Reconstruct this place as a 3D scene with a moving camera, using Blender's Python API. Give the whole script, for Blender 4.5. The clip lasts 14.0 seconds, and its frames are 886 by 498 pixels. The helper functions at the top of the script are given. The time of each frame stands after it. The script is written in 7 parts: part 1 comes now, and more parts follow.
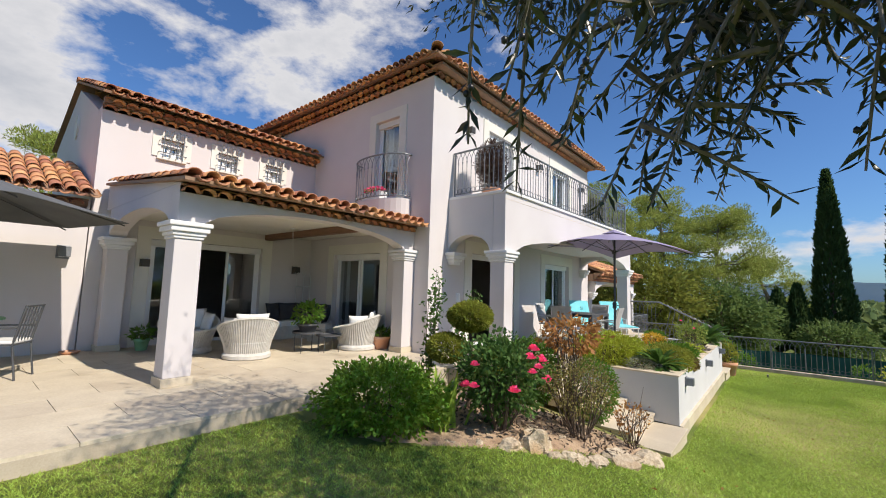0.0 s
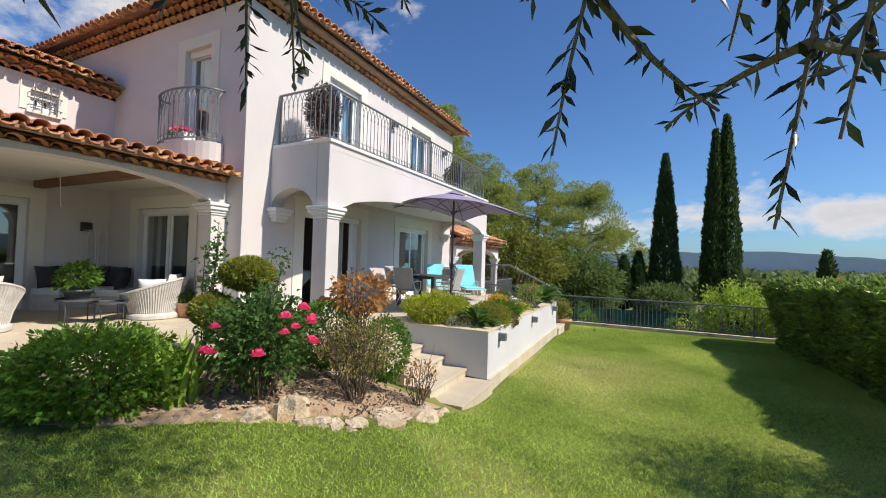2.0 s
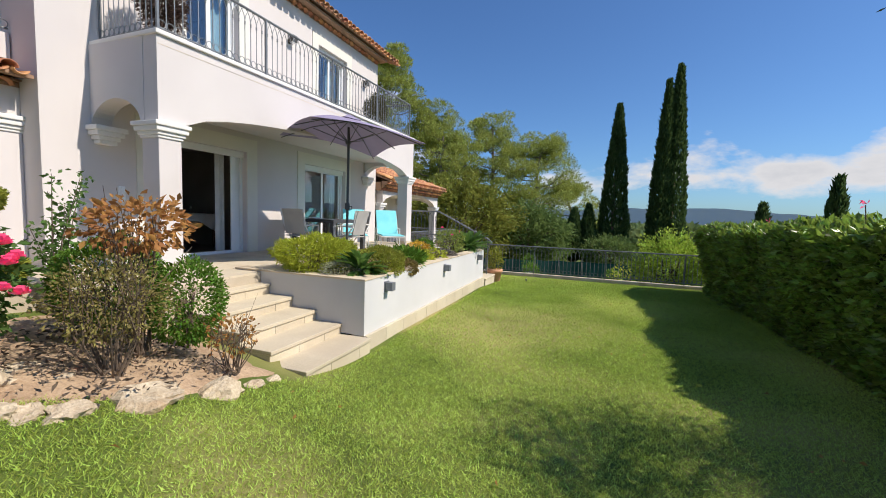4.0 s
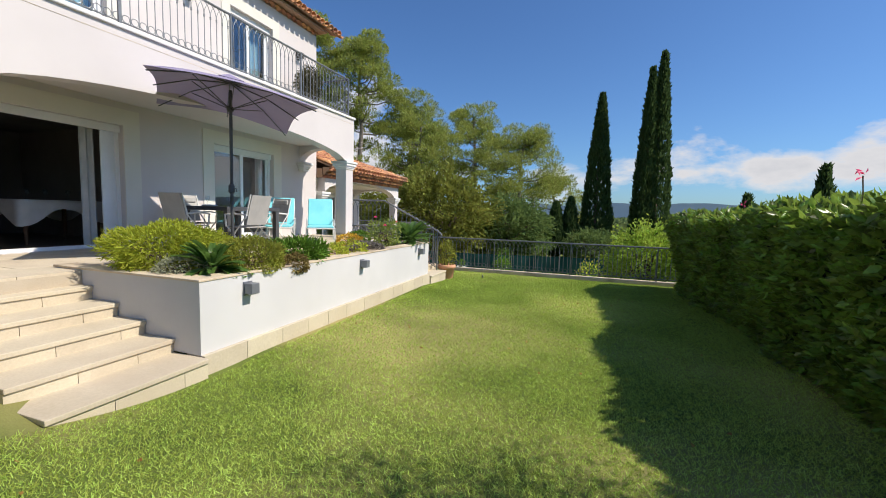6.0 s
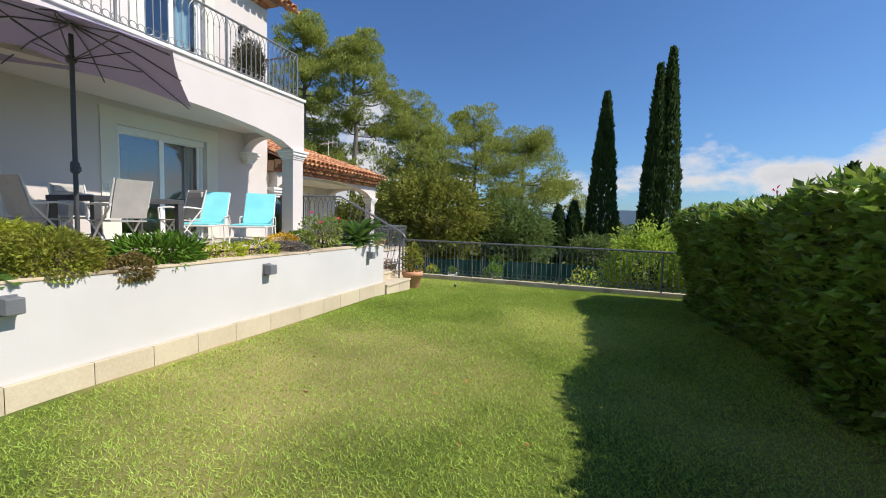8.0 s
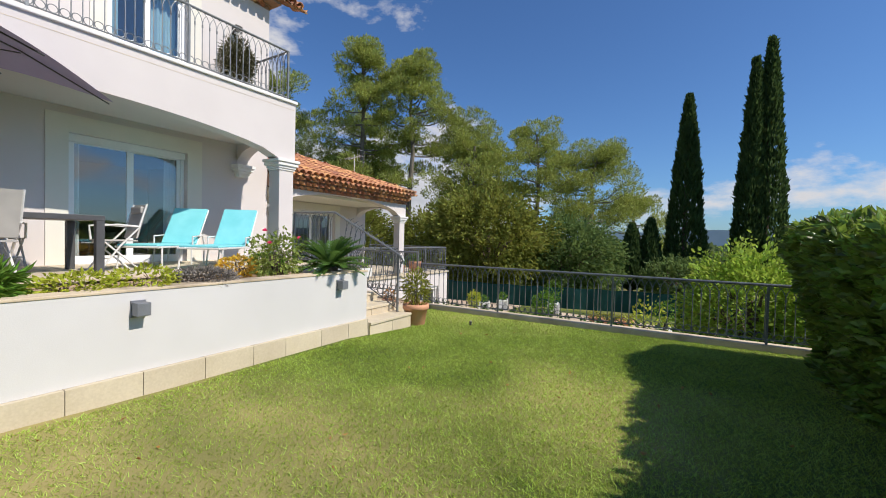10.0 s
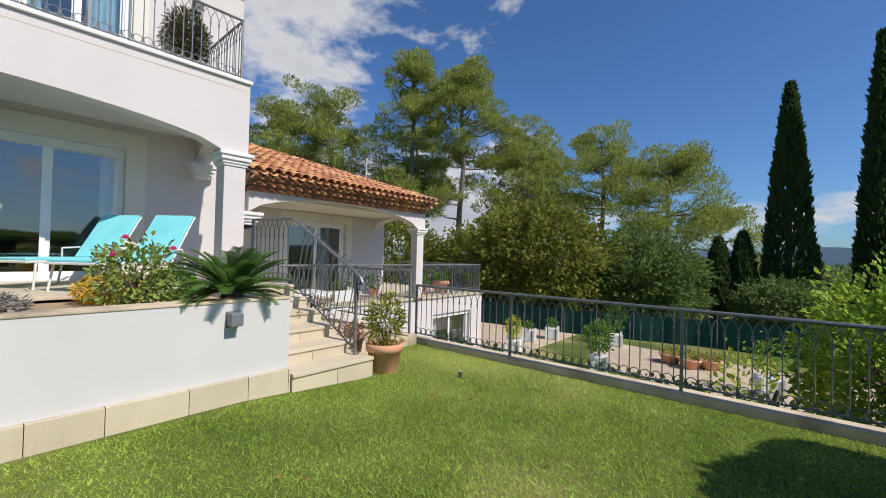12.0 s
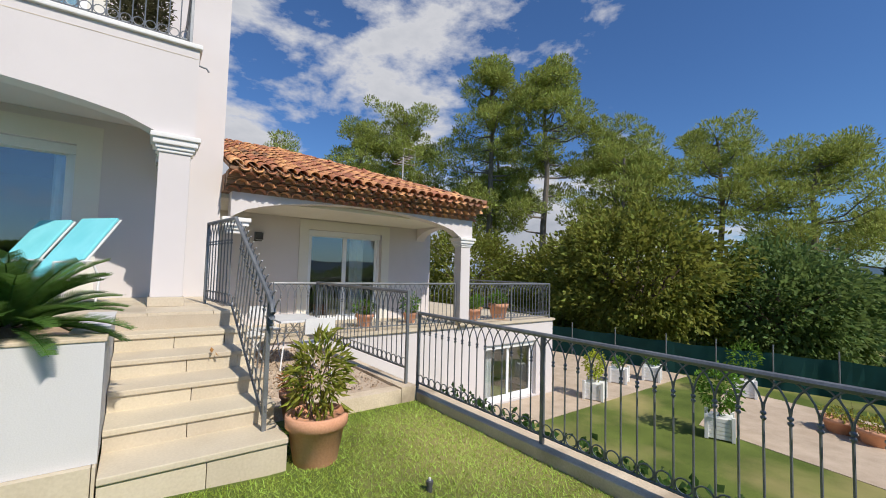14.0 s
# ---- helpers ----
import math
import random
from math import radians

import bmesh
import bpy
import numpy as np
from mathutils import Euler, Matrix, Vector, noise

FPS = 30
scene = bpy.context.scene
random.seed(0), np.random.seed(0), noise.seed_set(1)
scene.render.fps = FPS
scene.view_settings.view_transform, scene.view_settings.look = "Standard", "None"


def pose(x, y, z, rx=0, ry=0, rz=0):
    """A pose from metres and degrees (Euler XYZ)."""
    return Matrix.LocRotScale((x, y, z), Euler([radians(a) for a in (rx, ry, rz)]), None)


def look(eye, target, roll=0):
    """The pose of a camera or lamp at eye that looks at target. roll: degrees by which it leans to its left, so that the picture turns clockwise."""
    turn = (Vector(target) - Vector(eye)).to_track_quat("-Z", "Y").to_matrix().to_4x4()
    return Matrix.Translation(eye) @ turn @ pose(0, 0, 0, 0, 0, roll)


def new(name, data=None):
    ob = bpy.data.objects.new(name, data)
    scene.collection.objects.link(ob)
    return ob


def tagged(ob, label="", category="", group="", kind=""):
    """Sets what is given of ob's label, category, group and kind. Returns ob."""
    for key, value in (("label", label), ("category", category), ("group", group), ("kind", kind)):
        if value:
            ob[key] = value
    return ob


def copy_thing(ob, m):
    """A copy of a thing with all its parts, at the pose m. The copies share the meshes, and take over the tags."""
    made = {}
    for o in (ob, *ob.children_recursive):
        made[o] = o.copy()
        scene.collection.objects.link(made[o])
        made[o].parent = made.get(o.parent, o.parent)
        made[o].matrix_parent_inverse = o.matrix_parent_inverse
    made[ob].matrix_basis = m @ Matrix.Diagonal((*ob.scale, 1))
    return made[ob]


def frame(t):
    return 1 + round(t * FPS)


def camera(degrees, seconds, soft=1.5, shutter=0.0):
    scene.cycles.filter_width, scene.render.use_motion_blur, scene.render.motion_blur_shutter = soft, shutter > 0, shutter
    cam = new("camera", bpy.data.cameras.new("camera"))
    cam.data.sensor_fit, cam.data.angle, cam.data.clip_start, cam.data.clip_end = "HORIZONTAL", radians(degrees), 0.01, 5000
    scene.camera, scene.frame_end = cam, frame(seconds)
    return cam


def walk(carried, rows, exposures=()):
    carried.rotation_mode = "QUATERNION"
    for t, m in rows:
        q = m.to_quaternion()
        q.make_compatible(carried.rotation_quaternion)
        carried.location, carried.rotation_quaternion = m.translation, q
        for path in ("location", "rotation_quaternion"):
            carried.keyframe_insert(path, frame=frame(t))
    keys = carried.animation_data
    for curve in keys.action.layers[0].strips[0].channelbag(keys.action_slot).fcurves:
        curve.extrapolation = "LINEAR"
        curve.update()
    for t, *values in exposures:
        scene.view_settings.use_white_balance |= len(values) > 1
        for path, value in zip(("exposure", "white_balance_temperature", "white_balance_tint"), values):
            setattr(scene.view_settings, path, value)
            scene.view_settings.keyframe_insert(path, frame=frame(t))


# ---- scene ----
cam = camera(95.0, 14.0, soft=1.0)
METRES, EYE, TILT, LEAN, TURN = 15.0, 1.692, 0.0, 0.0, 39.6
ROWS = [
    (0.0, 0.0, 0.0, 0.0, -0.16, 5.39, -1.67),
    (0.5, 0.024, 0.0016, -0.0015, -3.51, 5.25, -1.67),
    (1.0, 0.0464, 0.0071, -0.0028, -7.27, 4.7, -1.6),
    (1.5, 0.0697, 0.015, -0.0053, -11.2, 3.38, -1.66),
    (2.0, 0.0963, 0.0245, -0.0092, -14.21, 1.43, -1.7),
    (2.5, 0.1212, 0.0377, -0.0154, -16.21, -0.79, -1.76),
    (3.0, 0.147, 0.0501, -0.0201, -17.46, -2.71, -1.83),
    (3.5, 0.1745, 0.0654, -0.0246, -18.53, -4.16, -1.88),
    (6.0, 0.3151, 0.1381, -0.0372, -20.41, -5.19, -1.63),
    (6.5, 0.3461, 0.1531, -0.0432, -20.22, -5.32, -1.65),
    (7.0, 0.3712, 0.1728, -0.0478, -19.98, -5.26, -1.64),
    (7.5, 0.395, 0.1968, -0.0508, -19.67, -4.86, -1.67),
    (8.0, 0.4205, 0.2206, -0.0508, -19.2, -4.18, -1.65),
    (10.5, 0.566, 0.3603, -0.0516, -6.17, -0.71, -1.42),
    (11.0, 0.5916, 0.3939, -0.0522, -3.61, -0.07, -1.44),
    (11.5, 0.6179, 0.4325, -0.0534, -1.59, 0.48, -1.43),
    (12.0, 0.6407, 0.4739, -0.0536, 0.12, 0.85, -1.48),
    (12.5, 0.6614, 0.515, -0.0526, 1.99, 1.2, -1.54),
    (13.0, 0.6779, 0.5567, -0.0524, 4.8, 1.77, -1.45),
    (13.5, 0.6934, 0.5967, -0.0532, 8.63, 2.46, -1.52),
    (14.0, 0.7074, 0.6372, -0.0551, 13.29, 3.1, -1.53),
]
walk(cam, [(t, pose(0, 0, EYE, TILT, LEAN, TURN) @ pose(METRES * x, METRES * y, METRES * z, 90 + pitch, roll, yaw)) for t, x, y, z, yaw, pitch, roll in ROWS],
     exposures=[(0.0, 0.14, 6750, 12), (8.0, 0.14, 6750, 12), (10.5, 0.0, 6650, 12), (14.0, -0.07, 6550, 12)])
# ---- light ----
world = bpy.data.worlds.new("world")
scene.world = world
world.use_nodes = True
wn, wl = world.node_tree.nodes, world.node_tree.links
SUN_EL, SUN_YAW = 46.0, -84.0   # the sun stands towards +x, a little towards +y
sky = wn.new("ShaderNodeTexSky")
sky.sky_type, sky.sun_disc = "NISHITA", False
sky.sun_elevation, sky.sun_rotation = radians(SUN_EL), radians(-SUN_YAW)
sky.air_density, sky.dust_density, sky.ozone_density = 1.0, 0.6, 2.0
coord = wn.new("ShaderNodeTexCoord")


def wnode(kind, **values):
    n = wn.new(kind)
    for key, value in values.items():
        n.inputs[key].default_value = value
    return n


def wmath(op, a, b=None, c=None):
    n = wn.new("ShaderNodeMath")
    n.operation, n.use_clamp = op, False
    for i, v in enumerate((a, b, c)):
        if v is None:
            continue
        if isinstance(v, (int, float)):
            n.inputs[i].default_value = v
        else:
            wl.new(v, n.inputs[i])
    return n.outputs[0]


sep = wn.new("ShaderNodeSeparateXYZ")
wl.new(coord.outputs["Generated"], sep.inputs[0])
X, Y, Z = sep.outputs
# cumulus clouds on a plane overhead: direction divided by height
stretch = wn.new("ShaderNodeMapping")
stretch.inputs["Scale"].default_value = (1.0, 1.0, 2.1)
stretch.inputs["Location"].default_value = (0.9, 0.55, 0.3)
wl.new(coord.outputs["Generated"], stretch.inputs["Vector"])
puff = wnode("ShaderNodeTexNoise", Scale=3.0, Detail=10.0, Roughness=0.60, Distortion=0.12)
wl.new(stretch.outputs[0], puff.inputs["Vector"])
# most cloud stands inland (towards -x), and low over the horizon
inland = wmath("MULTIPLY", wmath("SUBTRACT", wmath("MULTIPLY", X, -1.0), 0.60), 0.60)
inland = wmath("MINIMUM", wmath("MAXIMUM", inland, -0.20), 0.115)
low = wmath("MAXIMUM", wmath("MULTIPLY", wmath("SUBTRACT", 0.13, wmath("ABSOLUTE", wmath("SUBTRACT", Z, 0.10))), 2.2), 0.0)
amount = wmath("ADD", wmath("ADD", puff.outputs["Fac"], inland), low)
cover = wn.new("ShaderNodeValToRGB")
cover.color_ramp.elements[0].position, cover.color_ramp.elements[1].position = 0.525, 0.625
wl.new(amount, cover.inputs[0])
shade = wn.new("ShaderNodeValToRGB")
shade.color_ramp.elements[0].color, shade.color_ramp.elements[1].color = (7.6, 7.8, 8.2, 1), (4.4, 4.9, 5.7, 1)
shade.color_ramp.elements[0].position, shade.color_ramp.elements[1].position = 0.60, 0.86
wl.new(amount, shade.inputs[0])
deep = wn.new("ShaderNodeMix")
deep.data_type, deep.blend_type = "RGBA", "MULTIPLY"
deep.inputs[0].default_value = 1.0
deep.inputs[7].default_value = (0.63, 0.99, 1.42, 1)
wl.new(sky.outputs[0], deep.inputs[6])
clouded = wn.new("ShaderNodeMix")
clouded.data_type = "RGBA"
wl.new(cover.outputs[0], clouded.inputs[0])
wl.new(deep.outputs[2], clouded.inputs[6])
wl.new(shade.outputs[0], clouded.inputs[7])
back = wn["Background"]
back.inputs["Strength"].default_value = 0.088
wl.new(clouded.outputs[2], back.inputs["Color"])

sun = new("sun", bpy.data.lights.new("sun", "SUN"))
sun.data.energy, sun.data.angle, sun.data.color = 5.0, radians(0.6), (1.0, 0.94, 0.84)
sun_way = Vector((-math.sin(radians(SUN_YAW)) * math.cos(radians(SUN_EL)), math.cos(radians(SUN_YAW)) * math.cos(radians(SUN_EL)), math.sin(radians(SUN_EL))))
sun.matrix_world = look(sun_way * 60, (0, 0, 0))


# ---- materials ----
def surface(name, dark, light, rough=0.8, scale=3.0, fine=60.0, bump=0.2, metal=0.0, spot=None, spot_at=0.62, depth=0.01, by_piece=0.0, by_island=0.0,
            translucent=None, spec=0.5, stretch=(1, 1, 1), worn_pale=None):
    """Two-scale noise between two colours, fine relief, optional stains, and a change of tone from piece to piece."""
    m = bpy.data.materials.new(name)
    m.use_nodes = True
    n, l = m.node_tree.nodes, m.node_tree.links
    bsdf = n["Principled BSDF"]
    tc = n.new("ShaderNodeTexCoord")
    geo = n.new("ShaderNodeNewGeometry")
    mp = n.new("ShaderNodeMapping")
    mp.inputs["Scale"].default_value = stretch
    l.new(geo.outputs["Position"], mp.inputs["Vector"])
    big = n.new("ShaderNodeTexNoise")
    big.inputs["Scale"].default_value, big.inputs["Detail"].default_value = scale, 5.0
    l.new(mp.outputs[0], big.inputs["Vector"])
    small = n.new("ShaderNodeTexNoise")
    small.inputs["Scale"].default_value, small.inputs["Detail"].default_value = fine, 3.0
    l.new(mp.outputs[0], small.inputs["Vector"])
    mixf = n.new("ShaderNodeMath")
    mixf.operation = "MULTIPLY_ADD"
    mixf.inputs[1].default_value = 0.45
    l.new(small.outputs["Fac"], mixf.inputs[0])
    half = n.new("ShaderNodeMath")
    half.operation = "MULTIPLY"
    half.inputs[1].default_value = 0.55
    l.new(big.outputs["Fac"], half.inputs[0])
    l.new(half.outputs[0], mixf.inputs[2])
    ramp = n.new("ShaderNodeValToRGB")
    ramp.color_ramp.elements[0].position, ramp.color_ramp.elements[1].position = 0.35, 0.65
    ramp.color_ramp.elements[0].color, ramp.color_ramp.elements[1].color = (*dark, 1), (*light, 1)
    l.new(mixf.outputs[0], ramp.inputs[0])
    colour = ramp.outputs[0]
    if spot:
        patch = n.new("ShaderNodeTexNoise")
        patch.inputs["Scale"].default_value, patch.inputs["Detail"].default_value = scale * 0.37, 6.0
        l.new(mp.outputs[0], patch.inputs["Vector"])
        step = n.new("ShaderNodeValToRGB")
        step.color_ramp.elements[0].position, step.color_ramp.elements[1].position = spot_at - (0.13 if worn_pale else 0.06), spot_at + (0.13 if worn_pale else 0.06)
        amount_ = patch.outputs["Fac"]
        if worn_pale:   # more of the spot colour round one place
            away = n.new("ShaderNodeVectorMath")
            away.operation = "DISTANCE"
            away.inputs[1].default_value = worn_pale[:3]
            l.new(geo.outputs["Position"], away.inputs[0])
            near = n.new("ShaderNodeMapRange")
            near.inputs["From Max"].default_value = worn_pale[3]
            near.inputs["To Min"].default_value, near.inputs["To Max"].default_value = 0.21, 0.0
            l.new(away.outputs["Value"], near.inputs["Value"])
            both = n.new("ShaderNodeMath")
            l.new(patch.outputs["Fac"], both.inputs[0])
            l.new(near.outputs[0], both.inputs[1])
            amount_ = both.outputs[0]
        l.new(amount_, step.inputs[0])
        mix = n.new("ShaderNodeMix")
        mix.data_type = "RGBA"
        mix.inputs[7].default_value = (*spot, 1)
        l.new(step.outputs[0], mix.inputs[0])
        l.new(colour, mix.inputs[6])
        colour = mix.outputs[2]
    for amount, source in ((by_piece, ("ShaderNodeObjectInfo", "Random")), (by_island, ("ShaderNodeNewGeometry", "Random Per Island"))):
        if amount:
            info = n.new(source[0])
            rng = n.new("ShaderNodeMapRange")
            rng.inputs["To Min"].default_value, rng.inputs["To Max"].default_value = 1 - amount, 1 + amount
            l.new(info.outputs[source[1]], rng.inputs["Value"])
            hsv = n.new("ShaderNodeHueSaturation")
            l.new(rng.outputs[0], hsv.inputs["Value"])
            hue = n.new("ShaderNodeMapRange")
            hue.inputs["To Min"].default_value, hue.inputs["To Max"].default_value = 0.5 - amount * 0.05, 0.5 + amount * 0.05
            l.new(info.outputs[source[1]], hue.inputs["Value"])
            l.new(hue.outputs[0], hsv.inputs["Hue"])
            l.new(colour, hsv.inputs["Color"])
            colour = hsv.outputs[0]
    l.new(colour, bsdf.inputs["Base Color"])
    bsdf.inputs["Metallic"].default_value = metal
    bsdf.inputs["Specular IOR Level"].default_value = spec
    rr = n.new("ShaderNodeMapRange")
    rr.inputs["To Min"].default_value, rr.inputs["To Max"].default_value = max(rough - 0.1, 0.02), min(rough + 0.1, 1.0)
    l.new(small.outputs["Fac"], rr.inputs["Value"])
    l.new(rr.outputs[0], bsdf.inputs["Roughness"])
    if bump:
        bm_ = n.new("ShaderNodeBump")
        bm_.inputs["Strength"].default_value, bm_.inputs["Distance"].default_value = bump, depth
        l.new(mixf.outputs[0], bm_.inputs["Height"])
        l.new(bm_.outputs[0], bsdf.inputs["Normal"])
    if translucent:
        tr = n.new("ShaderNodeBsdfTranslucent")
        tr.inputs["Color"].default_value = (*translucent, 1)
        add = n.new("ShaderNodeMixShader")
        add.inputs[0].default_value = 0.35
        l.new(bsdf.outputs[0], add.inputs[1])
        l.new(tr.outputs[0], add.inputs[2])
        l.new(add.outputs[0], n["Material Output"].inputs["Surface"])
    return m


def glass(name, tint=(0.9, 0.95, 0.97), rough=0.0, mirror=0.14):
    """Window glass: a clear sheet that also mirrors."""
    m = bpy.data.materials.new(name)
    m.use_nodes = True
    n, l = m.node_tree.nodes, m.node_tree.links
    clear = n.new("ShaderNodeBsdfTransparent")
    clear.inputs["Color"].default_value = (*tint, 1)
    gloss = n.new("ShaderNodeBsdfGlossy")
    gloss.inputs["Roughness"].default_value = rough
    facing = n.new("ShaderNodeLayerWeight")
    facing.inputs["Blend"].default_value = 0.5
    power = n.new("ShaderNodeMath")
    power.operation = "POWER"
    power.inputs[1].default_value = 3.0
    l.new(facing.outputs["Facing"], power.inputs[0])
    fres = n.new("ShaderNodeMapRange")
    fres.inputs["To Min"].default_value, fres.inputs["To Max"].default_value = mirror, 0.9
    l.new(power.outputs[0], fres.inputs["Value"])
    mix = n.new("ShaderNodeMixShader")
    l.new(fres.outputs[0], mix.inputs[0])
    l.new(clear.outputs[0], mix.inputs[1])
    l.new(gloss.outputs[0], mix.inputs[2])
    l.new(mix.outputs[0], n["Material Output"].inputs["Surface"])
    return m


RENDER_WHITE = surface("render_white", (0.58, 0.54, 0.53), (0.65, 0.61, 0.595), 0.9, 0.9, 140, 0.25, spot=(0.55, 0.51, 0.48), spot_at=0.66, depth=0.004)
WALL_BRIGHT = surface("planter_paint", (0.55, 0.545, 0.54), (0.625, 0.62, 0.615), 0.85, 1.2, 120, 0.25, spot=(0.58, 0.56, 0.54), spot_at=0.66, depth=0.005)
TRIM_CREAM = surface("trim_cream", (0.66, 0.64, 0.57), (0.72, 0.70, 0.63), 0.8, 2.0, 90, 0.12, depth=0.003)
MOULDING = surface("moulding_white", (0.70, 0.69, 0.67), (0.76, 0.75, 0.73), 0.75, 3.0, 80, 0.1, depth=0.003)
PAVING = surface("limestone_paving", (0.50, 0.42, 0.31), (0.62, 0.54, 0.41), 0.75, 2.5, 45, 0.2, spot=(0.44, 0.37, 0.27), spot_at=0.64, depth=0.004, by_piece=0.06)
JOINT = surface("paving_joint", (0.42, 0.35, 0.26), (0.50, 0.43, 0.33), 0.95, 4.0, 80, 0.3)
STEP_STONE = surface("step_stone", (0.49, 0.42, 0.305), (0.60, 0.525, 0.395), 0.75, 2.0, 50, 0.2, spot=(0.50, 0.42, 0.31), spot_at=0.62, depth=0.004, by_piece=0.07)
TILE = surface("terracotta_tile", (0.38, 0.155, 0.07), (0.62, 0.31, 0.16), 0.85, 2.2, 45, 0.35, spot=(0.24, 0.135, 0.085), spot_at=0.60, depth=0.006, by_piece=0.32)
TILE_FAR = surface("terracotta_roof", (0.38, 0.155, 0.07), (0.62, 0.31, 0.16), 0.85, 2.2, 45, 0.35, spot=(0.26, 0.15, 0.09), spot_at=0.60, depth=0.006, by_island=0.32)
MORTAR = surface("roof_mortar", (0.28, 0.17, 0.11), (0.36, 0.23, 0.15), 0.95, 5, 60, 0.3)
IRON = surface("wrought_iron", (0.145, 0.155, 0.165), (0.235, 0.25, 0.26), 0.42, 6.0, 120, 0.15, metal=0.35, depth=0.002)
FRAME_WHITE = surface("window_frame_white", (0.76, 0.77, 0.78), (0.82, 0.83, 0.84), 0.35, 3.0, 60, 0.03)
GLASS = glass("window_glass")
CURTAIN = surface("curtain_cloth", (0.50, 0.50, 0.49), (0.62, 0.62, 0.60), 0.95, 5, 90, 0.2)
# room interiors: dark base colours stand in for missing daylight
ROOM_DARK = surface("room_plaster_dimmed", (0.20, 0.18, 0.16), (0.26, 0.24, 0.21), 0.9, 2, 50, 0.1)
ROOM_FLOOR_DARK = surface("room_floor_dimmed", (0.16, 0.13, 0.10), (0.22, 0.18, 0.14), 0.5, 2, 50, 0.1)
GRASS_SOIL = surface("lawn_turf", (0.060, 0.090, 0.018), (0.150, 0.190, 0.042), 0.95, 1.1, 75, 0.6, spot=(0.37, 0.31, 0.13), spot_at=0.60, depth=0.02, spec=0.15, worn_pale=(0.2, 10.4, -0.7, 3.0))
SOIL = surface("bed_soil", (0.29, 0.19, 0.115), (0.50, 0.36, 0.235), 0.95, 5, 45, 0.8, depth=0.03)
GRAVEL = surface("pale_gravel", (0.40, 0.31, 0.22), (0.56, 0.45, 0.34), 0.95, 3, 55, 0.7, depth=0.02)
KERB = surface("kerb_stone", (0.52, 0.42, 0.29), (0.70, 0.59, 0.44), 0.9, 3, 60, 0.5, spot=(0.30, 0.24, 0.17), spot_at=0.62, depth=0.01)
CEDAR = surface("beam_wood", (0.13, 0.065, 0.035), (0.22, 0.115, 0.065), 0.7, 3, 60, 0.2, stretch=(1, 8, 8))


# ---- mesh helpers ----
def part(name, bm, material, parent=None, label="", smooth=False):
    """Links a bmesh as one mesh object, under a thing or a part where one is given."""
    me = bpy.data.meshes.new(name)
    bm.to_mesh(me)
    bm.free()
    me.materials.append(material)
    if smooth:
        me.polygons.foreach_set("use_smooth", [True] * len(me.polygons))
    ob = new(name, me)
    ob.parent = parent
    if label:
        ob["label"] = label
    return ob


def mesh_part(name, verts, faces, material, parent=None, label="", smooth=False):
    """As part(), from arrays of corners and faces."""
    me = bpy.data.meshes.new(name)
    verts, faces = np.asarray(verts, dtype=np.float32), np.asarray(faces, dtype=np.int32)
    k = faces.shape[1]
    me.vertices.add(len(verts))
    me.vertices.foreach_set("co", verts.ravel())
    me.loops.add(faces.size)
    me.loops.foreach_set("vertex_index", faces.ravel())
    me.polygons.add(len(faces))
    me.polygons.foreach_set("loop_start", np.arange(0, faces.size, k, dtype=np.int32))
    if smooth:
        me.polygons.foreach_set("use_smooth", np.ones(len(faces), dtype=bool))
    me.update(calc_edges=True)
    me.validate()
    me.materials.append(material)
    ob = new(name, me)
    ob.parent = parent
    if label:
        ob["label"] = label
    return ob


def share(name, ob, m, parent):
    """A piece of its own on the mesh of another piece."""
    o = new(name, ob.data)
    o.parent = parent
    o.matrix_basis = m
    return o


def thing(name, label, category, x=0.0, y=0.0, z=0.0, rz=0.0, group=""):
    ob = new(name)
    ob.empty_display_size = 0.1
    ob.matrix_basis = pose(x, y, z, 0, 0, rz)
    return tagged(ob, label, category, group)


def setting(ob, label, category):
    return tagged(ob, label, category, "", "structure")


def box(bm, x0, x1, y0, y1, z0, z1, bevel=0.0):
    vs = [bm.verts.new(p) for p in ((x0, y0, z0), (x1, y0, z0), (x1, y1, z0), (x0, y1, z0), (x0, y0, z1), (x1, y0, z1), (x1, y1, z1), (x0, y1, z1))]
    fs = [bm.faces.new([vs[i] for i in f]) for f in ((0, 3, 2, 1), (4, 5, 6, 7), (0, 1, 5, 4), (1, 2, 6, 5), (2, 3, 7, 6), (3, 0, 4, 7))]
    if bevel:
        edges = {e for f in fs for e in f.edges}
        bmesh.ops.bevel(bm, geom=list(edges), offset=bevel, segments=2, affect="EDGES", profile=0.6)
    return bm


def boxes(*rows):
    bm = bmesh.new()
    for r in rows:
        box(bm, *r)
    return bm


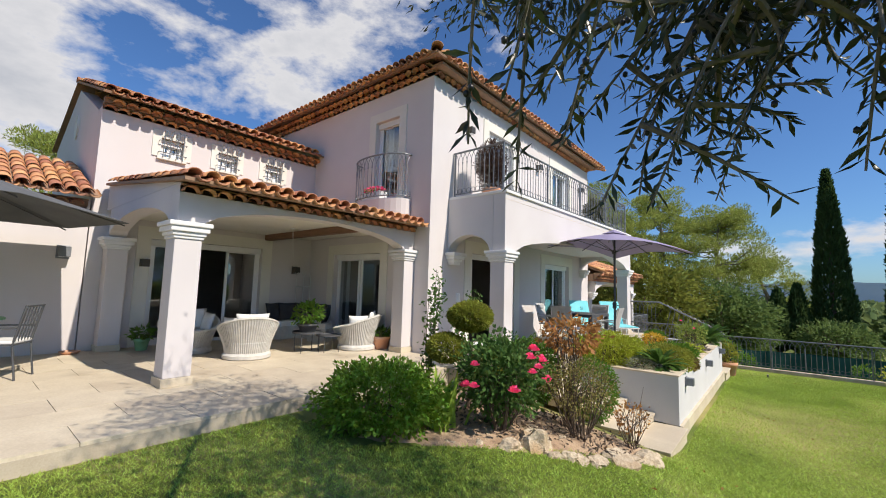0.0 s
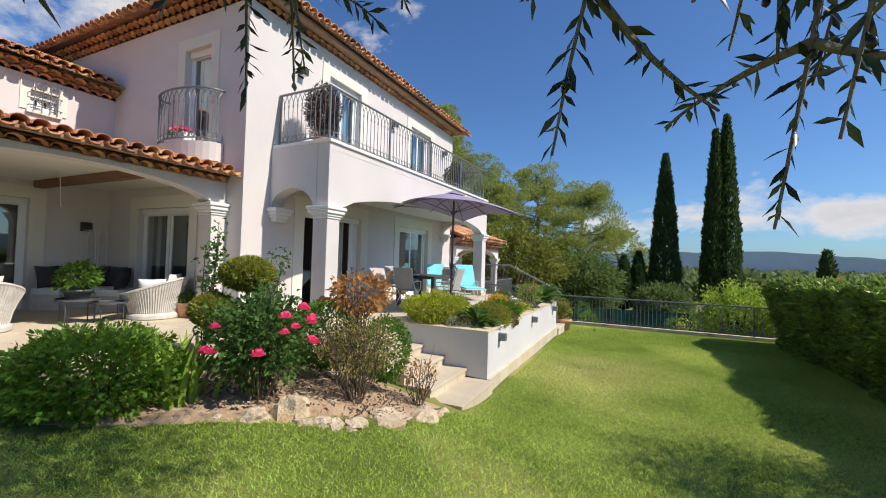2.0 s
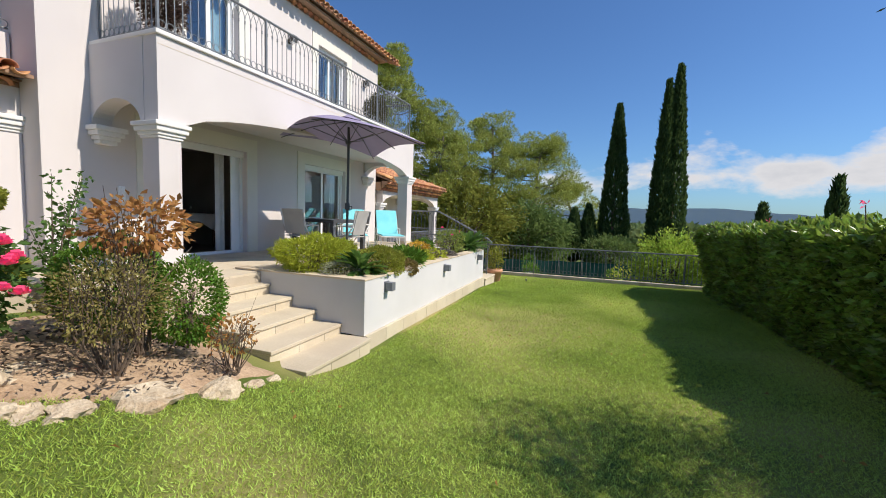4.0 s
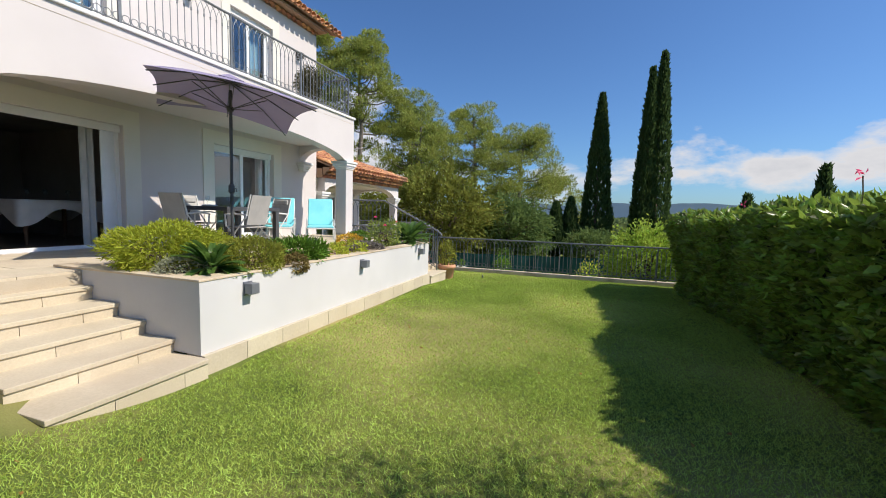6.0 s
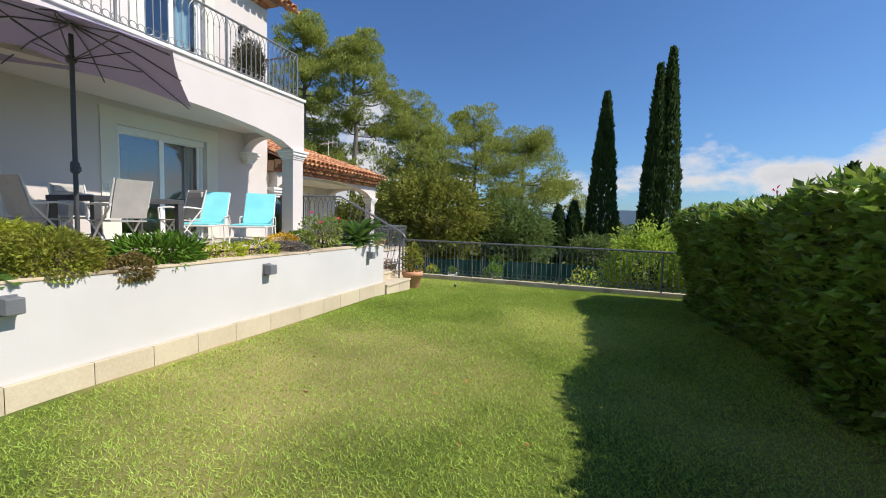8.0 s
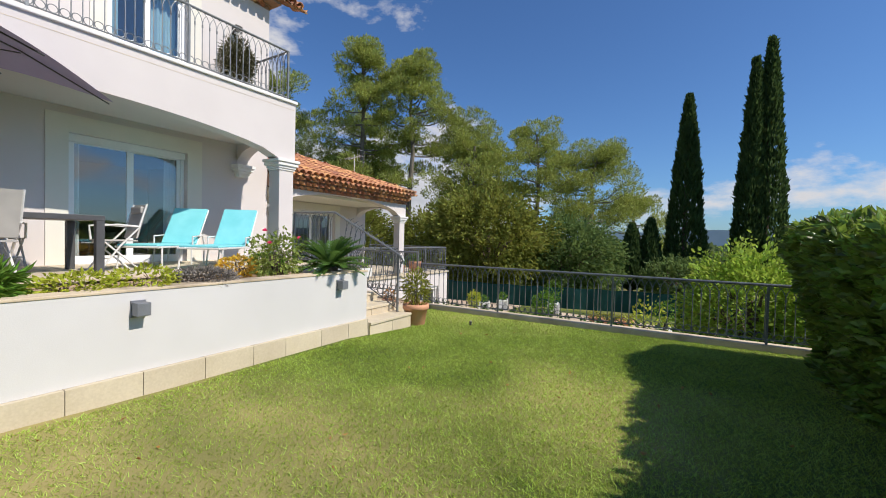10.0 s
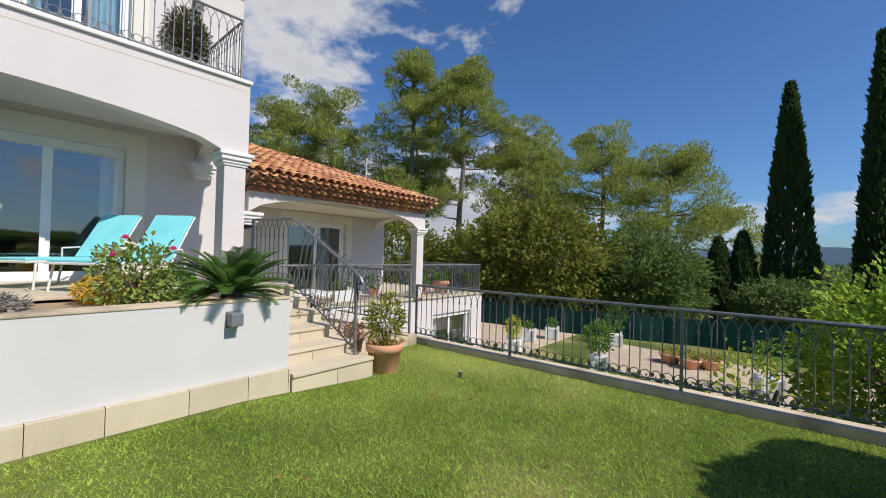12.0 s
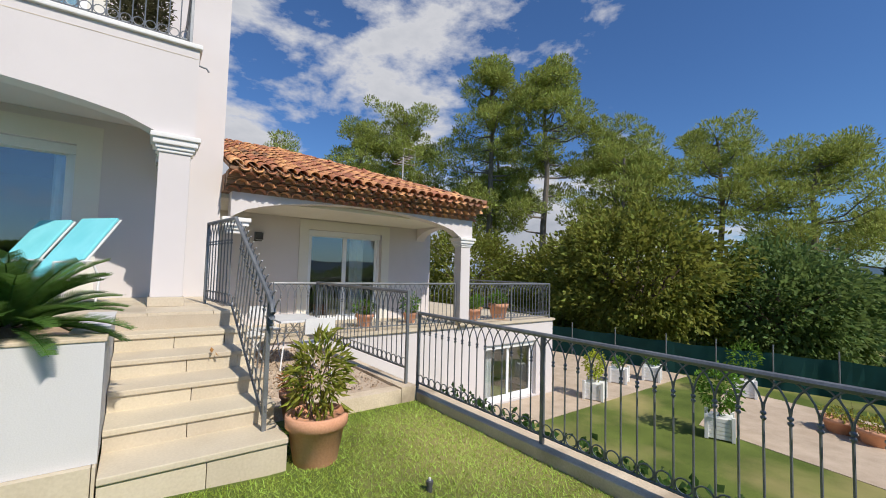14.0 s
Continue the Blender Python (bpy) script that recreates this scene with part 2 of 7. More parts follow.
def tube(bm, points, radius, sides=6, closed=False):
    """A round bar along a line of points; radius may be a list."""
    points = [Vector(p) for p in points]
    radii = radius if isinstance(radius, (list, tuple)) else [radius] * len(points)
    rings, n = [], len(points)
    side = None
    for i, p in enumerate(points):
        a = points[(i - 1) % n] if closed or i else p
        b = points[(i + 1) % n] if closed or i < n - 1 else p
        way = (b - a).normalized() if (b - a).length > 1e-9 else Vector((0, 0, 1))
        ref = side if side is not None and abs(side.dot(way)) < 0.95 else (Vector((0, 0, 1)) if abs(way.z) < 0.9 else Vector((1, 0, 0)))
        u = (ref - way * ref.dot(way)).normalized()
        side = u
        v = way.cross(u)
        rings.append([bm.verts.new(p + (u * math.cos(k * math.tau / sides) + v * math.sin(k * math.tau / sides)) * radii[i]) for k in range(sides)])
    for i in range(n if closed else n - 1):
        r0, r1 = rings[i], rings[(i + 1) % n]
        for k in range(sides):
            bm.faces.new((r0[k], r0[(k + 1) % sides], r1[(k + 1) % sides], r1[k]))
    if not closed:
        bm.faces.new(rings[0][::-1])
        bm.faces.new(rings[-1])
    return bm


def lathe(bm, profile, x=0.0, y=0.0, sides=24):
    """A turned body from (radius, height) pairs."""
    rings = [[bm.verts.new((x + r * math.cos(k * math.tau / sides), y + r * math.sin(k * math.tau / sides), z)) for k in range(sides)] for r, z in profile]
    for r0, r1 in zip(rings, rings[1:]):
        for k in range(sides):
            bm.faces.new((r0[k], r0[(k + 1) % sides], r1[(k + 1) % sides], r1[k]))
    bm.faces.new(rings[0][::-1])
    bm.faces.new(rings[-1])
    return bm


def prism(bm, outline, axis, a, b):
    """An outline in the plane across an axis, drawn out from a to b. axis x: outline in (y, z); y: (x, z); z: (x, y)."""
    def at(p, c):
        return {"x": (c, p[0], p[1]), "y": (p[0], c, p[1]), "z": (p[0], p[1], c)}[axis]
    f, g = [bm.verts.new(at(p, a)) for p in outline], [bm.verts.new(at(p, b)) for p in outline]
    bm.faces.new(f)
    bm.faces.new(g[::-1])
    for i in range(len(f)):
        j = (i + 1) % len(f)
        bm.faces.new((f[i], g[i], g[j], f[j]))
    bmesh.ops.recalc_face_normals(bm, faces=bm.faces)
    return bm


def walled(axis, a, b, lo, hi, z0, z1, openings=()):
    """A wall of thickness a..b across the axis, running lo..hi, with openings (lo, hi, z0, z1) right through it."""
    bm = bmesh.new()
    cuts = sorted({lo, hi, *(v for o in openings for v in o[:2])})
    for c0, c1 in zip(cuts, cuts[1:]):
        mid, spans = (c0 + c1) / 2, [(z0, z1)]
        for o in openings:
            if o[0] < mid < o[1]:
                spans = [s for u, v in spans for s in ((u, min(v, o[2])), (max(u, o[3]), v)) if s[1] - s[0] > 1e-4]
        for u, v in spans:
            if axis == "x":
                box(bm, a, b, c0, c1, u, v)
            else:
                box(bm, c0, c1, a, b, u, v)
    bmesh.ops.remove_doubles(bm, verts=bm.verts, dist=1e-5)
    return bm


def arch(lo, hi, spring, rise, top, n=20):
    """The outline of a beam whose underside is a flat arch."""
    pts = [(lo, top), (lo, spring)]
    pts += [(lo + (hi - lo) * i / n, spring + rise * (1 - (2 * i / n - 1) ** 2) ** 0.62) for i in range(1, n)]
    return pts + [(hi, spring), (hi, top)]


# ---- ground ----
T = 0.35            # terrace floor
LOW = -2.5          # lower garden


def soft_clamp(v, lo, hi, k=0.12):
    v = lo + k * math.log1p(math.exp(min((v - lo) / k, 60)))
    return hi - k * math.log1p(math.exp(min((hi - v) / k, 60)))


def ground_z(x, y):
    z = soft_clamp(0.07 - 0.11 * x - 0.095 * y, -0.72, 0.19, 0.05)
    z += 0.09 * math.exp(-((x + 1.2) / 0.7) ** 2) * min(max((y - 8.0) / 2.0, 0.0), 1.0) * min(max((15.0 - y) / 1.5, 0.0), 1.0)
    z += 0.14 * math.exp(-((x + 1.9) ** 2 + (y - 4.3) ** 2) / 2.2)
    z -= 0.14 * math.exp(-((x + 0.9) ** 2 + (y - 7.0) ** 2) / 1.3)
    if y > 17.2:
        z = LOW
    d = max(y - 37.0, x - 16.0, -40 - y, 0.0)
    return z - min(d * 0.05, 16.0) + (noise.noise(Vector((x * 0.02, y * 0.02, 0))) * min(d * 0.02, 6.0) if d else 0.0)


def axis_steps(lo, hi, fine, ends):
    inner = list(np.arange(lo, hi + 1e-6, fine))
    left, right, step = [], [], fine
    while (left[-1] if left else lo) > -ends:
        step *= 1.35
        left.append((left[-1] if left else lo) - step)
    step = fine
    while (right[-1] if right else hi) < ends:
        step *= 1.35
        right.append((right[-1] if right else hi) + step)
    return left[::-1] + inner + right


gx, gy = axis_steps(-7.0, 7.0, 0.25, 3000), sorted(axis_steps(-5.0, 17.0, 0.25, 3000) + [17.19, 17.21])
verts = [(x, y, ground_z(x, y)) for y in gy for x in gx]
w = len(gx)
faces = [(j * w + i, j * w + i + 1, (j + 1) * w + i + 1, (j + 1) * w + i) for j in range(len(gy) - 1) for i in range(w - 1)]
setting(mesh_part("ground", verts, faces, GRASS_SOIL, smooth=False), "mown green lawn with dry yellowish patches", "lawn")


# ---- the house: walls with their openings ----
FX = -5.5           # garden front of the main house
MY, EY = 6.2, 15.2  # its two ends
BX = -9.8           # wall behind the loggia


def wall(name, label, *spec, material=RENDER_WHITE):
    return setting(part(name, walled(*spec), material), label, "wall")


DOOR_A, DOOR_B = (7.70, 9.68, T, 2.50), (11.55, 13.38, T, 2.50)
UP_A, UP_B = (8.33, 9.50, 3.62, 5.66), (12.06, 13.38, 3.62, 5.66)
wall("wall_garden_front", "pinkish white rendered house wall facing the lawn", "x", FX - 0.32, FX, MY + 0.32, EY, 0.1, 6.30, (DOOR_A, DOOR_B, UP_A, UP_B))
BALCONET, LOGGIA_WIN = (-7.30, -6.50, 3.62, 5.55), (-8.70, -6.96, T, 2.43)
wall("wall_main_end", "pinkish white rendered end wall above the loggia", "y", MY, MY + 0.32, -15.5, FX, 0.1, 6.30, (BALCONET, LOGGIA_WIN))
wall("wall_main_far", "white rendered far end wall of the main house", "y", EY - 0.32, EY, -15.5, FX - 0.32, -0.6, 6.30)
wall("wall_main_back", "white rendered rear wall", "x", -15.8, -15.5, MY, EY, 0.0, 6.30)
PATIO = (2.55, 4.86, T, 2.50)
SMALL = [(y, y + 0.42, 4.22, 4.62) for y in (2.55, 3.67, 4.78)]
wall("wall_loggia_back", "pinkish white wall with three small barred windows above the loggia", "x", BX - 0.32, BX, 1.57, MY, 0.1, 4.95, (PATIO, *SMALL))
wall("wall_low_wing", "white rendered wall beside the loggia", "x", BX - 0.3, BX, -8.0, 1.55, 0.1, 3.1)
setting(part("wall_gable_end", prism(bmesh.new(), [(BX - 0.33, 0.1), (BX - 0.33, 4.95), (-12.4, 6.02), (-15.0, 5.05), (-15.0, 0.1)], "y", 1.57, 1.87), RENDER_WHITE), "white rendered gable end with a small oval vent", "wall")
part("vent", lathe(bmesh.new(), [(0.16, 0), (0.24, 0), (0.24, 0.03), (0.2, 0.035), (0.16, 0.02)], 0, 0, 20), TRIM_CREAM, None)
vent = bpy.data.objects["vent"]
vent.matrix_basis = pose(-12.3, 1.57, 5.1, 90, 0, 0) @ Matrix.Diagonal((0.8, 1.2, 1, 1))
tagged(vent, "cream oval vent ring in the gable wall", "vent", "", "structure")

# rooms behind the open doors; their gloom is put into the surface colours
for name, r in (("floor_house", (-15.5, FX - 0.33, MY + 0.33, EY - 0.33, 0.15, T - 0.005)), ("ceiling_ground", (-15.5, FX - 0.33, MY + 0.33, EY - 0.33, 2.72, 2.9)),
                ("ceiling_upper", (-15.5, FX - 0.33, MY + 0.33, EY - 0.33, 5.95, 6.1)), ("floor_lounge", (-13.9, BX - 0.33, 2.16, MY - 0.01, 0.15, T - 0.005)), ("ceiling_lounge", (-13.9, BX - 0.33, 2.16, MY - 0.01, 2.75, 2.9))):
    setting(part(name, boxes(r), ROOM_FLOOR_DARK if "floor" in name else ROOM_DARK), "plain room surface behind the glass doors, coloured dark as if unlit", name.split("_")[0])
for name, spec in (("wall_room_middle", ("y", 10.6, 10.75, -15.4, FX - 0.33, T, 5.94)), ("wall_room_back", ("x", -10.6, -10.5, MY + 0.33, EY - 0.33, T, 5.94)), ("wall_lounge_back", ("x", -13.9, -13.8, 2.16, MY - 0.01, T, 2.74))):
    setting(part(name, walled(*spec), ROOM_DARK), "plastered inner wall, coloured dark as if unlit", "wall")

# balcony over the garden gallery
GX, GY0, GY1, PT = -4.07, 6.80, 14.64, 3.65
bm = bmesh.new()
prism(bm, [(GY0, PT - 0.06), (GY0, 2.44)] + arch(GY0 + 0.36, GY1 - 0.36, 2.44, 0.42, PT - 0.06)[1:-1] + [(GY1, 2.44), (GY1, PT - 0.06)], "x", GX - 0.28, GX)
setting(part("wall_balcony_front", bm, RENDER_WHITE), "white rendered balcony front over a wide flat arch", "balcony")
for name, y0, y1 in (("wall_balcony_end", GY0, GY0 + 0.26), ("wall_balcony_far_end", GY1 - 0.26, GY1)):
    bm = bmesh.new()
    prism(bm, arch(FX + 0.003 - (0.25 if y0 > 10 else 0), GX - 0.34, 2.44, 0.36, PT - 0.06)[:-1] + [(GX - 0.2805, 2.44), (GX - 0.2805, PT - 0.06)], "y", y0, y1)
    setting(part(name, bm, RENDER_WHITE), "pinkish white balcony end over a small arch", "balcony")
setting(part("balcony_floor", boxes((FX - 0.25, GX - 0.285, GY0 + 0.265, GY1 - 0.265, 2.90, 3.58)), RENDER_WHITE), "white balcony slab and soffit", "balcony")
bm = bmesh.new()
for r in ((GX - 0.30, GX + 0.04, GY0 - 0.03, GY1 + 0.03, PT - 0.06, PT), (FX, GX - 0.30, GY0 - 0.03, GY0 + 0.28, PT - 0.06, PT), (FX - 0.25, GX - 0.30, GY1 - 0.28, GY1 + 0.03, PT - 0.06, PT)):
    box(bm, *r, bevel=0.012)
setting(part("trim_coping", bm, MOULDING), "pale coping along the balcony edge", "coping")


def column(name, x0, x1, y0, y1, z0, top, label):
    """A square column with a plinth and a stepped capital."""
    c = thing(name, label, "column")
    part("shaft", box(bmesh.new(), x0, x1, y0, y1, z0 + 0.11, top - 0.22, 0.01), RENDER_WHITE, c)
    part("plinth", box(bmesh.new(), x0 - 0.02, x1 + 0.02, y0 - 0.02, y1 + 0.02, z0, z0 + 0.11, 0.008), STEP_STONE, c)
    bm = bmesh.new()
    for grow, a, b in ((0.02, 0.22, 0.18), (0.04, 0.18, 0.13), (0.07, 0.13, 0.06), (0.095, 0.06, 0.0)):
        box(bm, x0 - grow, x1 + grow, y0 - grow, y1 + grow, top - a, top - b, 0.014)
    part("capital", bm, MOULDING, c)
    return c


column("gallery_column", GX - 0.33, GX, GY0, GY0 + 0.33, T, 2.44, "square white gallery column with a moulded capital")
column("gallery_column", GX - 0.33, GX, GY1 - 0.36, GY1 - 0.03, T, 2.44, "square white gallery column beside the garden steps")


def bracket(x0, x1, y0, y1, top, name="wall_bracket", label="white moulded bracket under the arch on the house wall"):
    bm = bmesh.new()
    for grow, a, b in ((0.0, 0.26, 0.2), (0.03, 0.20, 0.14), (0.07, 0.14, 0.07), (0.10, 0.07, 0.0)):
        box(bm, x0, x1 + grow, y0 - grow, y1 + grow, top - a, top - b, 0.012)
    tagged(part(name, bm, MOULDING), label, "bracket")


bracket(FX + 0.003, FX + 0.16, GY0 + 0.02, GY0 + 0.26, 2.44)
bracket(FX + 0.003, FX + 0.16, GY1 - 0.26, GY1 - 0.02, 2.44)

# no groove is cut: a proud coloured strip stands for its shadow line
setting(part('trim_groove', boxes((GX - 0.01, GX + 0.003, GY0 + 0.01, GY1 - 0.01, PT - 0.185, PT - 0.179)), KERB), 'thin raised strip coloured as the shadow line of a groove on the balcony front', 'joint')
SKEW = pose(GX, GY0, 0, 0, 0, -1.6) @ pose(-GX, -GY0, 0)   # the balcony stands slightly askew to the wall
for ob in list(scene.objects):
    if ob.name in ('wall_balcony_front', 'wall_balcony_far_end', 'trim_coping', 'trim_groove', 'balcony_floor', 'gallery_column.001'):
        ob.matrix_basis = SKEW @ ob.matrix_basis

# loggia
LX = -5.92
bm = bmesh.new()
prism(bm, [(1.80, 2.95), (1.80, 2.44)] + arch(2.10, 5.92, 2.44, 0.32, 2.95)[1:-1] + [(MY - 0.003, 2.44), (MY - 0.003, 2.95)], "x", LX - 0.28, LX)
setting(part("wall_loggia_front", bm, RENDER_WHITE), "pinkish white loggia front over a wide flat arch", "wall")
bm = bmesh.new()
prism(bm, arch(BX + 0.32, LX - 0.283, 2.44, 0.34, 2.95), "y", 1.80, 2.06)
prism(bm, [(BX + 0.003, 2.955), (LX - 0.003, 2.955), (BX + 0.003, 3.45)], "y", 1.80, 2.06)
setting(part("wall_loggia_side", bm, RENDER_WHITE), "white rendered side of the loggia over an arch", "wall")
column("loggia_column", LX - 0.31, LX + 0.02, 1.78, 2.10, T, 2.44, "square white loggia column with a moulded capital")
column("loggia_column", LX - 0.30, LX + 0.02, 5.90, MY - 0.003, T, 2.44, "white loggia pilaster against the house wall")
column("loggia_column", BX + 0.003, BX + 0.32, 1.80, 2.12, T, 2.44, "white pilaster on the wall at the back of the loggia")
setting(part("ceiling_loggia", boxes((BX + 0.003, LX - 0.283, 2.063, MY - 0.003, 2.86, 2.94)), TRIM_CREAM), "cream ceiling under the loggia roof", "ceiling")
tagged(part("ceiling_beam", boxes((BX + 0.003, LX - 0.29, 4.9, 5.04, 2.72, 2.857)), CEDAR), "brown wooden beam under the loggia ceiling", "beam")

# wing at the far end, on a terrace of its own
WX, WW, WT = -5.4, -7.3, -0.40
wall("wall_wing_front", "pinkish white rear wall of the wing under its porch", "x", WW - 0.3, WW, EY + 0.003, 20.75, WT, 2.3, ((17.30, 19.20, WT, 1.75),))
bm = bmesh.new()
prism(bm, arch(EY + 0.12, 20.20, 1.66, 0.42, 2.08), "x", WX - 0.15, WX + 0.12)
setting(part("wall_porch_front", bm, RENDER_WHITE), "white rendered porch front over a wide flat arch", "wall")
setting(part("wall_porch_corner", boxes((WX - 0.15, WX + 0.12, 20.202, 20.55, 1.66, 2.08)), RENDER_WHITE), "white rendered block over the porch column", "wall")
bm = bmesh.new()
prism(bm, arch(WW + 0.003, WX - 0.153, 1.66, 0.3, 2.08), "y", 20.27, 20.53)
setting(part("wall_porch_side", bm, RENDER_WHITE), "white rendered side of the porch", "wall")
setting(part("ceiling_porch", boxes((WW + 0.003, WX - 0.153, EY + 0.003, 20.26, 2.0, 2.07)), TRIM_CREAM), "cream porch ceiling", "ceiling")
column("porch_column", WX - 0.14, WX + 0.11, 20.23, 20.51, WT, 1.66, "square white porch column on the wing's terrace")
bracket(WX - 0.15, WX + 0.02, EY + 0.1, EY + 0.34, 1.66)
wall("wall_terrace_front", "white rendered retaining wall with a garden door below the terrace", "x", WX - 0.25, WX, EY + 0.003, 23.8, LOW - 0.1, WT - 0.06, ((21.15, 23.10, LOW + 0.05, -0.98),))
wall("wall_terrace_end", "white rendered end of the terrace wall", "y", 23.55, 23.8, -12.0, WX - 0.25, LOW - 0.1, WT - 0.06)
setting(part("terrace_floor", boxes((-12.0, WX + 0.05, EY + 0.003, 23.85, WT - 0.06, WT)), PAVING), "pale stone floor of the wing's terrace", "terrace")
wall("wall_wing_end", "white rendered end wall of the wing", "y", 20.6, 20.9, -12.0, WW - 0.303, WT, 2.08)
wall("wall_wing_back", "rear wall of the wing, coloured dark as if unlit", "x", -10.2, -10.0, EY + 0.003, 20.59, WT, 2.08, material=ROOM_DARK)
setting(part("wall_cellar", boxes((-9.0, -8.8, 20.0, 23.5, LOW - 0.1, WT - 0.07)), ROOM_DARK), "wall of the lower room, coloured dark as if unlit", "wall")

# planter wall, its plinth and the terrace it holds
PX = -1.30
L_WALL = [(-3.6, 7.62), (PX, 7.62), (PX, 14.0), (PX - 0.22, 14.0), (PX - 0.22, 7.84), (-3.6, 7.84)]
setting(part("wall_planter_front", prism(bmesh.new(), L_WALL, "z", -0.40, 0.36), WALL_BRIGHT), "bright white rendered planter wall along the lawn and the steps", "wall")
setting(part("wall_planter_end", boxes((-3.3, PX - 0.223, 13.78, 14.0, -0.40, 0.36)), WALL_BRIGHT), "white rendered end of the planter wall", "wall")
setting(part("wall_planter_back", boxes((-3.28, -3.1, 7.843, 13.777, -0.4, T - 0.05)), WALL_BRIGHT), "low wall between planter and terrace", "wall")
bm = bmesh.new()
for r in ((PX - 0.235, PX + 0.010, 7.607, 14.01, 0.36, 0.385), (-3.6, PX - 0.237, 7.607, 7.855, 0.36, 0.385)):
    box(bm, *r, bevel=0.006)
setting(part("trim_planter", bm, KERB), "thin stone coping along the planter wall", "coping")
setting(part("planter_soil", boxes((-3.09, PX - 0.23, 7.85, 13.77, -0.3, 0.27)), SOIL), "brown soil in the long planter", "soil")
setting(part("terrace_base", boxes((FX + 0.003, -3.1, 6.15, 15.02, -0.6, T - 0.03), (BX + 0.003, -4.42, -8.0, 6.14, -0.3, T - 0.03)), JOINT), "mortar bed under the terrace paving", "terrace")
setting(part("terrace_path", boxes((FX + 0.003, -3.4, 5.6, 6.14, -0.6, T - 0.03)), JOINT), "mortar bed under the path", "terrace")


def pave(name, x0, x1, y0, y1, z, sx, sy, label, shift=0.5, material=PAVING, thick=0.03):
    """Stone flags in broken rows, each a piece of its own, with open joints."""
    floor = setting(new(name), label, "paving")
    done, row, x = {}, 0, x0
    while x < x1 - 0.02:
        xe, y = min(x + sx, x1), y0 - (sy * shift if row % 2 else 0)
        while y < y1 - 0.02:
            a, b = max(y, y0), min(y + sy, y1)
            y += sy
            if b - a < 0.03:
                continue
            key = (round(xe - x, 3), round(b - a, 3))
            m = pose((x + xe) / 2, (a + b) / 2, z - thick + random.uniform(-0.0015, 0.0015))
            if key not in done:
                bm = box(bmesh.new(), -key[0] / 2 + 0.0025, key[0] / 2 - 0.0025, -key[1] / 2 + 0.0025, key[1] / 2 - 0.0025, 0, thick, 0)
                done[key] = part("flagstone", bm, material, floor)
                done[key].matrix_basis = m
            else:
                share("flagstone", done[key], m, floor)
        x += sx
        row += 1
    return floor


pave("paving_gallery", FX + 0.003, -3.1, 6.15, 15.02, T, 0.6, 0.6, "pale limestone paving of the gallery")
pave("paving_terrace", BX + 0.01, -4.42, -4.6, 6.14, T, 0.6, 0.9, "pale limestone paving of the loggia terrace in front of the house")


def stone_steps(name, edges, y0, y1, base, label, side=1):
    """Stone steps that climb towards -x; edges are (front x, tread z)."""
    st = setting(new(name), label, "steps")
    for i, (x, z) in enumerate(edges):
        xb = edges[i + 1][0] - 0.02 if i + 1 < len(edges) else x - 0.45
        low = edges[i - 1][1] if i else base
        part("tread", box(bmesh.new(), xb, x + 0.02, y0, y1, z - 0.045, z, 0.008), STEP_STONE, st)
        y = y0
        while y < y1 - 0.05:
            e = min(y + random.uniform(0.42, 0.62), y1)
            if y1 - e < 0.15:
                e = y1
            part("riser", box(bmesh.new(), xb + 0.03, x, y + 0.003, e - 0.003, low - 0.02, z - 0.047), STEP_STONE, st)
            y = e
    return st


stone_steps("steps_terrace", [(-1.20, -0.41), (-1.67, -0.262), (-2.09, -0.114), (-2.51, 0.035), (-2.93, 0.19), (-3.35, T)], 6.28, 7.615, -0.9, "pale stone steps between the flower bed and the planter")
stone_steps("steps_garden", [(-1.22, -0.46), (-1.62, -0.30), (-2.02, -0.14), (-2.42, 0.02), (-2.82, 0.18), (-3.22, T)], 14.005, 15.15, -0.85, "pale stone steps up to the gallery column")
bm = bmesh.new()
st = setting(new("baseboard_planter"), "pale stone plinth along the foot of the planter wall", "plinth")
y = 7.62
while y < 14.0:
    e = min(y + random.uniform(0.42, 0.6), 14.0)
    part("plinth_stone", box(bmesh.new(), PX - 0.2, PX + 0.05, y + 0.003, e - 0.003, -0.9, -0.402), STEP_STONE, st)
    y = e

# kerb under the fence, and the retaining wall under it
setting(part("kerb", box(bmesh.new(), -2.45, 8.5, 16.95, 17.2, -2.6, -0.62, 0.012), KERB), "weathered stone kerb under the garden fence", "kerb")
setting(part("wall_side_patio", boxes((-2.3, -2.12, 15.6, 16.735, -1.2, -0.56), (-5.39, -2.12, 16.74, 16.945, -2.6, -0.54)), KERB), "low stone edging beside the small gravel patio", "kerb")
setting(part("patio_gravel", boxes((-5.39, -2.305, 15.16, 16.735, -0.9, -0.575)), GRAVEL), "pale gravel of the small patio", "gravel")


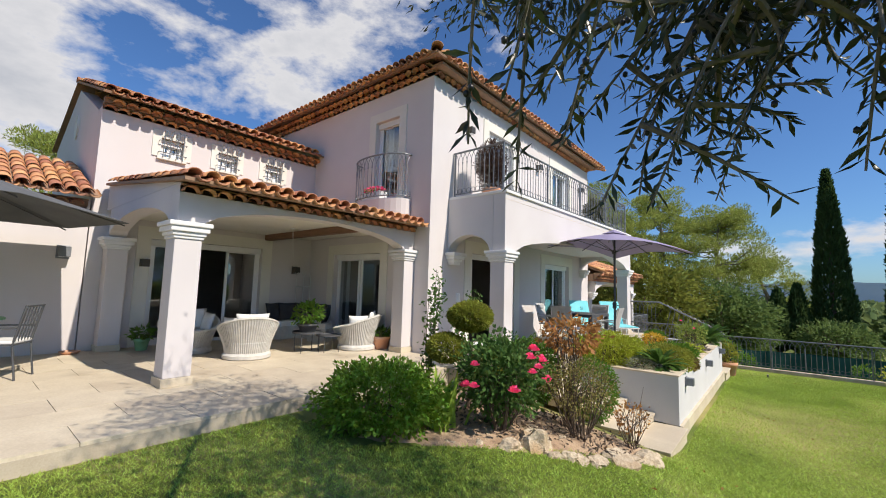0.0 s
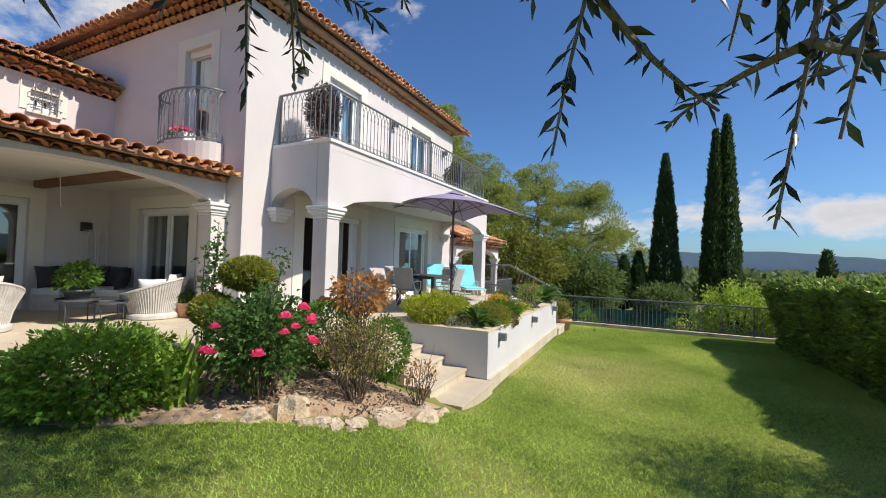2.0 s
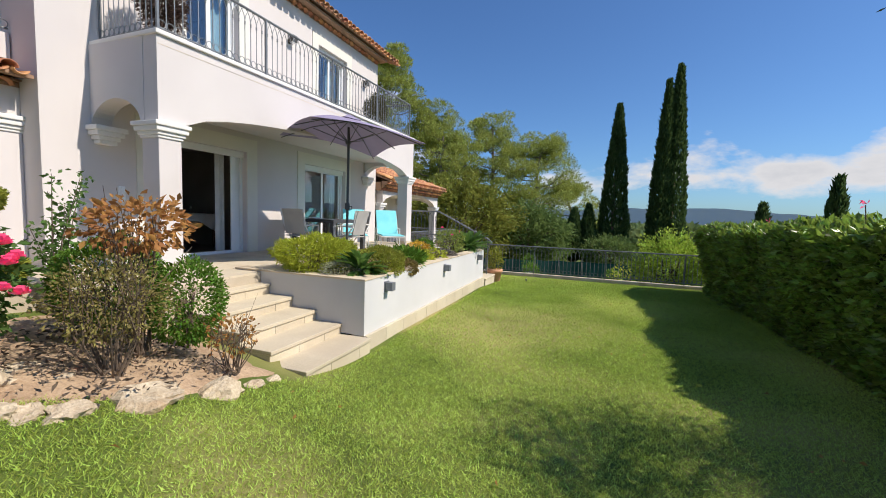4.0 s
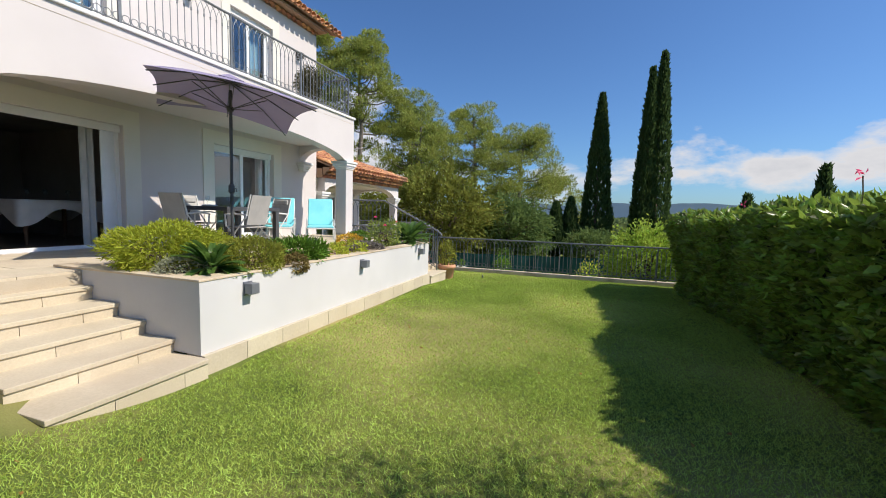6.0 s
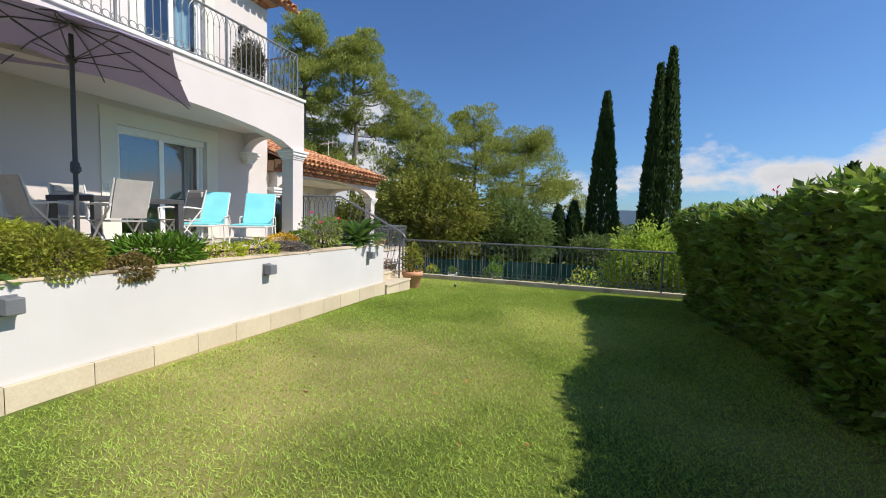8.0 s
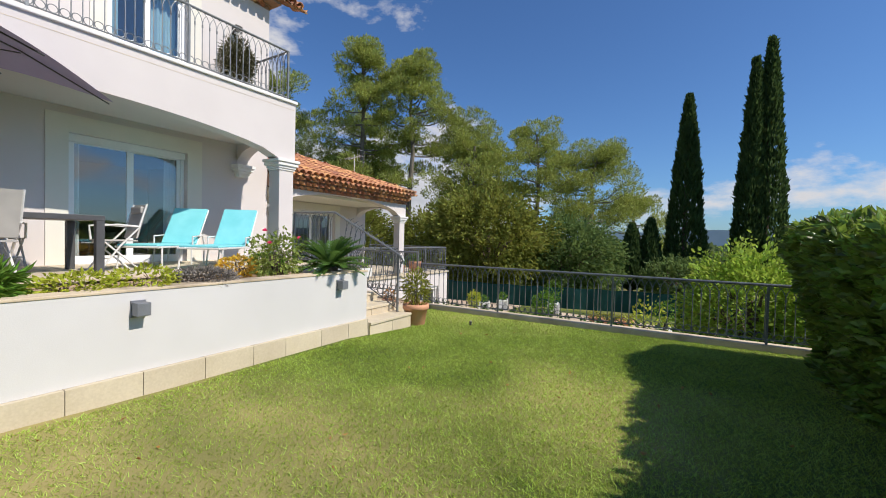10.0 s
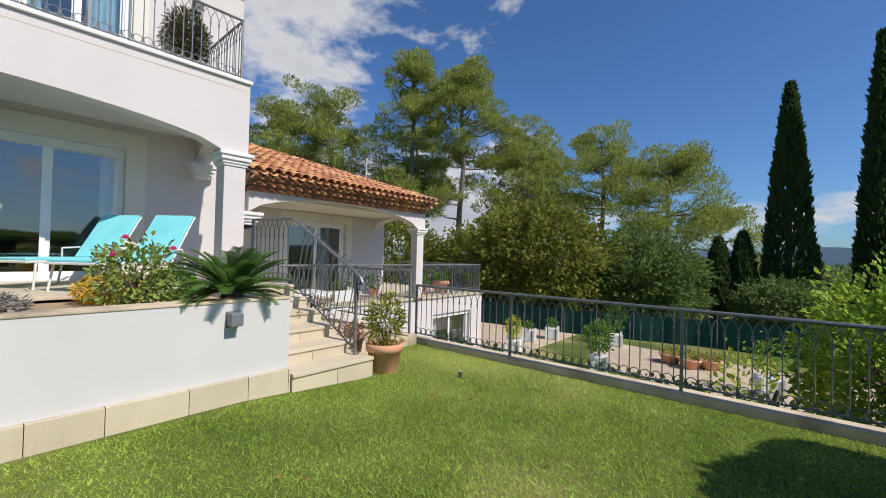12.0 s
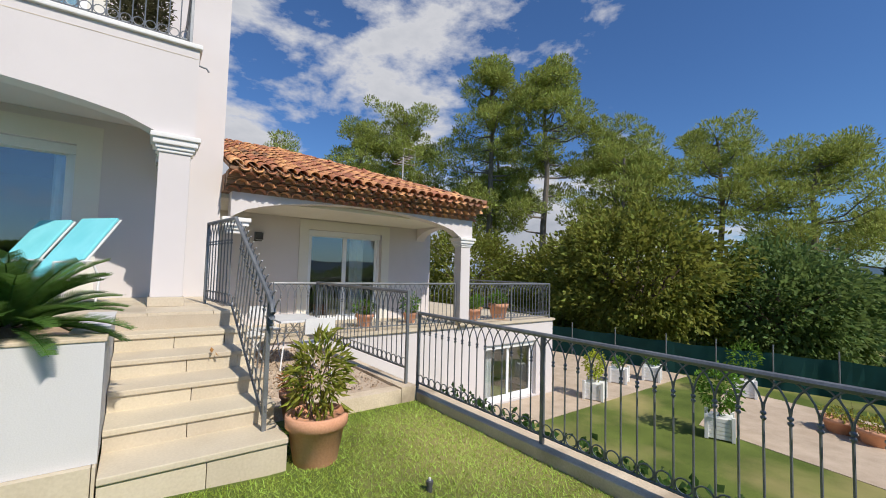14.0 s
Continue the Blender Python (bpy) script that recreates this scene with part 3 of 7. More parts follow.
# ---- tiled roofs ----
def tile_mesh(name, length, r0, r1, down=False, thick=0.013, n=8):
    """A barrel tile along +y, wider at its lower end, with its thickness."""
    bm = bmesh.new()
    rings = []
    for y, r in ((0.0, r0), (length, r1)):
        for dr in (0.0, -thick):
            rings.append([bm.verts.new(((r + dr) * math.cos(math.pi * k / n), y, (r + dr) * math.sin(math.pi * k / n) * (-0.75 if down else 0.85))) for k in range(n + 1)])
    o0, i0, o1, i1 = rings
    for k in range(n):
        for a, b in ((o0, o1), (i1, i0), (o1, i1), (i0, o0)):
            bm.faces.new((a[k], a[k + 1], b[k + 1], b[k]))
    bmesh.ops.recalc_face_normals(bm, faces=bm.faces)
    me = bpy.data.meshes.new(name)
    bm.to_mesh(me)
    bm.free()
    me.materials.append(TILE)
    me.polygons.foreach_set("use_smooth", [True] * len(me.polygons))
    return me


COVER, CHANNEL = tile_mesh("cover_tile", 0.44, 0.098, 0.080), tile_mesh("channel_tile", 0.44, 0.085, 0.098, True)
GENOISE = tile_mesh("genoise_tile", 0.24, 0.10, 0.10, False, 0.016)
PITCH, LAP = 0.205, 0.34


def piece(name, me, m, parent):
    o = new(name, me)
    o.parent = parent
    o.matrix_basis = m
    return o


def jitter(s=1.0):
    return pose(random.uniform(-0.006, 0.006) * s, random.uniform(-0.012, 0.012) * s, random.uniform(-0.004, 0.004) * s, random.uniform(-1.2, 1.2) * s, 0, random.uniform(-1.5, 1.5) * s)


def tiled_slope(roof, eave, rz, pitch, width, depth, single_rows, cut0=0.0, cut1=0.0):
    """Tiles over one slope. eave: its left lower corner as seen up the slope; the rows nearest the eave are single pieces, the rest one part.
    cut0, cut1: how much the slope narrows on either side for each metre upwards (hips)."""
    frame_m = pose(*eave, 0, 0, rz) @ pose(0, 0, 0, pitch, 0, 0)
    rest_v, rest_f = [], []
    cov = np.array([v.co[:] for v in COVER.vertices])
    fac = [list(p.vertices) for p in COVER.polygons]
    cha = np.array([v.co[:] for v in CHANNEL.vertices])
    rows = int(depth / LAP)
    for r in range(rows):
        y = r * LAP
        for c in range(int(width / PITCH)):
            x = PITCH * (c + 0.5)
            if x < cut0 * (y + 0.2) or x > width - cut1 * (y + 0.2):
                continue
            for name, me, co, dx, dz in (("cover_tile", COVER, cov, 0.0, 0.055), ("channel_tile", CHANNEL, cha, PITCH / 2, 0.045)):
                m = frame_m @ pose(x + dx, y - (0.05 if dx else 0.0), dz, -1.6, 0, 0) @ jitter()
                if r < single_rows:
                    piece(name, me, m, roof)
                else:
                    a = np.array(m)
                    base = sum(len(v) for v in rest_v)
                    rest_v.append(co @ a[:3, :3].T + a[:3, 3])
                    rest_f += [[base + i for i in f] for f in fac]
    bm = bmesh.new()
    top = [(cut0 * depth, depth), (width - cut1 * depth, depth)]
    vs = [bm.verts.new((p[0], p[1], z)) for z in (-0.03, 0.015) for p in ((0, 0.03), (width, 0.03), *top[::-1])]
    for f in ((3, 2, 1, 0), (4, 5, 6, 7), (0, 1, 5, 4), (1, 2, 6, 5), (2, 3, 7, 6), (3, 0, 4, 7)):
        bm.faces.new([vs[i] for i in f])
    part("roof_deck", bm, MORTAR, roof).matrix_basis = frame_m
    if rest_v:
        o = mesh_part("roof_tiles", np.concatenate(rest_v), rest_f, TILE_FAR, roof, "courses of weathered terracotta barrel tiles", True)
        o["kind"] = "stuff"


def ridge_tiles(roof, a, b, every=0.36):
    a, b = Vector(a), Vector(b)
    way = b - a
    n = int(way.length / every)
    q = way.to_track_quat("Y", "Z").to_matrix().to_4x4()
    for i in range(n):
        piece("ridge_tile", COVER, Matrix.Translation(a + way * (i / n)) @ q @ Matrix.Diagonal((1.25, 1, 1.2, 1)) @ jitter(), roof)


def genoise(roof, start, rz, width, rows, top):
    """Rows of tile ends that step out from the wall under the eave. start: where the lowest row begins on the wall; rz: so that +y points into the wall."""
    base = pose(*start, 0, 0, rz)
    bm = bmesh.new()
    for r in range(rows):
        out, z = 0.115 * (r + 1), 0.105 * r
        box(bm, 0, width, -out + 0.055, 0.0, z + 0.082, z + 0.104)
        box(bm, 0, width, -out + 0.13, 0.0, z, z + 0.082)
        for c in range(int(width / PITCH)):
            m = base @ pose(PITCH * (c + 0.5 + 0.5 * (r % 2)), -out, z + 0.0, 0, 0, 0) @ jitter(0.5)
            piece("genoise_tile", GENOISE, m, roof)
    part("genoise_bed", bm, MORTAR, roof).matrix_basis = base


def roof_of(name, label):
    return setting(new(name), label, "roof")


SL = math.degrees(math.atan(0.36))
main = roof_of("roof_main", "hipped roof of weathered terracotta barrel tiles with a stepped tile cornice")
EZ = 6.41
tiled_slope(main, (-5.07, 5.78, EZ), 90, SL, 10.2, 3.2, 1, 0.95, 0.95)
tiled_slope(main, (-16.2, 5.78, EZ), 0, SL, 11.13, 3.2, 1, 0.95, 0.95)
ridge_tiles(main, (-5.09, 5.80, EZ + 0.1), (-8.05, 8.76, EZ + 1.17))
genoise(main, (FX, MY, 6.20), 90, EY - MY, 2, EZ)
genoise(main, (-15.5, MY, 6.20), 0, 10.0, 2, EZ)
part("roof_core", prism(bmesh.new(), [(-15.8, 6.3), (FX + 0.3, 6.3), (FX + 0.3, 6.36), (-15.8, 6.36)], "y", MY - 0.1, EY + 0.1), MORTAR, main)

mid = roof_of("roof_tall_wing", "gabled terracotta tile roof over the small barred windows")
tiled_slope(mid, (-9.40, 1.50, 5.12), 90, 20, 4.70, 3.2, 2)
genoise(mid, (BX, 1.57, 4.89), 90, MY - 1.57, 2, 5.12)
tiled_slope(mid, (-15.4, 6.2, 5.12), -90, 20, 4.70, 3.2, 0)
ridge_tiles(mid, (-12.40, 1.48, 6.22), (-12.40, 6.2, 6.22))

lows = roof_of("roof_loggia", "low terracotta tile roof over the loggia")
tiled_slope(lows, (-5.50, 1.72, 2.94), 90, math.degrees(math.atan2(0.52, 4.30)), 4.46, 4.2, 2)
genoise(lows, (LX, 1.80, 2.83), 90, MY - 1.80, 1, 2.94)

lw = roof_of("roof_low_wing", "terracotta tile roof of the low wing beside the loggia")
tiled_slope(lw, (-9.36, -4.0, 3.13), 90, 22, 5.6, 2.6, 4)
genoise(lw, (BX, -4.0, 2.89), 90, 5.5, 2, 3.13)

wing = roof_of("roof_wing", "hipped terracotta tile roof of the far wing with a three-row tile cornice")
tiled_slope(wing, (-4.92, EY + 0.02, 2.40), 90, 20, 5.55, 4.2, 7, 0.0, 0.94)
tiled_slope(wing, (-4.92, 20.77, 2.40), 180, 20, 6.0, 4.2, 1, 0.94, 0.0)
ridge_tiles(wing, (-4.98, 20.72, 2.46), (-8.85, 16.85, 3.86))
genoise(wing, (WX + 0.12, EY + 0.02, 2.08), 90, 5.3, 3, 2.40)
genoise(wing, (WX + 0.12, 20.55, 2.08), 180, 5.0, 3, 2.40)
part("roof_core", boxes((-10.0, WX + 0.11, EY + 0.003, 20.54, 2.085, 2.36)), MORTAR, wing)


# ---- windows and doors ----
TEAL = surface("teal_curtain", (0.22, 0.36, 0.40), (0.34, 0.48, 0.52), 0.9, 6, 80, 0.2, stretch=(14, 14, 0.4))
SHUTTER = surface("shutter_white", (0.70, 0.70, 0.68), (0.76, 0.76, 0.74), 0.5, 3, 60, 0.05)
LAMP_GREY = surface("lamp_grey_metal", (0.16, 0.17, 0.19), (0.22, 0.235, 0.26), 0.5, 4, 90, 0.1, metal=0.3)
LAMP_DARK = surface("lamp_bronze", (0.05, 0.045, 0.04), (0.09, 0.08, 0.07), 0.5, 6, 90, 0.1, metal=0.4)


def drape(bm, x0, x1, y, z0, z1, waves):
    n = waves * 8
    for i in range(n):
        a, b = i / n, (i + 1) / n
        ya, yb = y + 0.03 * math.sin(a * waves * math.tau), y + 0.03 * math.sin(b * waves * math.tau)
        v = [bm.verts.new((x0 + (x1 - x0) * a, ya, z0)), bm.verts.new((x0 + (x1 - x0) * b, yb, z0)), bm.verts.new((x0 + (x1 - x0) * b, yb, z1)), bm.verts.new((x0 + (x1 - x0) * a, ya, z1))]
        bm.faces.new(v)
    bmesh.ops.remove_doubles(bm, verts=bm.verts, dist=1e-5)
    bmesh.ops.solidify(bm, geom=bm.faces[:], thickness=0.004)
    return bm


COUNT = {"window": 0, "door": 0}


def sliding(kind, label, m, width, z0, z1, band=0.27, curtain=None, leaves=2, opened=(), sill=False):
    """A framed opening as seen from outside: x to the right from the opening's left edge, -y outwards."""
    COUNT[kind] += 1
    w_ = setting(new("%s_%d" % (kind, COUNT[kind])), label, kind)
    w_.matrix_basis = m
    if band:
        bm = bmesh.new()
        for r in ((-band, 0.0, -0.022, 0.0, z0, z1 + band), (width, width + band, -0.022, 0.0, z0, z1 + band), (0.0, width, -0.022, 0.0, z1, z1 + band)):
            box(bm, *r)
        part("surround", bm, TRIM_CREAM, w_, "flat cream painted surround")
    f = 0.055
    part("frame", boxes((0, f, 0.12, 0.2, z0, z1), (width - f, width, 0.12, 0.2, z0, z1), (f, width - f, 0.12, 0.2, z1 - f * 1.6, z1), (f, width - f, 0.12, 0.2, z0, z0 + f)), FRAME_WHITE, w_)
    part("shutter_box", box(bmesh.new(), 0.003, width - 0.003, 0.07, 0.118, z1 - 0.13, z1 - 0.002, 0.006), SHUTTER, w_)
    inner = (width - 2 * f) / leaves
    for i in range(leaves):
        x0, depth = f + inner * i, 0.125 + 0.035 * (i % 2)
        if i in opened:
            continue
        x1 = x0 + inner
        s = 0.06
        leaf = part("leaf", boxes((x0, x0 + s, depth, depth + 0.03, z0 + f, z1 - f * 1.6), (x1 - s, x1, depth, depth + 0.03, z0 + f, z1 - f * 1.6),
                                  (x0 + s, x1 - s, depth, depth + 0.03, z1 - f * 1.6 - s, z1 - f * 1.6), (x0 + s, x1 - s, depth, depth + 0.03, z0 + f, z0 + f + s * 1.3)), FRAME_WHITE, w_)
        pane = part("pane", boxes((x0 + s, x1 - s, depth + 0.012, depth + 0.018, z0 + f + s * 1.3, z1 - f * 1.6 - s)), GLASS, leaf)
        pane.visible_shadow = False
    if curtain:
        for a, b in curtain[1:]:
            part("curtain", drape(bmesh.new(), width * a, width * b, 0.36, z0 + 0.03, z1 - 0.05, max(2, int((b - a) * width / 0.13))), curtain[0], w_)
    if sill:
        part("sill", box(bmesh.new(), -0.06, width + 0.06, -0.07, 0.12, z0 - 0.06, z0, 0.01), TRIM_CREAM, w_)
    return w_


def front(y, x=FX):
    return pose(x, y, 0, 0, 0, 90)


def across(x, y=MY):
    return pose(x, y, 0)


sliding("door", "wide white sliding door standing open onto the gallery", front(DOOR_A[0]), DOOR_A[1] - DOOR_A[0], T + 0.002, 2.50, 0.28, (CURTAIN, (0.76, 0.87)), 16, tuple(range(14)))
sliding("door", "white sliding door with two large panes that mirror the sky", front(DOOR_B[0]), DOOR_B[1] - DOOR_B[0], T + 0.002, 2.50, 0.28, (CURTAIN, (0.03, 0.14), (0.86, 0.97)))
for o in (UP_A, UP_B):
    sliding("window", "white balcony door with teal curtains behind the glass", front(o[0]), o[1] - o[0], o[2], o[3], 0.24, (TEAL, (0.04, 0.22), (0.62, 0.95)))
sliding("window", "tall white window with pale curtains behind the small balcony", across(BALCONET[0]), BALCONET[1] - BALCONET[0], BALCONET[2], BALCONET[3], 0.22, (CURTAIN, (0.06, 0.3)), 1)
sliding("door", "white sliding door under the loggia, dark room behind", across(LOGGIA_WIN[0]), LOGGIA_WIN[1] - LOGGIA_WIN[0], T + 0.002, 2.43, 0.24, (CURTAIN, (0.04, 0.12)))
sliding("door", "wide sliding patio door in the loggia, half open on a dark room", pose(BX, PATIO[0], 0, 0, 0, 90), PATIO[1] - PATIO[0], T + 0.002, 2.50, 0.24, None, 3, (1,))
sliding("door", "white sliding door of the wing under its porch", pose(WW, 17.30, 0, 0, 0, 90), 1.90, WT + 0.002, 1.75, 0.22, (CURTAIN, (0.62, 0.82)))
sliding("door", "white door of the lower room facing the garden", pose(WX, 21.15, 0, 0, 0, 90), 1.95, LOW + 0.052, -0.98, 0.0, (CURTAIN, (0.02, 0.3)), 2)


def barred(y0):
    o = sliding("window", "small window with cream surround and curled iron bars", pose(BX, y0, 0, 0, 0, 90), 0.42, 4.22, 4.62, 0.15, None, 2, (), True)
    for k in range(4):
        x = 0.03 + k * 0.12
        bm = tube(bmesh.new(), [(x, -0.09, 4.20), (x, -0.11, 4.5), (x, -0.13, 4.74), (x + 0.03, -0.13, 4.78), (x + 0.055, -0.13, 4.75), (x + 0.04, -0.13, 4.72)], 0.009, 5)
        part("bar", bm, IRON, o)
    for z in (4.30, 4.54):
        part("crossbar", tube(bmesh.new(), [(-0.04, 0.0, z), (-0.04, -0.1, z), (0.46, -0.1, z), (0.46, 0.0, z)], 0.009, 5), IRON, o)
    part("scroll", tube(bmesh.new(), [(0.21 + 0.13 * math.cos(a * math.tau / 20), -0.1, 4.42 + 0.10 * math.sin(a * math.tau / 20)) for a in range(20)], 0.007, 4, True), IRON, o)


for o in SMALL:
    barred(o[0])

# ---- iron railings ----
STEP_ = 0.122


def make_baluster():
    bm = tube(bmesh.new(), [(0, 0, 0.02), (0, 0, 0.72)], 0.0075, 5)
    for z in (0.69, 0.72):
        tube(bm, [(0, 0, z - 0.012), (0, 0, z - 0.005), (0, 0, z + 0.005), (0, 0, z + 0.012)], [0.009, 0.016, 0.016, 0.009], 6)
    ob = part("baluster", bm, IRON)
    arms = bmesh.new()
    for s in (-1, 1):
        tube(arms, [(s * STEP_ * (u ** 1.9), 0, 0.72 + 0.225 * (1 - (1 - u) ** 1.35)) for u in (0, 0.2, 0.4, 0.6, 0.8, 1.0)], 0.006, 5)
    arms = part("arch", arms, IRON)
    ring = part("ring", tube(bmesh.new(), [(STEP_ / 2 + 0.052 * math.cos(a * math.tau / 14), 0, 0.09 + 0.052 * math.sin(a * math.tau / 14)) for a in range(14)], 0.006, 5, True), IRON)
    data = [o.data for o in (ob, arms, ring)]
    for o in (ob, arms, ring):
        bpy.data.objects.remove(o)
    return data


BALUSTER, ARM, RING = make_baluster()


def railing(name, label, p0, p1, high=0.95, posts=(0.0, 1.0), foot=0.0, rail=0.022, group="", into=None):
    """Iron railing from p0 to p1 (points of its lower edge), which may climb. posts: shares of its length; foot: how far posts go down below."""
    p0, p1 = Vector(p0), Vector(p1)
    way = p1 - p0
    flat = math.hypot(way.x, way.y)
    rz = math.degrees(math.atan2(way.y, way.x))
    fence = into or thing(name, label, "railing", p0.x, p0.y, p0.z, rz, group)
    m0 = Matrix.Identity(4) if not into else into.matrix_basis.inverted() @ pose(p0.x, p0.y, p0.z, 0, 0, rz)
    rise = way.z / flat
    k = high / 0.95

    def put(name_, bm):
        o = part(name_, bm, IRON, fence)
        o.matrix_basis = m0
        return o
    put("handrail", tube(bmesh.new(), [(-0.01, 0, high), (flat + 0.01, 0, high + way.z)], rail, 8))
    put("lower_rail", tube(bmesh.new(), [(0, 0, 0.03), (flat, 0, 0.03 + way.z)], 0.011, 5))
    for s in posts:
        put("post", box(bmesh.new(), s * flat - 0.017, s * flat + 0.017, -0.017, 0.017, -foot + s * way.z, high + s * way.z, 0.003))
    n = max(1, round(flat / STEP_))
    sx = flat / (n * STEP_)
    shear = Matrix.Identity(4)
    shear[2][0] = rise
    for i in range(n + 1):
        m = m0 @ pose(i * flat / n, 0, i * flat / n * rise) @ shear @ Matrix.Diagonal((sx, 1, k, 1))
        if 0 < i < n:
            piece("baluster", BALUSTER, m, fence)
            piece("arch", ARM, m, fence)
        if i < n:
            piece("ring", RING, m, fence)
    return fence


BZ = PT + 0.05
balc = railing("balcony_railing", "dark iron balcony railing with pointed arches and rings", (GX - 0.12, GY0 + 0.1, BZ), (GX - 0.12, GY1 - 0.1, BZ), 0.96, (0, 0.25, 0.5, 0.75, 1), 0.05)
railing("", "", (FX + 0.02, GY0 + 0.1, BZ), (GX - 0.12, GY0 + 0.1, BZ), 0.96, (0.02,), 0.05, into=balc)
railing("", "", (GX - 0.12, GY1 - 0.1, BZ), (FX - 0.2, GY1 - 0.1, BZ), 0.96, (), 0.05, into=balc)
balc.matrix_basis = SKEW @ balc.matrix_basis
railing("garden_fence", "grey iron garden fence with pointed arches on a stone kerb", (-2.25, 17.05, -0.58), (8.3, 17.05, -0.58), 0.90, (0, 0.187, 0.403, 0.619, 0.835, 1.0), 0.05)
railing("patio_fence", "grey iron fence stepped up beside the garden fence", (-5.35, 16.84, -0.38), (-2.26, 16.88, -0.38), 0.97, (0, 1.0), 0.2)
stair = railing("stair_railing", "grey iron stair railing with a curled handrail end", (-4.12, 14.88, T + 0.03), (-3.06, 15.02, T + 0.03), 1.03, (0.0,), 0.04)
railing("", "", (-3.06, 15.02, T + 0.03), (-1.44, 15.02, -0.42), 1.03, (1.0,), 0.06, into=stair)
tail = part("rail_scroll", tube(bmesh.new(), [(-1.44, 15.02, 0.61), (-1.36, 15.02, 0.56), (-1.32, 15.02, 0.50), (-1.34, 15.02, 0.46), (-1.39, 15.02, 0.47)], 0.024, 8), IRON, stair)
tail.matrix_basis = stair.matrix_basis.inverted()
deck = railing("terrace_railing", "dark iron railing round the wing's terrace", (WX - 0.05, 16.1, WT + 0.05), (WX - 0.05, 20.2, WT + 0.05), 0.92, (0, 0.5, 1), 0.06)
railing("", "", (WX - 0.05, 20.55, WT + 0.05), (WX - 0.05, 23.7, WT + 0.05), 0.92, (0, 0.5, 1), 0.06, into=deck)
railing("", "", (WX - 0.05, 23.7, WT + 0.05), (-9.5, 23.7, WT + 0.05), 0.92, (1,), 0.06, into=deck)

# the small bulging balcony on the end wall
bx0, bx1 = -7.72, -6.08
mid_x, half = (bx0 + bx1) / 2, (bx1 - bx0) / 2
small_b = thing("small_balcony", "small bulging iron balcony on a rounded white slab", "balcony", mid_x, MY, 3.22)


def bow(a, r=1.0, dz=0.0):
    """Points along the front of the small balcony, from its left end (a = 0) to its right end (1)."""
    ang = math.pi * (1 - a)
    return (half * r * math.cos(ang), -0.02 - 0.46 * r * math.sin(ang) ** 0.8 if 0 < a < 1 else -0.02, dz)


slab = bmesh.new()
prism(slab, [bow(i / 16, 1.03)[:2] for i in range(17)], "z", 0.0, 0.34)
part("slab", slab, RENDER_WHITE, small_b)
part("handrail", tube(bmesh.new(), [bow(i / 20, 1.0, 1.32) for i in range(21)], 0.018, 8), IRON, small_b)
part("lower_rail", tube(bmesh.new(), [bow(i / 20, 1.0, 0.40) for i in range(21)], 0.011, 5), IRON, small_b)
for i in range(1, 19):
    x, y, _ = bow(i / 19, 1.0)
    x2, y2, _ = bow((i + 1) / 19, 1.0)
    rot = math.degrees(math.atan2(y2 - y, x2 - x))
    m = pose(x, y, 0.37, 0, 0, rot)
    for nm, me in (("baluster", BALUSTER), ("arch", ARM), ("ring", RING)):
        piece(nm, me, m, small_b)

# ---- lamps on the walls ----


def box_lamp(x, y, z, rz, label, mat, s=1.0, name="wall_lamp"):
    o = thing(name, label, "lamp", x, y, z, rz, "")
    part("back_plate", box(bmesh.new(), -0.07 * s, 0.07 * s, -0.02, 0.0, -0.09 * s, 0.09 * s, 0.004), mat, o)
    bm = bmesh.new()
    box(bm, -0.065 * s, 0.065 * s, -0.15 * s, -0.021, -0.065 * s, 0.075 * s, 0.008)
    part("housing", bm, mat, o)
    part("lens", boxes((-0.05 * s, 0.05 * s, -0.135 * s, -0.035, -0.069 * s, -0.0655 * s)), FRAME_WHITE, o)
    return o


for y in (8.23, 10.78, 13.38):
    box_lamp(PX, y, 0.20, 90, "grey box lamp on the white planter wall", LAMP_GREY, 0.88, "planter_lamp")
for x, y, z, rz in ((FX, 7.45, 5.35, 90), (FX, 11.0, 5.35, 90), (FX, 14.35, 5.35, 90), (WW, 16.2, 1.5, 90), (BX, 2.45, 2.0, 90), (BX, 5.75, 2.02, 90)):
    box_lamp(x, y, z, rz, "dark metal wall lamp with an open cage", LAMP_DARK, 1.1)
box_lamp(BX, 1.25, 2.12, 90, "grey square wall lamp on the low wing", LAMP_GREY, 1.3)
phone = thing("door_phone", "small white entry phone on the gallery wall", "intercom", FX, 7.18, 1.45, 90)
part("body", box(bmesh.new(), -0.05, 0.05, -0.035, 0.0, -0.13, 0.13, 0.012), FRAME_WHITE, phone)
part("receiver", box(bmesh.new(), -0.03, 0.03, -0.065, -0.037, -0.12, 0.12, 0.012), FRAME_WHITE, phone)


# ---- furniture ----
WICKER = surface("pale_wicker", (0.46, 0.44, 0.40), (0.64, 0.62, 0.57), 0.7, 8, 110, 0.3)
CUSHION_W = surface("white_cushion", (0.66, 0.66, 0.64), (0.76, 0.76, 0.74), 0.95, 6, 150, 0.2)
CUSHION_D = surface("dark_cushion", (0.035, 0.036, 0.042), (0.06, 0.062, 0.07), 0.95, 6, 150, 0.2)
ANTHRACITE = surface("anthracite_metal", (0.05, 0.052, 0.056), (0.08, 0.083, 0.088), 0.5, 5, 100, 0.1)
SLING = surface("grey_sling_cloth", (0.36, 0.35, 0.33), (0.46, 0.45, 0.42), 0.9, 5, 220, 0.2)
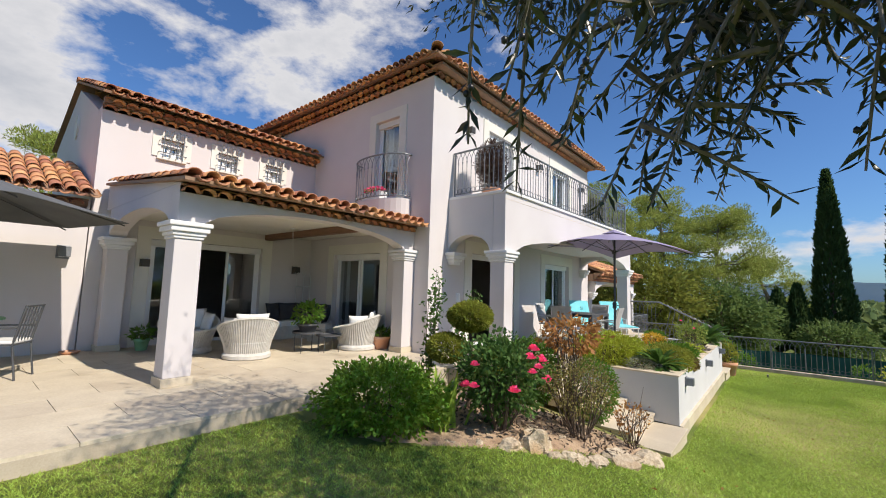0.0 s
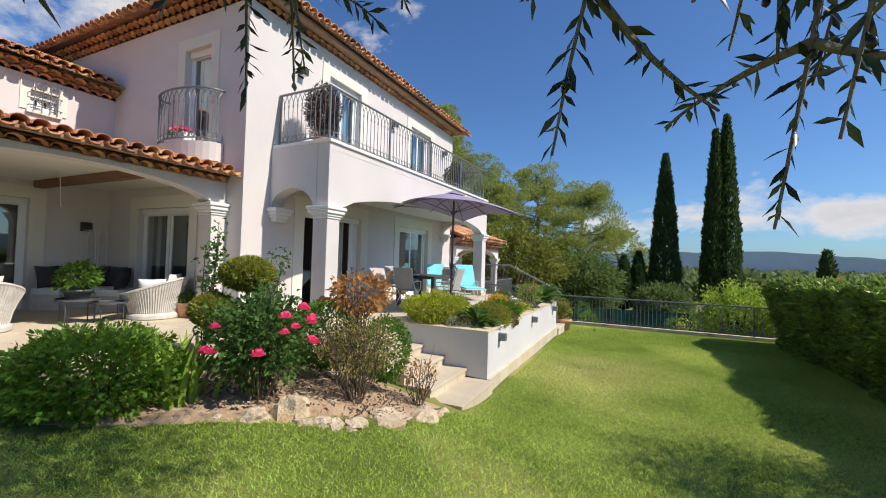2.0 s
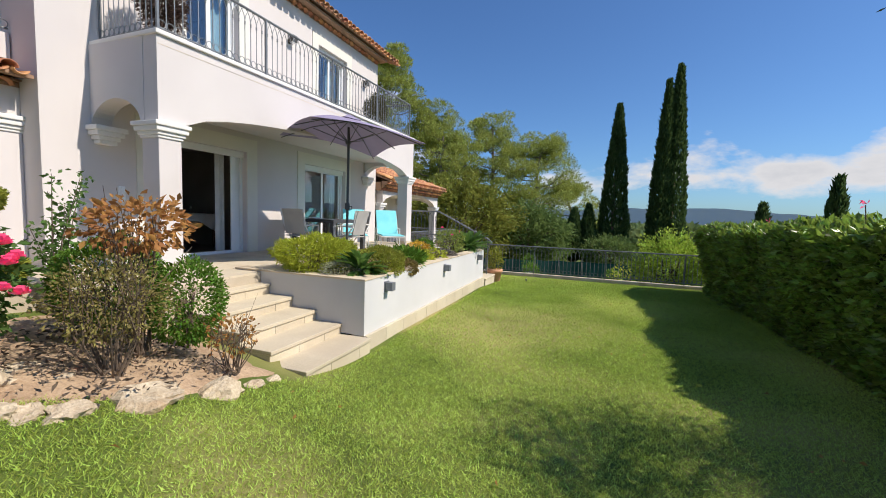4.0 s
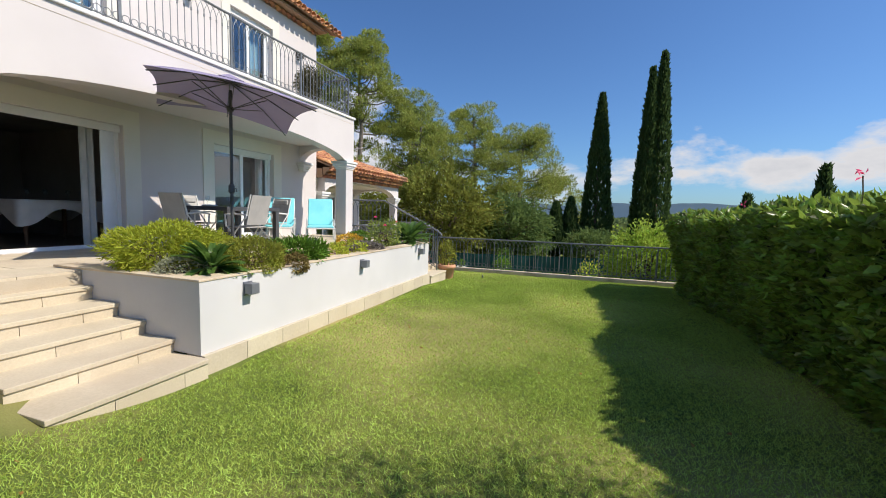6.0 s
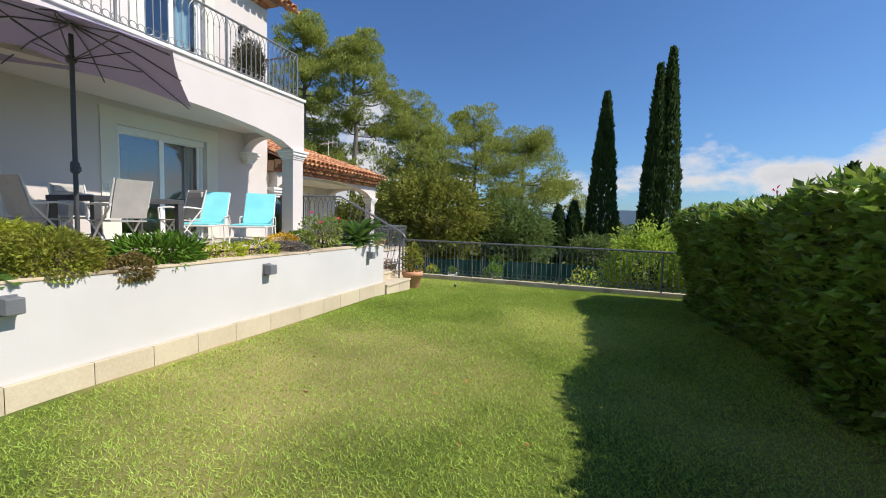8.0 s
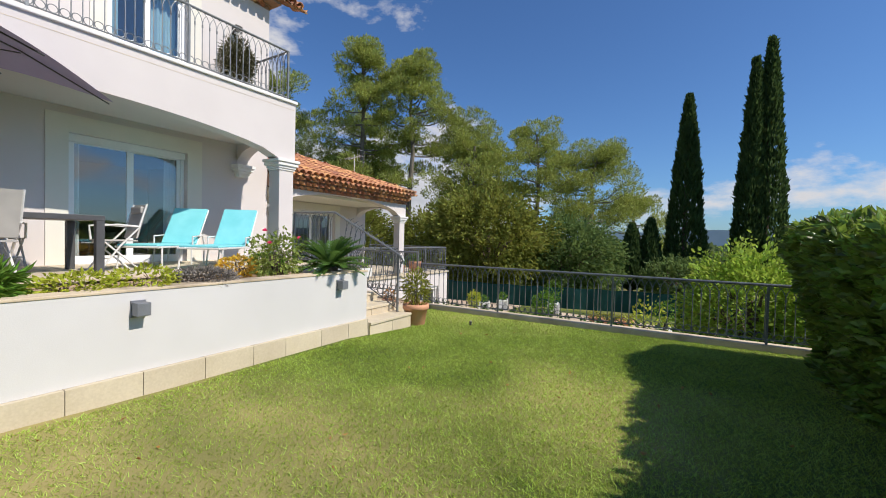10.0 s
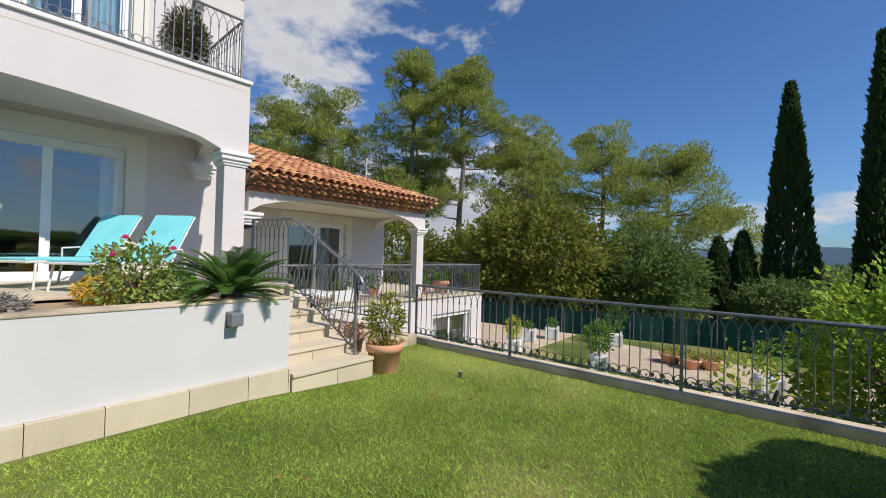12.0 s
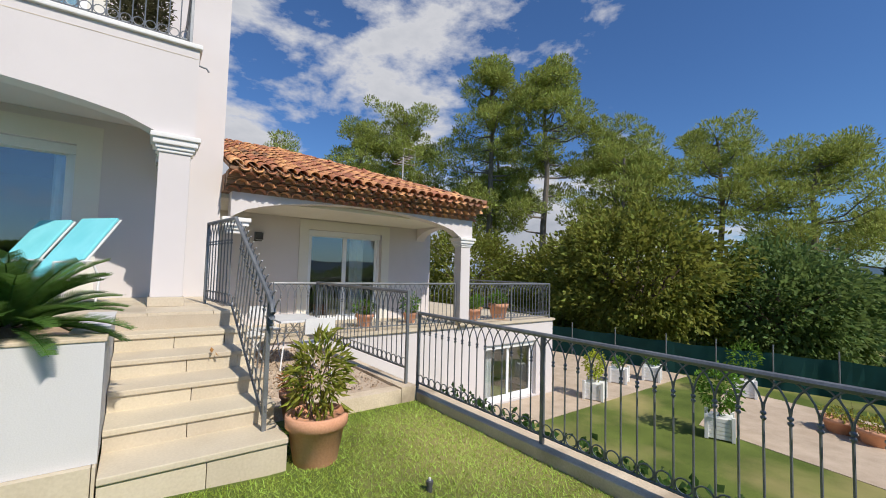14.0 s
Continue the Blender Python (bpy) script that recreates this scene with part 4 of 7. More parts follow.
ALU = surface("white_aluminium", (0.62, 0.62, 0.60), (0.72, 0.72, 0.70), 0.4, 5, 80, 0.05)
TURQUOISE = surface("turquoise_cloth", (0.16, 0.60, 0.66), (0.24, 0.70, 0.76), 0.9, 4, 160, 0.15)
LILAC = surface("lilac_canopy", (0.40, 0.35, 0.54), (0.47, 0.42, 0.61), 0.9, 2.5, 140, 0.15, translucent=(0.07, 0.06, 0.09))
GREY_CANOPY = surface("grey_canopy", (0.085, 0.09, 0.095), (0.13, 0.135, 0.14), 0.9, 2.5, 140, 0.15)
TERRACOTTA = surface("terracotta_pot", (0.58, 0.27, 0.15), (0.72, 0.38, 0.23), 0.85, 3, 60, 0.25, spot=(0.66, 0.46, 0.34), spot_at=0.63)
WHITE_PAINT = surface("white_box_paint", (0.72, 0.72, 0.70), (0.80, 0.80, 0.78), 0.6, 4, 70, 0.1)
SCREEN_CLOTH = surface("green_screen_cloth", (0.012, 0.085, 0.075), (0.025, 0.13, 0.115), 0.85, 1.5, 90, 0.3)
GREEN_METAL = surface("green_metal", (0.16, 0.36, 0.18), (0.22, 0.44, 0.24), 0.5, 5, 80, 0.1)
BULB_GLASS = glass("bulb_glass", (0.97, 0.985, 0.99), 0.0, 0.04)
BRASS = surface("brass_cap", (0.22, 0.17, 0.10), (0.34, 0.27, 0.17), 0.5, 8, 90, 0.2, metal=0.7)


def pillow(name, parent, m, w, h, d, mat):
    """A soft square pillow, thickest in the middle."""
    bm = bmesh.new()
    n = 8
    for s in (1, -1):
        g = [[bm.verts.new((w * (i / n - 0.5) * (1 - 0.08 * math.sin(math.pi * j / n)), s * d / 2 * (math.sin(math.pi * i / n) * math.sin(math.pi * j / n)) ** 0.45, h * (j / n - 0.5) * (1 - 0.08 * math.sin(math.pi * i / n)))) for i in range(n + 1)] for j in range(n + 1)]
        for j in range(n):
            for i in range(n):
                bm.faces.new((g[j][i], g[j][i + 1], g[j + 1][i + 1], g[j + 1][i])[::s])
    bmesh.ops.remove_doubles(bm, verts=bm.verts, dist=1e-4)
    o = part(name, bm, mat, parent, "", True)
    o.matrix_basis = m
    return o


def tub_chair(x, y, rz):
    """A flared wicker tub chair; its opening faces local -y."""
    c = thing("wicker_chair", "pale grey wicker tub chair with white cushions", "armchair", x, y, T, rz, "wicker chairs")

    def rim(a):
        return 0.46 + 0.34 * (0.5 + 0.5 * math.sin(a)) ** 1.2

    def radius(u):
        return 0.40 + 0.17 * u ** 1.4
    n = 72
    shell, ribs = bmesh.new(), bmesh.new()
    cols = []
    for k in range(n):
        a = k * math.tau / n
        h = rim(a)
        cols.append([[shell.verts.new(((radius(u) - t) * math.cos(a), (radius(u) - t) * math.sin(a), 0.10 + (h - 0.10) * u)) for u in (0, 0.25, 0.5, 0.75, 1.0)] for t in (0.0, 0.035)])
        tube(ribs, [((radius(u) + 0.006) * math.cos(a), (radius(u) + 0.006) * math.sin(a), 0.10 + (h - 0.10) * u) for u in (0, 0.33, 0.66, 1.0)], 0.010, 4)
    for k in range(n):
        o0, i0 = cols[k]
        o1, i1 = cols[(k + 1) % n]
        for j in range(4):
            shell.faces.new((o0[j], o1[j], o1[j + 1], o0[j + 1]))
            shell.faces.new((i1[j], i0[j], i0[j + 1], i1[j + 1]))
        shell.faces.new((o0[4], o1[4], i1[4], i0[4]))
    part("shell", shell, WICKER, c)
    part("weave", ribs, WICKER, c)
    part("rim", tube(bmesh.new(), [(0.56 * math.cos(k * math.tau / 48), 0.56 * math.sin(k * math.tau / 48), rim(k * math.tau / 48)) for k in range(48)], 0.026, 6, True), WICKER, c)
    part("base", lathe(bmesh.new(), [(0.43, 0.0), (0.46, 0.02), (0.46, 0.08), (0.42, 0.12), (0.38, 0.13)], 0, 0, 40), WICKER, c)
    part("seat", lathe(bmesh.new(), [(0.40, 0.28), (0.44, 0.31), (0.44, 0.40), (0.40, 0.43), (0.2, 0.44)], 0, 0, 32), CUSHION_W, c)
    pillow("back_pillow", c, pose(0.0, 0.32, 0.66, -14, 0, 0), 0.62, 0.46, 0.16, CUSHION_W)
    pillow("side_pillow", c, pose(0.33, 0.08, 0.60, -14, 0, -65), 0.46, 0.4, 0.14, CUSHION_W)
    return c


for x, y, rz in ((-7.36, 3.50, -105), (-6.95, 5.62, -52), (-8.55, 2.95, 70)):
    tub = tub_chair(x, y, rz)
    tub.scale = (0.87, 0.87, 0.9)

sofa = thing("wicker_sofa", "curved pale wicker corner sofa with dark grey cushions", "sofa", -9.1, 5.3, T)
base, seat = bmesh.new(), bmesh.new()
for bm, r0, r1, z0, z1 in ((base, 0.55, 1.35, 0.0, 0.30), (seat, 0.58, 1.33, 0.302, 0.42)):
    pts = [(math.cos(a) * r1, math.sin(a) * r1) for a in np.linspace(math.radians(20), math.radians(215), 22)] + [(math.cos(a) * r0, math.sin(a) * r0) for a in np.linspace(math.radians(215), math.radians(20), 22)]
    prism(bm, [(p[0] * 0.62 + 0.25, p[1] * 0.62 + 0.02) for p in pts], "z", z0, z1)
part("base", base, WICKER, sofa)
part("seat", seat, CUSHION_W, sofa)
for k, a in enumerate((40, 72, 104, 136, 168, 200)):
    r = radians(a)
    pillow("back_pillow", sofa, pose(0.25 + 0.70 * math.cos(r), 0.02 + 0.70 * math.sin(r), 0.63, -12, 0, a - 90), 0.44, 0.44, 0.15, CUSHION_D)


def leaf_mesh(n, shape, size, material, name, parent=None, label="", slim=0.45, droop=0.3, seed=1, fold=0.15, far=False, loose=0.55):
    """Many single leaves, each a folded blade of four triangles. shape(rng, n) gives places and outward directions."""
    rng = np.random.default_rng(seed)
    at, way = shape(rng, n)
    n = len(at)
    way = way + rng.normal(0, loose, (n, 3))
    way[:, 2] -= droop * 0.6
    way /= np.linalg.norm(way, axis=1)[:, None] + 1e-9
    ref = rng.normal(0, 1, (n, 3))
    side = np.cross(way, ref)
    side /= np.linalg.norm(side, axis=1)[:, None] + 1e-9
    up = np.cross(side, way)
    ln = (size * rng.uniform(0.6, 1.25, n))[:, None]
    wd = ln * slim * 0.5
    v = np.stack([at, at + way * ln * 0.5 + side * wd - up * ln * fold * 0.0 + up * ln * fold, at + way * ln, at + way * ln * 0.5 - side * wd + up * ln * fold, at + way * ln * 0.52], 1).reshape(-1, 3)
    i = np.arange(n)[:, None] * 5
    if far:
        v = v.reshape(-1, 5, 3)[:, :4].reshape(-1, 3)
        i = np.arange(n)[:, None] * 4
        return mesh_part(name, v, np.concatenate([i + [0, 1, 2], i + [0, 2, 3]], 0), material, parent, label)
    f = np.concatenate([i + [0, 1, 4], i + [1, 2, 4], i + [2, 3, 4], i + [3, 0, 4]], 0)
    return mesh_part(name, v, f, material, parent, label)


def blob(cx, cy, cz, rx, ry, rz, rough=0.25, lumps=3.0, hollow=0.55, low=-1.0):
    """Places within an uneven rounded crown, mostly near its outside."""
    off = np.array([cx * 1.7 + 3, cy * 1.3 + 5, cz])

    def shape(rng, n):
        d = rng.normal(0, 1, (n, 3))
        d /= np.linalg.norm(d, axis=1)[:, None]
        d = d[d[:, 2] > low]
        lump = np.array([noise.noise(Vector(q * lumps * 0.5 + off)) + 0.5 * noise.noise(Vector(q * lumps * 1.3 + off)) for q in d])
        r = (1 + rough * lump) * rng.uniform(hollow, 1, len(d)) ** 0.5
        return np.array([cx, cy, cz]) + d * r[:, None] * np.array([rx, ry, rz]), d
    return shape


def leafy(name, dark, light, rough=0.62, island=0.3, glow=None, spec=0.18):
    dark, light = tuple(c * 1.5 for c in dark), tuple(c * 1.5 for c in light)
    return surface(name, dark, light, rough, 1.5, 30, 0.0, by_island=island, translucent=glow or tuple(c * 1.3 for c in light), spec=spec)


LEAF_GREEN = leafy("leaf_bright_green", (0.034, 0.080, 0.010), (0.100, 0.185, 0.024), 0.6, 0.4)
LEAF_ROSE = leafy("leaf_rose_green", (0.032, 0.070, 0.016), (0.075, 0.135, 0.034))
LEAF_LIME = leafy("leaf_yellow_green", (0.190, 0.220, 0.018), (0.310, 0.340, 0.045))
LEAF_BOX = leafy("leaf_boxwood", (0.085, 0.105, 0.014), (0.230, 0.235, 0.040), 0.6, 0.5)
LEAF_GREY = leafy("leaf_silver_grey", (0.170, 0.185, 0.120), (0.280, 0.290, 0.210))
LEAF_BROWN = leafy("leaf_dry_brown", (0.170, 0.075, 0.025), (0.330, 0.170, 0.060))
LEAF_DARK = leafy("leaf_dark_green", (0.020, 0.050, 0.012), (0.050, 0.100, 0.025), 0.35)
LEAF_HEDGE = leafy("leaf_laurel_hedge", (0.028, 0.056, 0.010), (0.150, 0.215, 0.036), 0.32, 0.85, None, 0.5)
LEAF_OLIVE = leafy("leaf_olive", (0.024, 0.032, 0.018), (0.070, 0.082, 0.055), 0.32, 0.5, (0.03, 0.042, 0.018), 0.4)
LEAF_PALM = leafy("leaf_cycad", (0.032, 0.080, 0.018), (0.085, 0.155, 0.034), 0.3, 0.2)
LEAF_PINE = leafy("needle_pine", (0.105, 0.130, 0.028), (0.235, 0.260, 0.066), 0.7, 0.55)
LEAF_CYPRESS = leafy("needle_cypress", (0.020, 0.042, 0.014), (0.048, 0.080, 0.026), 0.7, 0.3)
PETAL = leafy("petal_pink", (0.75, 0.05, 0.18), (0.85, 0.16, 0.30), 0.6, 0.2, (0.8, 0.15, 0.3))
BARK = surface("bark_brown", (0.075, 0.052, 0.036), (0.17, 0.125, 0.09), 0.95, 6, 50, 0.7, depth=0.02)
BARK_GREY = surface("bark_grey", (0.12, 0.105, 0.085), (0.23, 0.20, 0.165), 0.95, 5, 40, 0.7, depth=0.02)


def twigs(bm, x, y, z0, z1, spread, n, r=0.008, rng=None):
    rng = rng or np.random.default_rng(5)
    for _ in range(n):
        a, s = rng.uniform(0, math.tau), spread * rng.uniform(0.3, 1)
        h = z0 + (z1 - z0) * rng.uniform(0.7, 1.0)
        p0 = Vector((x + 0.05 * math.cos(a), y + 0.05 * math.sin(a), z0 - 0.02))
        p2 = Vector((x + s * math.cos(a), y + s * math.sin(a), h))
        mid = (p0 + p2) / 2 + Vector(rng.normal(0, 0.05, 3))
        tube(bm, [p0, mid, p2], [r, r * 0.75, r * 0.35], 5)
        for _ in range(2):   # forks
            q = mid.lerp(p2, rng.uniform(0.0, 0.6))
            e = q + (p2 - mid) * rng.uniform(0.5, 0.9) + Vector(rng.normal(0, 0.11 * spread / 0.4, 3))
            tube(bm, [q, q.lerp(e, 0.5) + Vector(rng.normal(0, 0.012, 3)), e], [r * 0.55, r * 0.42, r * 0.22], 4)
    return bm


def pot(parent, x, y, z, r, h, mat=TERRACOTTA):
    prof = [(r * 0.66, 0), (r * 0.70, 0.01), (r * 0.90, h * 0.74), (r * 1.0, h * 0.76), (r * 1.02, h * 0.98), (r * 0.97, h), (r * 0.88, h), (r * 0.85, h * 0.90)]
    o = part("pot", lathe(bmesh.new(), [(a, b + z) for a, b in prof], x, y, 28), mat, parent, "", True)
    part("soil", lathe(bmesh.new(), [(r * 0.84, z + h * 0.86), (r * 0.84, z + h * 0.89)], x, y, 20), SOIL, parent)
    return o


def potted(name, label, x, y, z, r, h, top, mat, n=400, size=0.07, spread=0.3, seed=1, flowers=0, group="", pot_mat=TERRACOTTA, slim=0.4):
    p = thing(name, label, "potted plant", x, y, z, 0, group)
    pot(p, 0, 0, 0, r, h, pot_mat)
    part("branching", twigs(bmesh.new(), 0, 0, h * 0.85, h + top * 0.8, spread, 9, 0.006, np.random.default_rng(seed)), BARK, p)
    leaf_mesh(n, blob(0, 0, h + top * 0.5, spread, spread, top * 0.55, 0.35, 3, 0.2), size, mat, "foliage", p, "", slim, 0.2, seed)
    if flowers:
        leaf_mesh(flowers, blob(0, 0, h + top * 0.6, spread, spread, top * 0.5, 0.3, 3, 0.8), 0.05, PETAL, "flowers", p, "", 0.9, 0.0, seed + 1)
    return p


low_table = thing("side_table", "low side table of thin dark metal", "table", -7.25, 4.62, T)
part("tabletop", lathe(bmesh.new(), [(0.27, 0.36), (0.29, 0.365), (0.29, 0.40), (0.275, 0.40), (0.27, 0.375)], 0, 0, 32), ANTHRACITE, low_table)
for k in range(4):
    a = k * math.tau / 4 + 0.6
    part("leg", tube(bmesh.new(), [(0.25 * math.cos(a), 0.25 * math.sin(a), 0), (0.25 * math.cos(a), 0.25 * math.sin(a), 0.36)], 0.008, 6), ANTHRACITE, low_table)
low_table2 = copy_thing(low_table, pose(-7.0, 4.95, T) @ Matrix.Diagonal((0.85, 0.85, 0.85, 1)))
potted("table_plant", "leafy green plant in a dark bowl on the side table", -7.25, 4.62, T + 0.376, 0.20, 0.17, 0.42, LEAF_GREEN, 420, 0.11, 0.28, 3, pot_mat=ANTHRACITE)
potted("loggia_pot", "terracotta pot with a low green plant", -6.62, 6.0, T, 0.20, 0.27, 0.16, LEAF_GREEN, 200, 0.09, 0.2, 4)
potted("corner_pot", "small glazed green pot with a leafy plant", -9.30, 2.42, T, 0.13, 0.22, 0.2, LEAF_GREEN, 160, 0.1, 0.18, 5, pot_mat=GREEN_METAL)

rack = thing("plant_rack", "slender pale metal plant rack against the wall", "shelf", -9.55, 5.88, T)
for x in (-0.17, 0.17):
    for y in (-0.1, 0.1):
        part("post", tube(bmesh.new(), [(x, y, 0), (x, y, 1.45), (x * 0.5, y, 1.62)], 0.009, 6), ALU, rack)
for z in (0.35, 0.8, 1.25):
    part("shelf", box(bmesh.new(), -0.18, 0.18, -0.11, 0.11, z, z + 0.015, 0.003), ALU, rack)

# purple parasol over the gallery edge
UX, UY = -2.84, 9.50
para = thing("parasol", "open lilac parasol on a dark pole with a crank", "parasol", UX, UY, T)
part("pole", tube(bmesh.new(), [(0, 0, 0.05), (0.01, 0.0, 2.52)], 0.024, 10), ANTHRACITE, para)
part("base_plate", box(bmesh.new(), -0.24, 0.24, -0.24, 0.24, 0.0, 0.05, 0.01), ANTHRACITE, para)
crank = part("crank_box", lathe(bmesh.new(), [(0.03, 0.98), (0.045, 1.0), (0.045, 1.10), (0.03, 1.12)], 0, 0, 12), ANTHRACITE, para)
part("crank_handle", tube(bmesh.new(), [(0.04, 0, 1.05), (0.10, 0, 1.05), (0.10, 0, 1.0)], 0.008, 6), ANTHRACITE, crank)
RIM = [Vector((1.58, 0.02, 2.17)), Vector((-0.52, 1.86, 2.24)), Vector((-1.72, 0.12, 2.46)), Vector((0.36, -1.54, 2.34))]
APEX = Vector((0.01, 0.0, 2.66))
bm = bmesh.new()
grid = {}
N = 10
for k in range(4):
    a, b = RIM[k], RIM[(k + 1) % 4]
    for i in range(N + 1):
        for j in range(N + 1 - 0):
            if i == 0 and j:
                continue
            e = a.lerp(b, j / N) if i else a
            sag = 0.10 * math.sin(math.pi * j / N) if i else 0
            u = i / N
            p = APEX.lerp(e, u) + Vector((0, 0, 0.05 * math.sin(math.pi * u) + sag * u * u))
            inward = (APEX - e)
            inward.z = 0
            p += inward * 0.06 * u * u * (math.sin(math.pi * j / N) if i else 0)
            grid[(k, i, j)] = bm.verts.new(p)
    for i in range(N):
        for j in range(N):
            q = [grid[(k, i, j)] if i else grid[(k, 0, 0)], grid[(k, i + 1, j)], grid[(k, i + 1, j + 1)]] + ([grid[(k, i, j + 1)]] if i else [])
            bm.faces.new(q)
bmesh.ops.remove_doubles(bm, verts=bm.verts, dist=1e-4)
bmesh.ops.recalc_face_normals(bm, faces=bm.faces)
canopy = part("canopy", bm, LILAC, para, "lilac cloth, grey beneath", True)
vent_bm = bmesh.new()
cap = [vent_bm.verts.new(APEX.lerp(r, 0.17) + Vector((0, 0, 0.055))) for r in RIM]
tip = vent_bm.verts.new(APEX + Vector((0, 0, 0.10)))
for k in range(4):
    vent_bm.faces.new((cap[k], cap[(k + 1) % 4], tip))
part("vent", vent_bm, LILAC, canopy)
for k in range(8):
    e = RIM[k // 2] if k % 2 == 0 else (RIM[k // 2].lerp(RIM[(k // 2 + 1) % 4], 0.5) + Vector((0, 0, 0.09)))
    rib = part("rib", tube(bmesh.new(), [APEX - Vector((0, 0, 0.03)), APEX.lerp(e, 0.5) + Vector((0, 0, 0.02)), e * 0.97 + Vector((0, 0, 0.03))], 0.009, 5), ANTHRACITE, para)
    part("strut", tube(bmesh.new(), [(0.01, 0, 2.24), APEX.lerp(e, 0.5) + Vector((0, 0, 0.0))], 0.007, 5), ANTHRACITE, rib)
part("hub", lathe(bmesh.new(), [(0.03, 2.2), (0.05, 2.22), (0.05, 2.27), (0.03, 2.29)], 0, 0, 12), ANTHRACITE, para)

# dining set on the gallery
dt = thing("dining_table", "dark grey outdoor dining table", "table", -4.08, 10.70, T)
part("tabletop", box(bmesh.new(), -0.54, 0.54, -0.64, 0.64, 0.70, 0.77, 0.006), ANTHRACITE, dt)
for x in (-0.49, 0.49):
    for y in (-0.59, 0.59):
        part("leg", box(bmesh.new(), x - 0.045, x + 0.045, y - 0.045, y + 0.045, 0, 0.70, 0.004), ANTHRACITE, dt)


def sling_chair():
    c = thing("folding_chair", "light grey folding chair with sling seat and padded back", "chair", 0, 0, 0, 0, "chairs round the outdoor table")
    for s in (-0.24, 0.24):
        part("side_frame", tube(bmesh.new(), [(s, 0.26, 0.0), (s, 0.02, 0.36), (s, -0.20, 0.62), (s, -0.30, 0.98)], 0.013, 6), ALU, c)
        part("leg", tube(bmesh.new(), [(s * 0.92, -0.24, 0.0), (s * 0.92, 0.22, 0.44)], 0.013, 6), ALU, c)
        part("armrest", tube(bmesh.new(), [(s, -0.22, 0.64), (s, 0.05, 0.66), (s, 0.24, 0.64), (s, 0.22, 0.44)], 0.015, 6), ALU, c)
    part("seat", box(bmesh.new(), -0.23, 0.23, -0.20, 0.24, 0.425, 0.445, 0.008), SLING, c)
    bm = bmesh.new()
    prof = [(-0.17, 0.47), (-0.215, 0.66), (-0.25, 0.80), (-0.30, 0.97)]
    prism(bm, [(y, z) for y, z in prof] + [(y - 0.025, z + 0.005) for y, z in prof[::-1]], "x", -0.225, 0.225)
    part("backrest", bm, SLING, c)
    part("back_pad", box(bmesh.new(), -0.19, 0.19, -0.29, -0.235, 0.84, 0.94, 0.02), SLING, c)
    part("crossbar", tube(bmesh.new(), [(-0.23, 0.14, 0.18), (0.23, 0.14, 0.18)], 0.010, 6), ALU, c)
    return c


sc = sling_chair()
sc.matrix_basis = pose(-3.20, 10.16, T, 0, 0, 92)
for x, y, r in ((-4.10, 9.74, 4), (-3.98, 11.62, 176), (-4.92, 10.62, -90)):
    copy_thing(sc, pose(x, y, T, 0, 0, r))
for x, y in ((-4.15, 10.2), (-3.95, 10.45)):
    g = thing("wine_glass", "clear stemmed glass on the table", "glass", x, y, T + 0.77, 0, "glasses on the table")
    part("bowl", lathe(bmesh.new(), [(0.03, 0), (0.03, 0.003), (0.004, 0.008), (0.004, 0.08), (0.03, 0.11), (0.036, 0.15), (0.03, 0.19), (0.028, 0.19), (0.03, 0.12), (0.004, 0.085)], 0, 0, 14), BULB_GLASS, g)
plates = thing("plate_stack", "dark place mats and plates on the table", "tableware", -4.2, 10.28, T + 0.77)
part("plate", lathe(bmesh.new(), [(0.10, 0), (0.14, 0.012), (0.14, 0.02), (0.10, 0.03), (0.05, 0.032)], 0, 0, 20), CUSHION_W, plates)


def lounger():
    c = thing("sun_lounger", "white sun lounger with turquoise cloth and raised back", "sun lounger", 0, 0, 0, 0, "sun loungers")
    for s in (-0.31, 0.31):
        part("side_rail", tube(bmesh.new(), [(s, -1.05, 0.33), (s, 0.45, 0.33)], 0.016, 6), ALU, c)
        part("armrest", tube(bmesh.new(), [(s * 1.05, -0.05, 0.33), (s * 1.05, -0.05, 0.50), (s * 1.05, 0.30, 0.52), (s * 1.05, 0.38, 0.36)], 0.014, 6), ALU, c)
        for y in (-0.95, -0.05, 0.40):
            part("leg", tube(bmesh.new(), [(s, y, 0.33), (s * 1.06, y - 0.04, 0.0)], 0.014, 6), ALU, c)
    part("end_rail", tube(bmesh.new(), [(-0.31, -1.05, 0.33), (0.31, -1.05, 0.33)], 0.016, 6), ALU, c)
    part("seat", box(bmesh.new(), -0.29, 0.29, -1.05, 0.12, 0.345, 0.375, 0.012), TURQUOISE, c)
    b = part("backrest", box(bmesh.new(), -0.30, 0.30, 0.0, 0.80, -0.02, 0.015, 0.012), TURQUOISE, c)
    b.matrix_basis = pose(0, 0.12, 0.37, 56, 0, 0)
    f = part("back_frame", bmesh.new(), ALU, c)
    bm = tube(bmesh.new(), [(-0.30, 0.0, -0.035), (-0.30, 0.80, -0.035), (0.30, 0.80, -0.035), (0.30, 0.0, -0.035)], 0.013, 6)
    bm.to_mesh(f.data)
    bm.free()
    f.matrix_basis = pose(0, 0.12, 0.37, 56, 0, 0)
    return c


lo = lounger()
lo.matrix_basis = pose(-3.97, 13.30, T, 0, 0, 36)
copy_thing(lo, pose(-4.80, 12.82, T, 0, 0, 36))

inner = thing("dining_table_inside", "wooden table under a white hanging cloth in the dim room", "table", -7.45, 9.50, T)
cl = bmesh.new()
rings = []
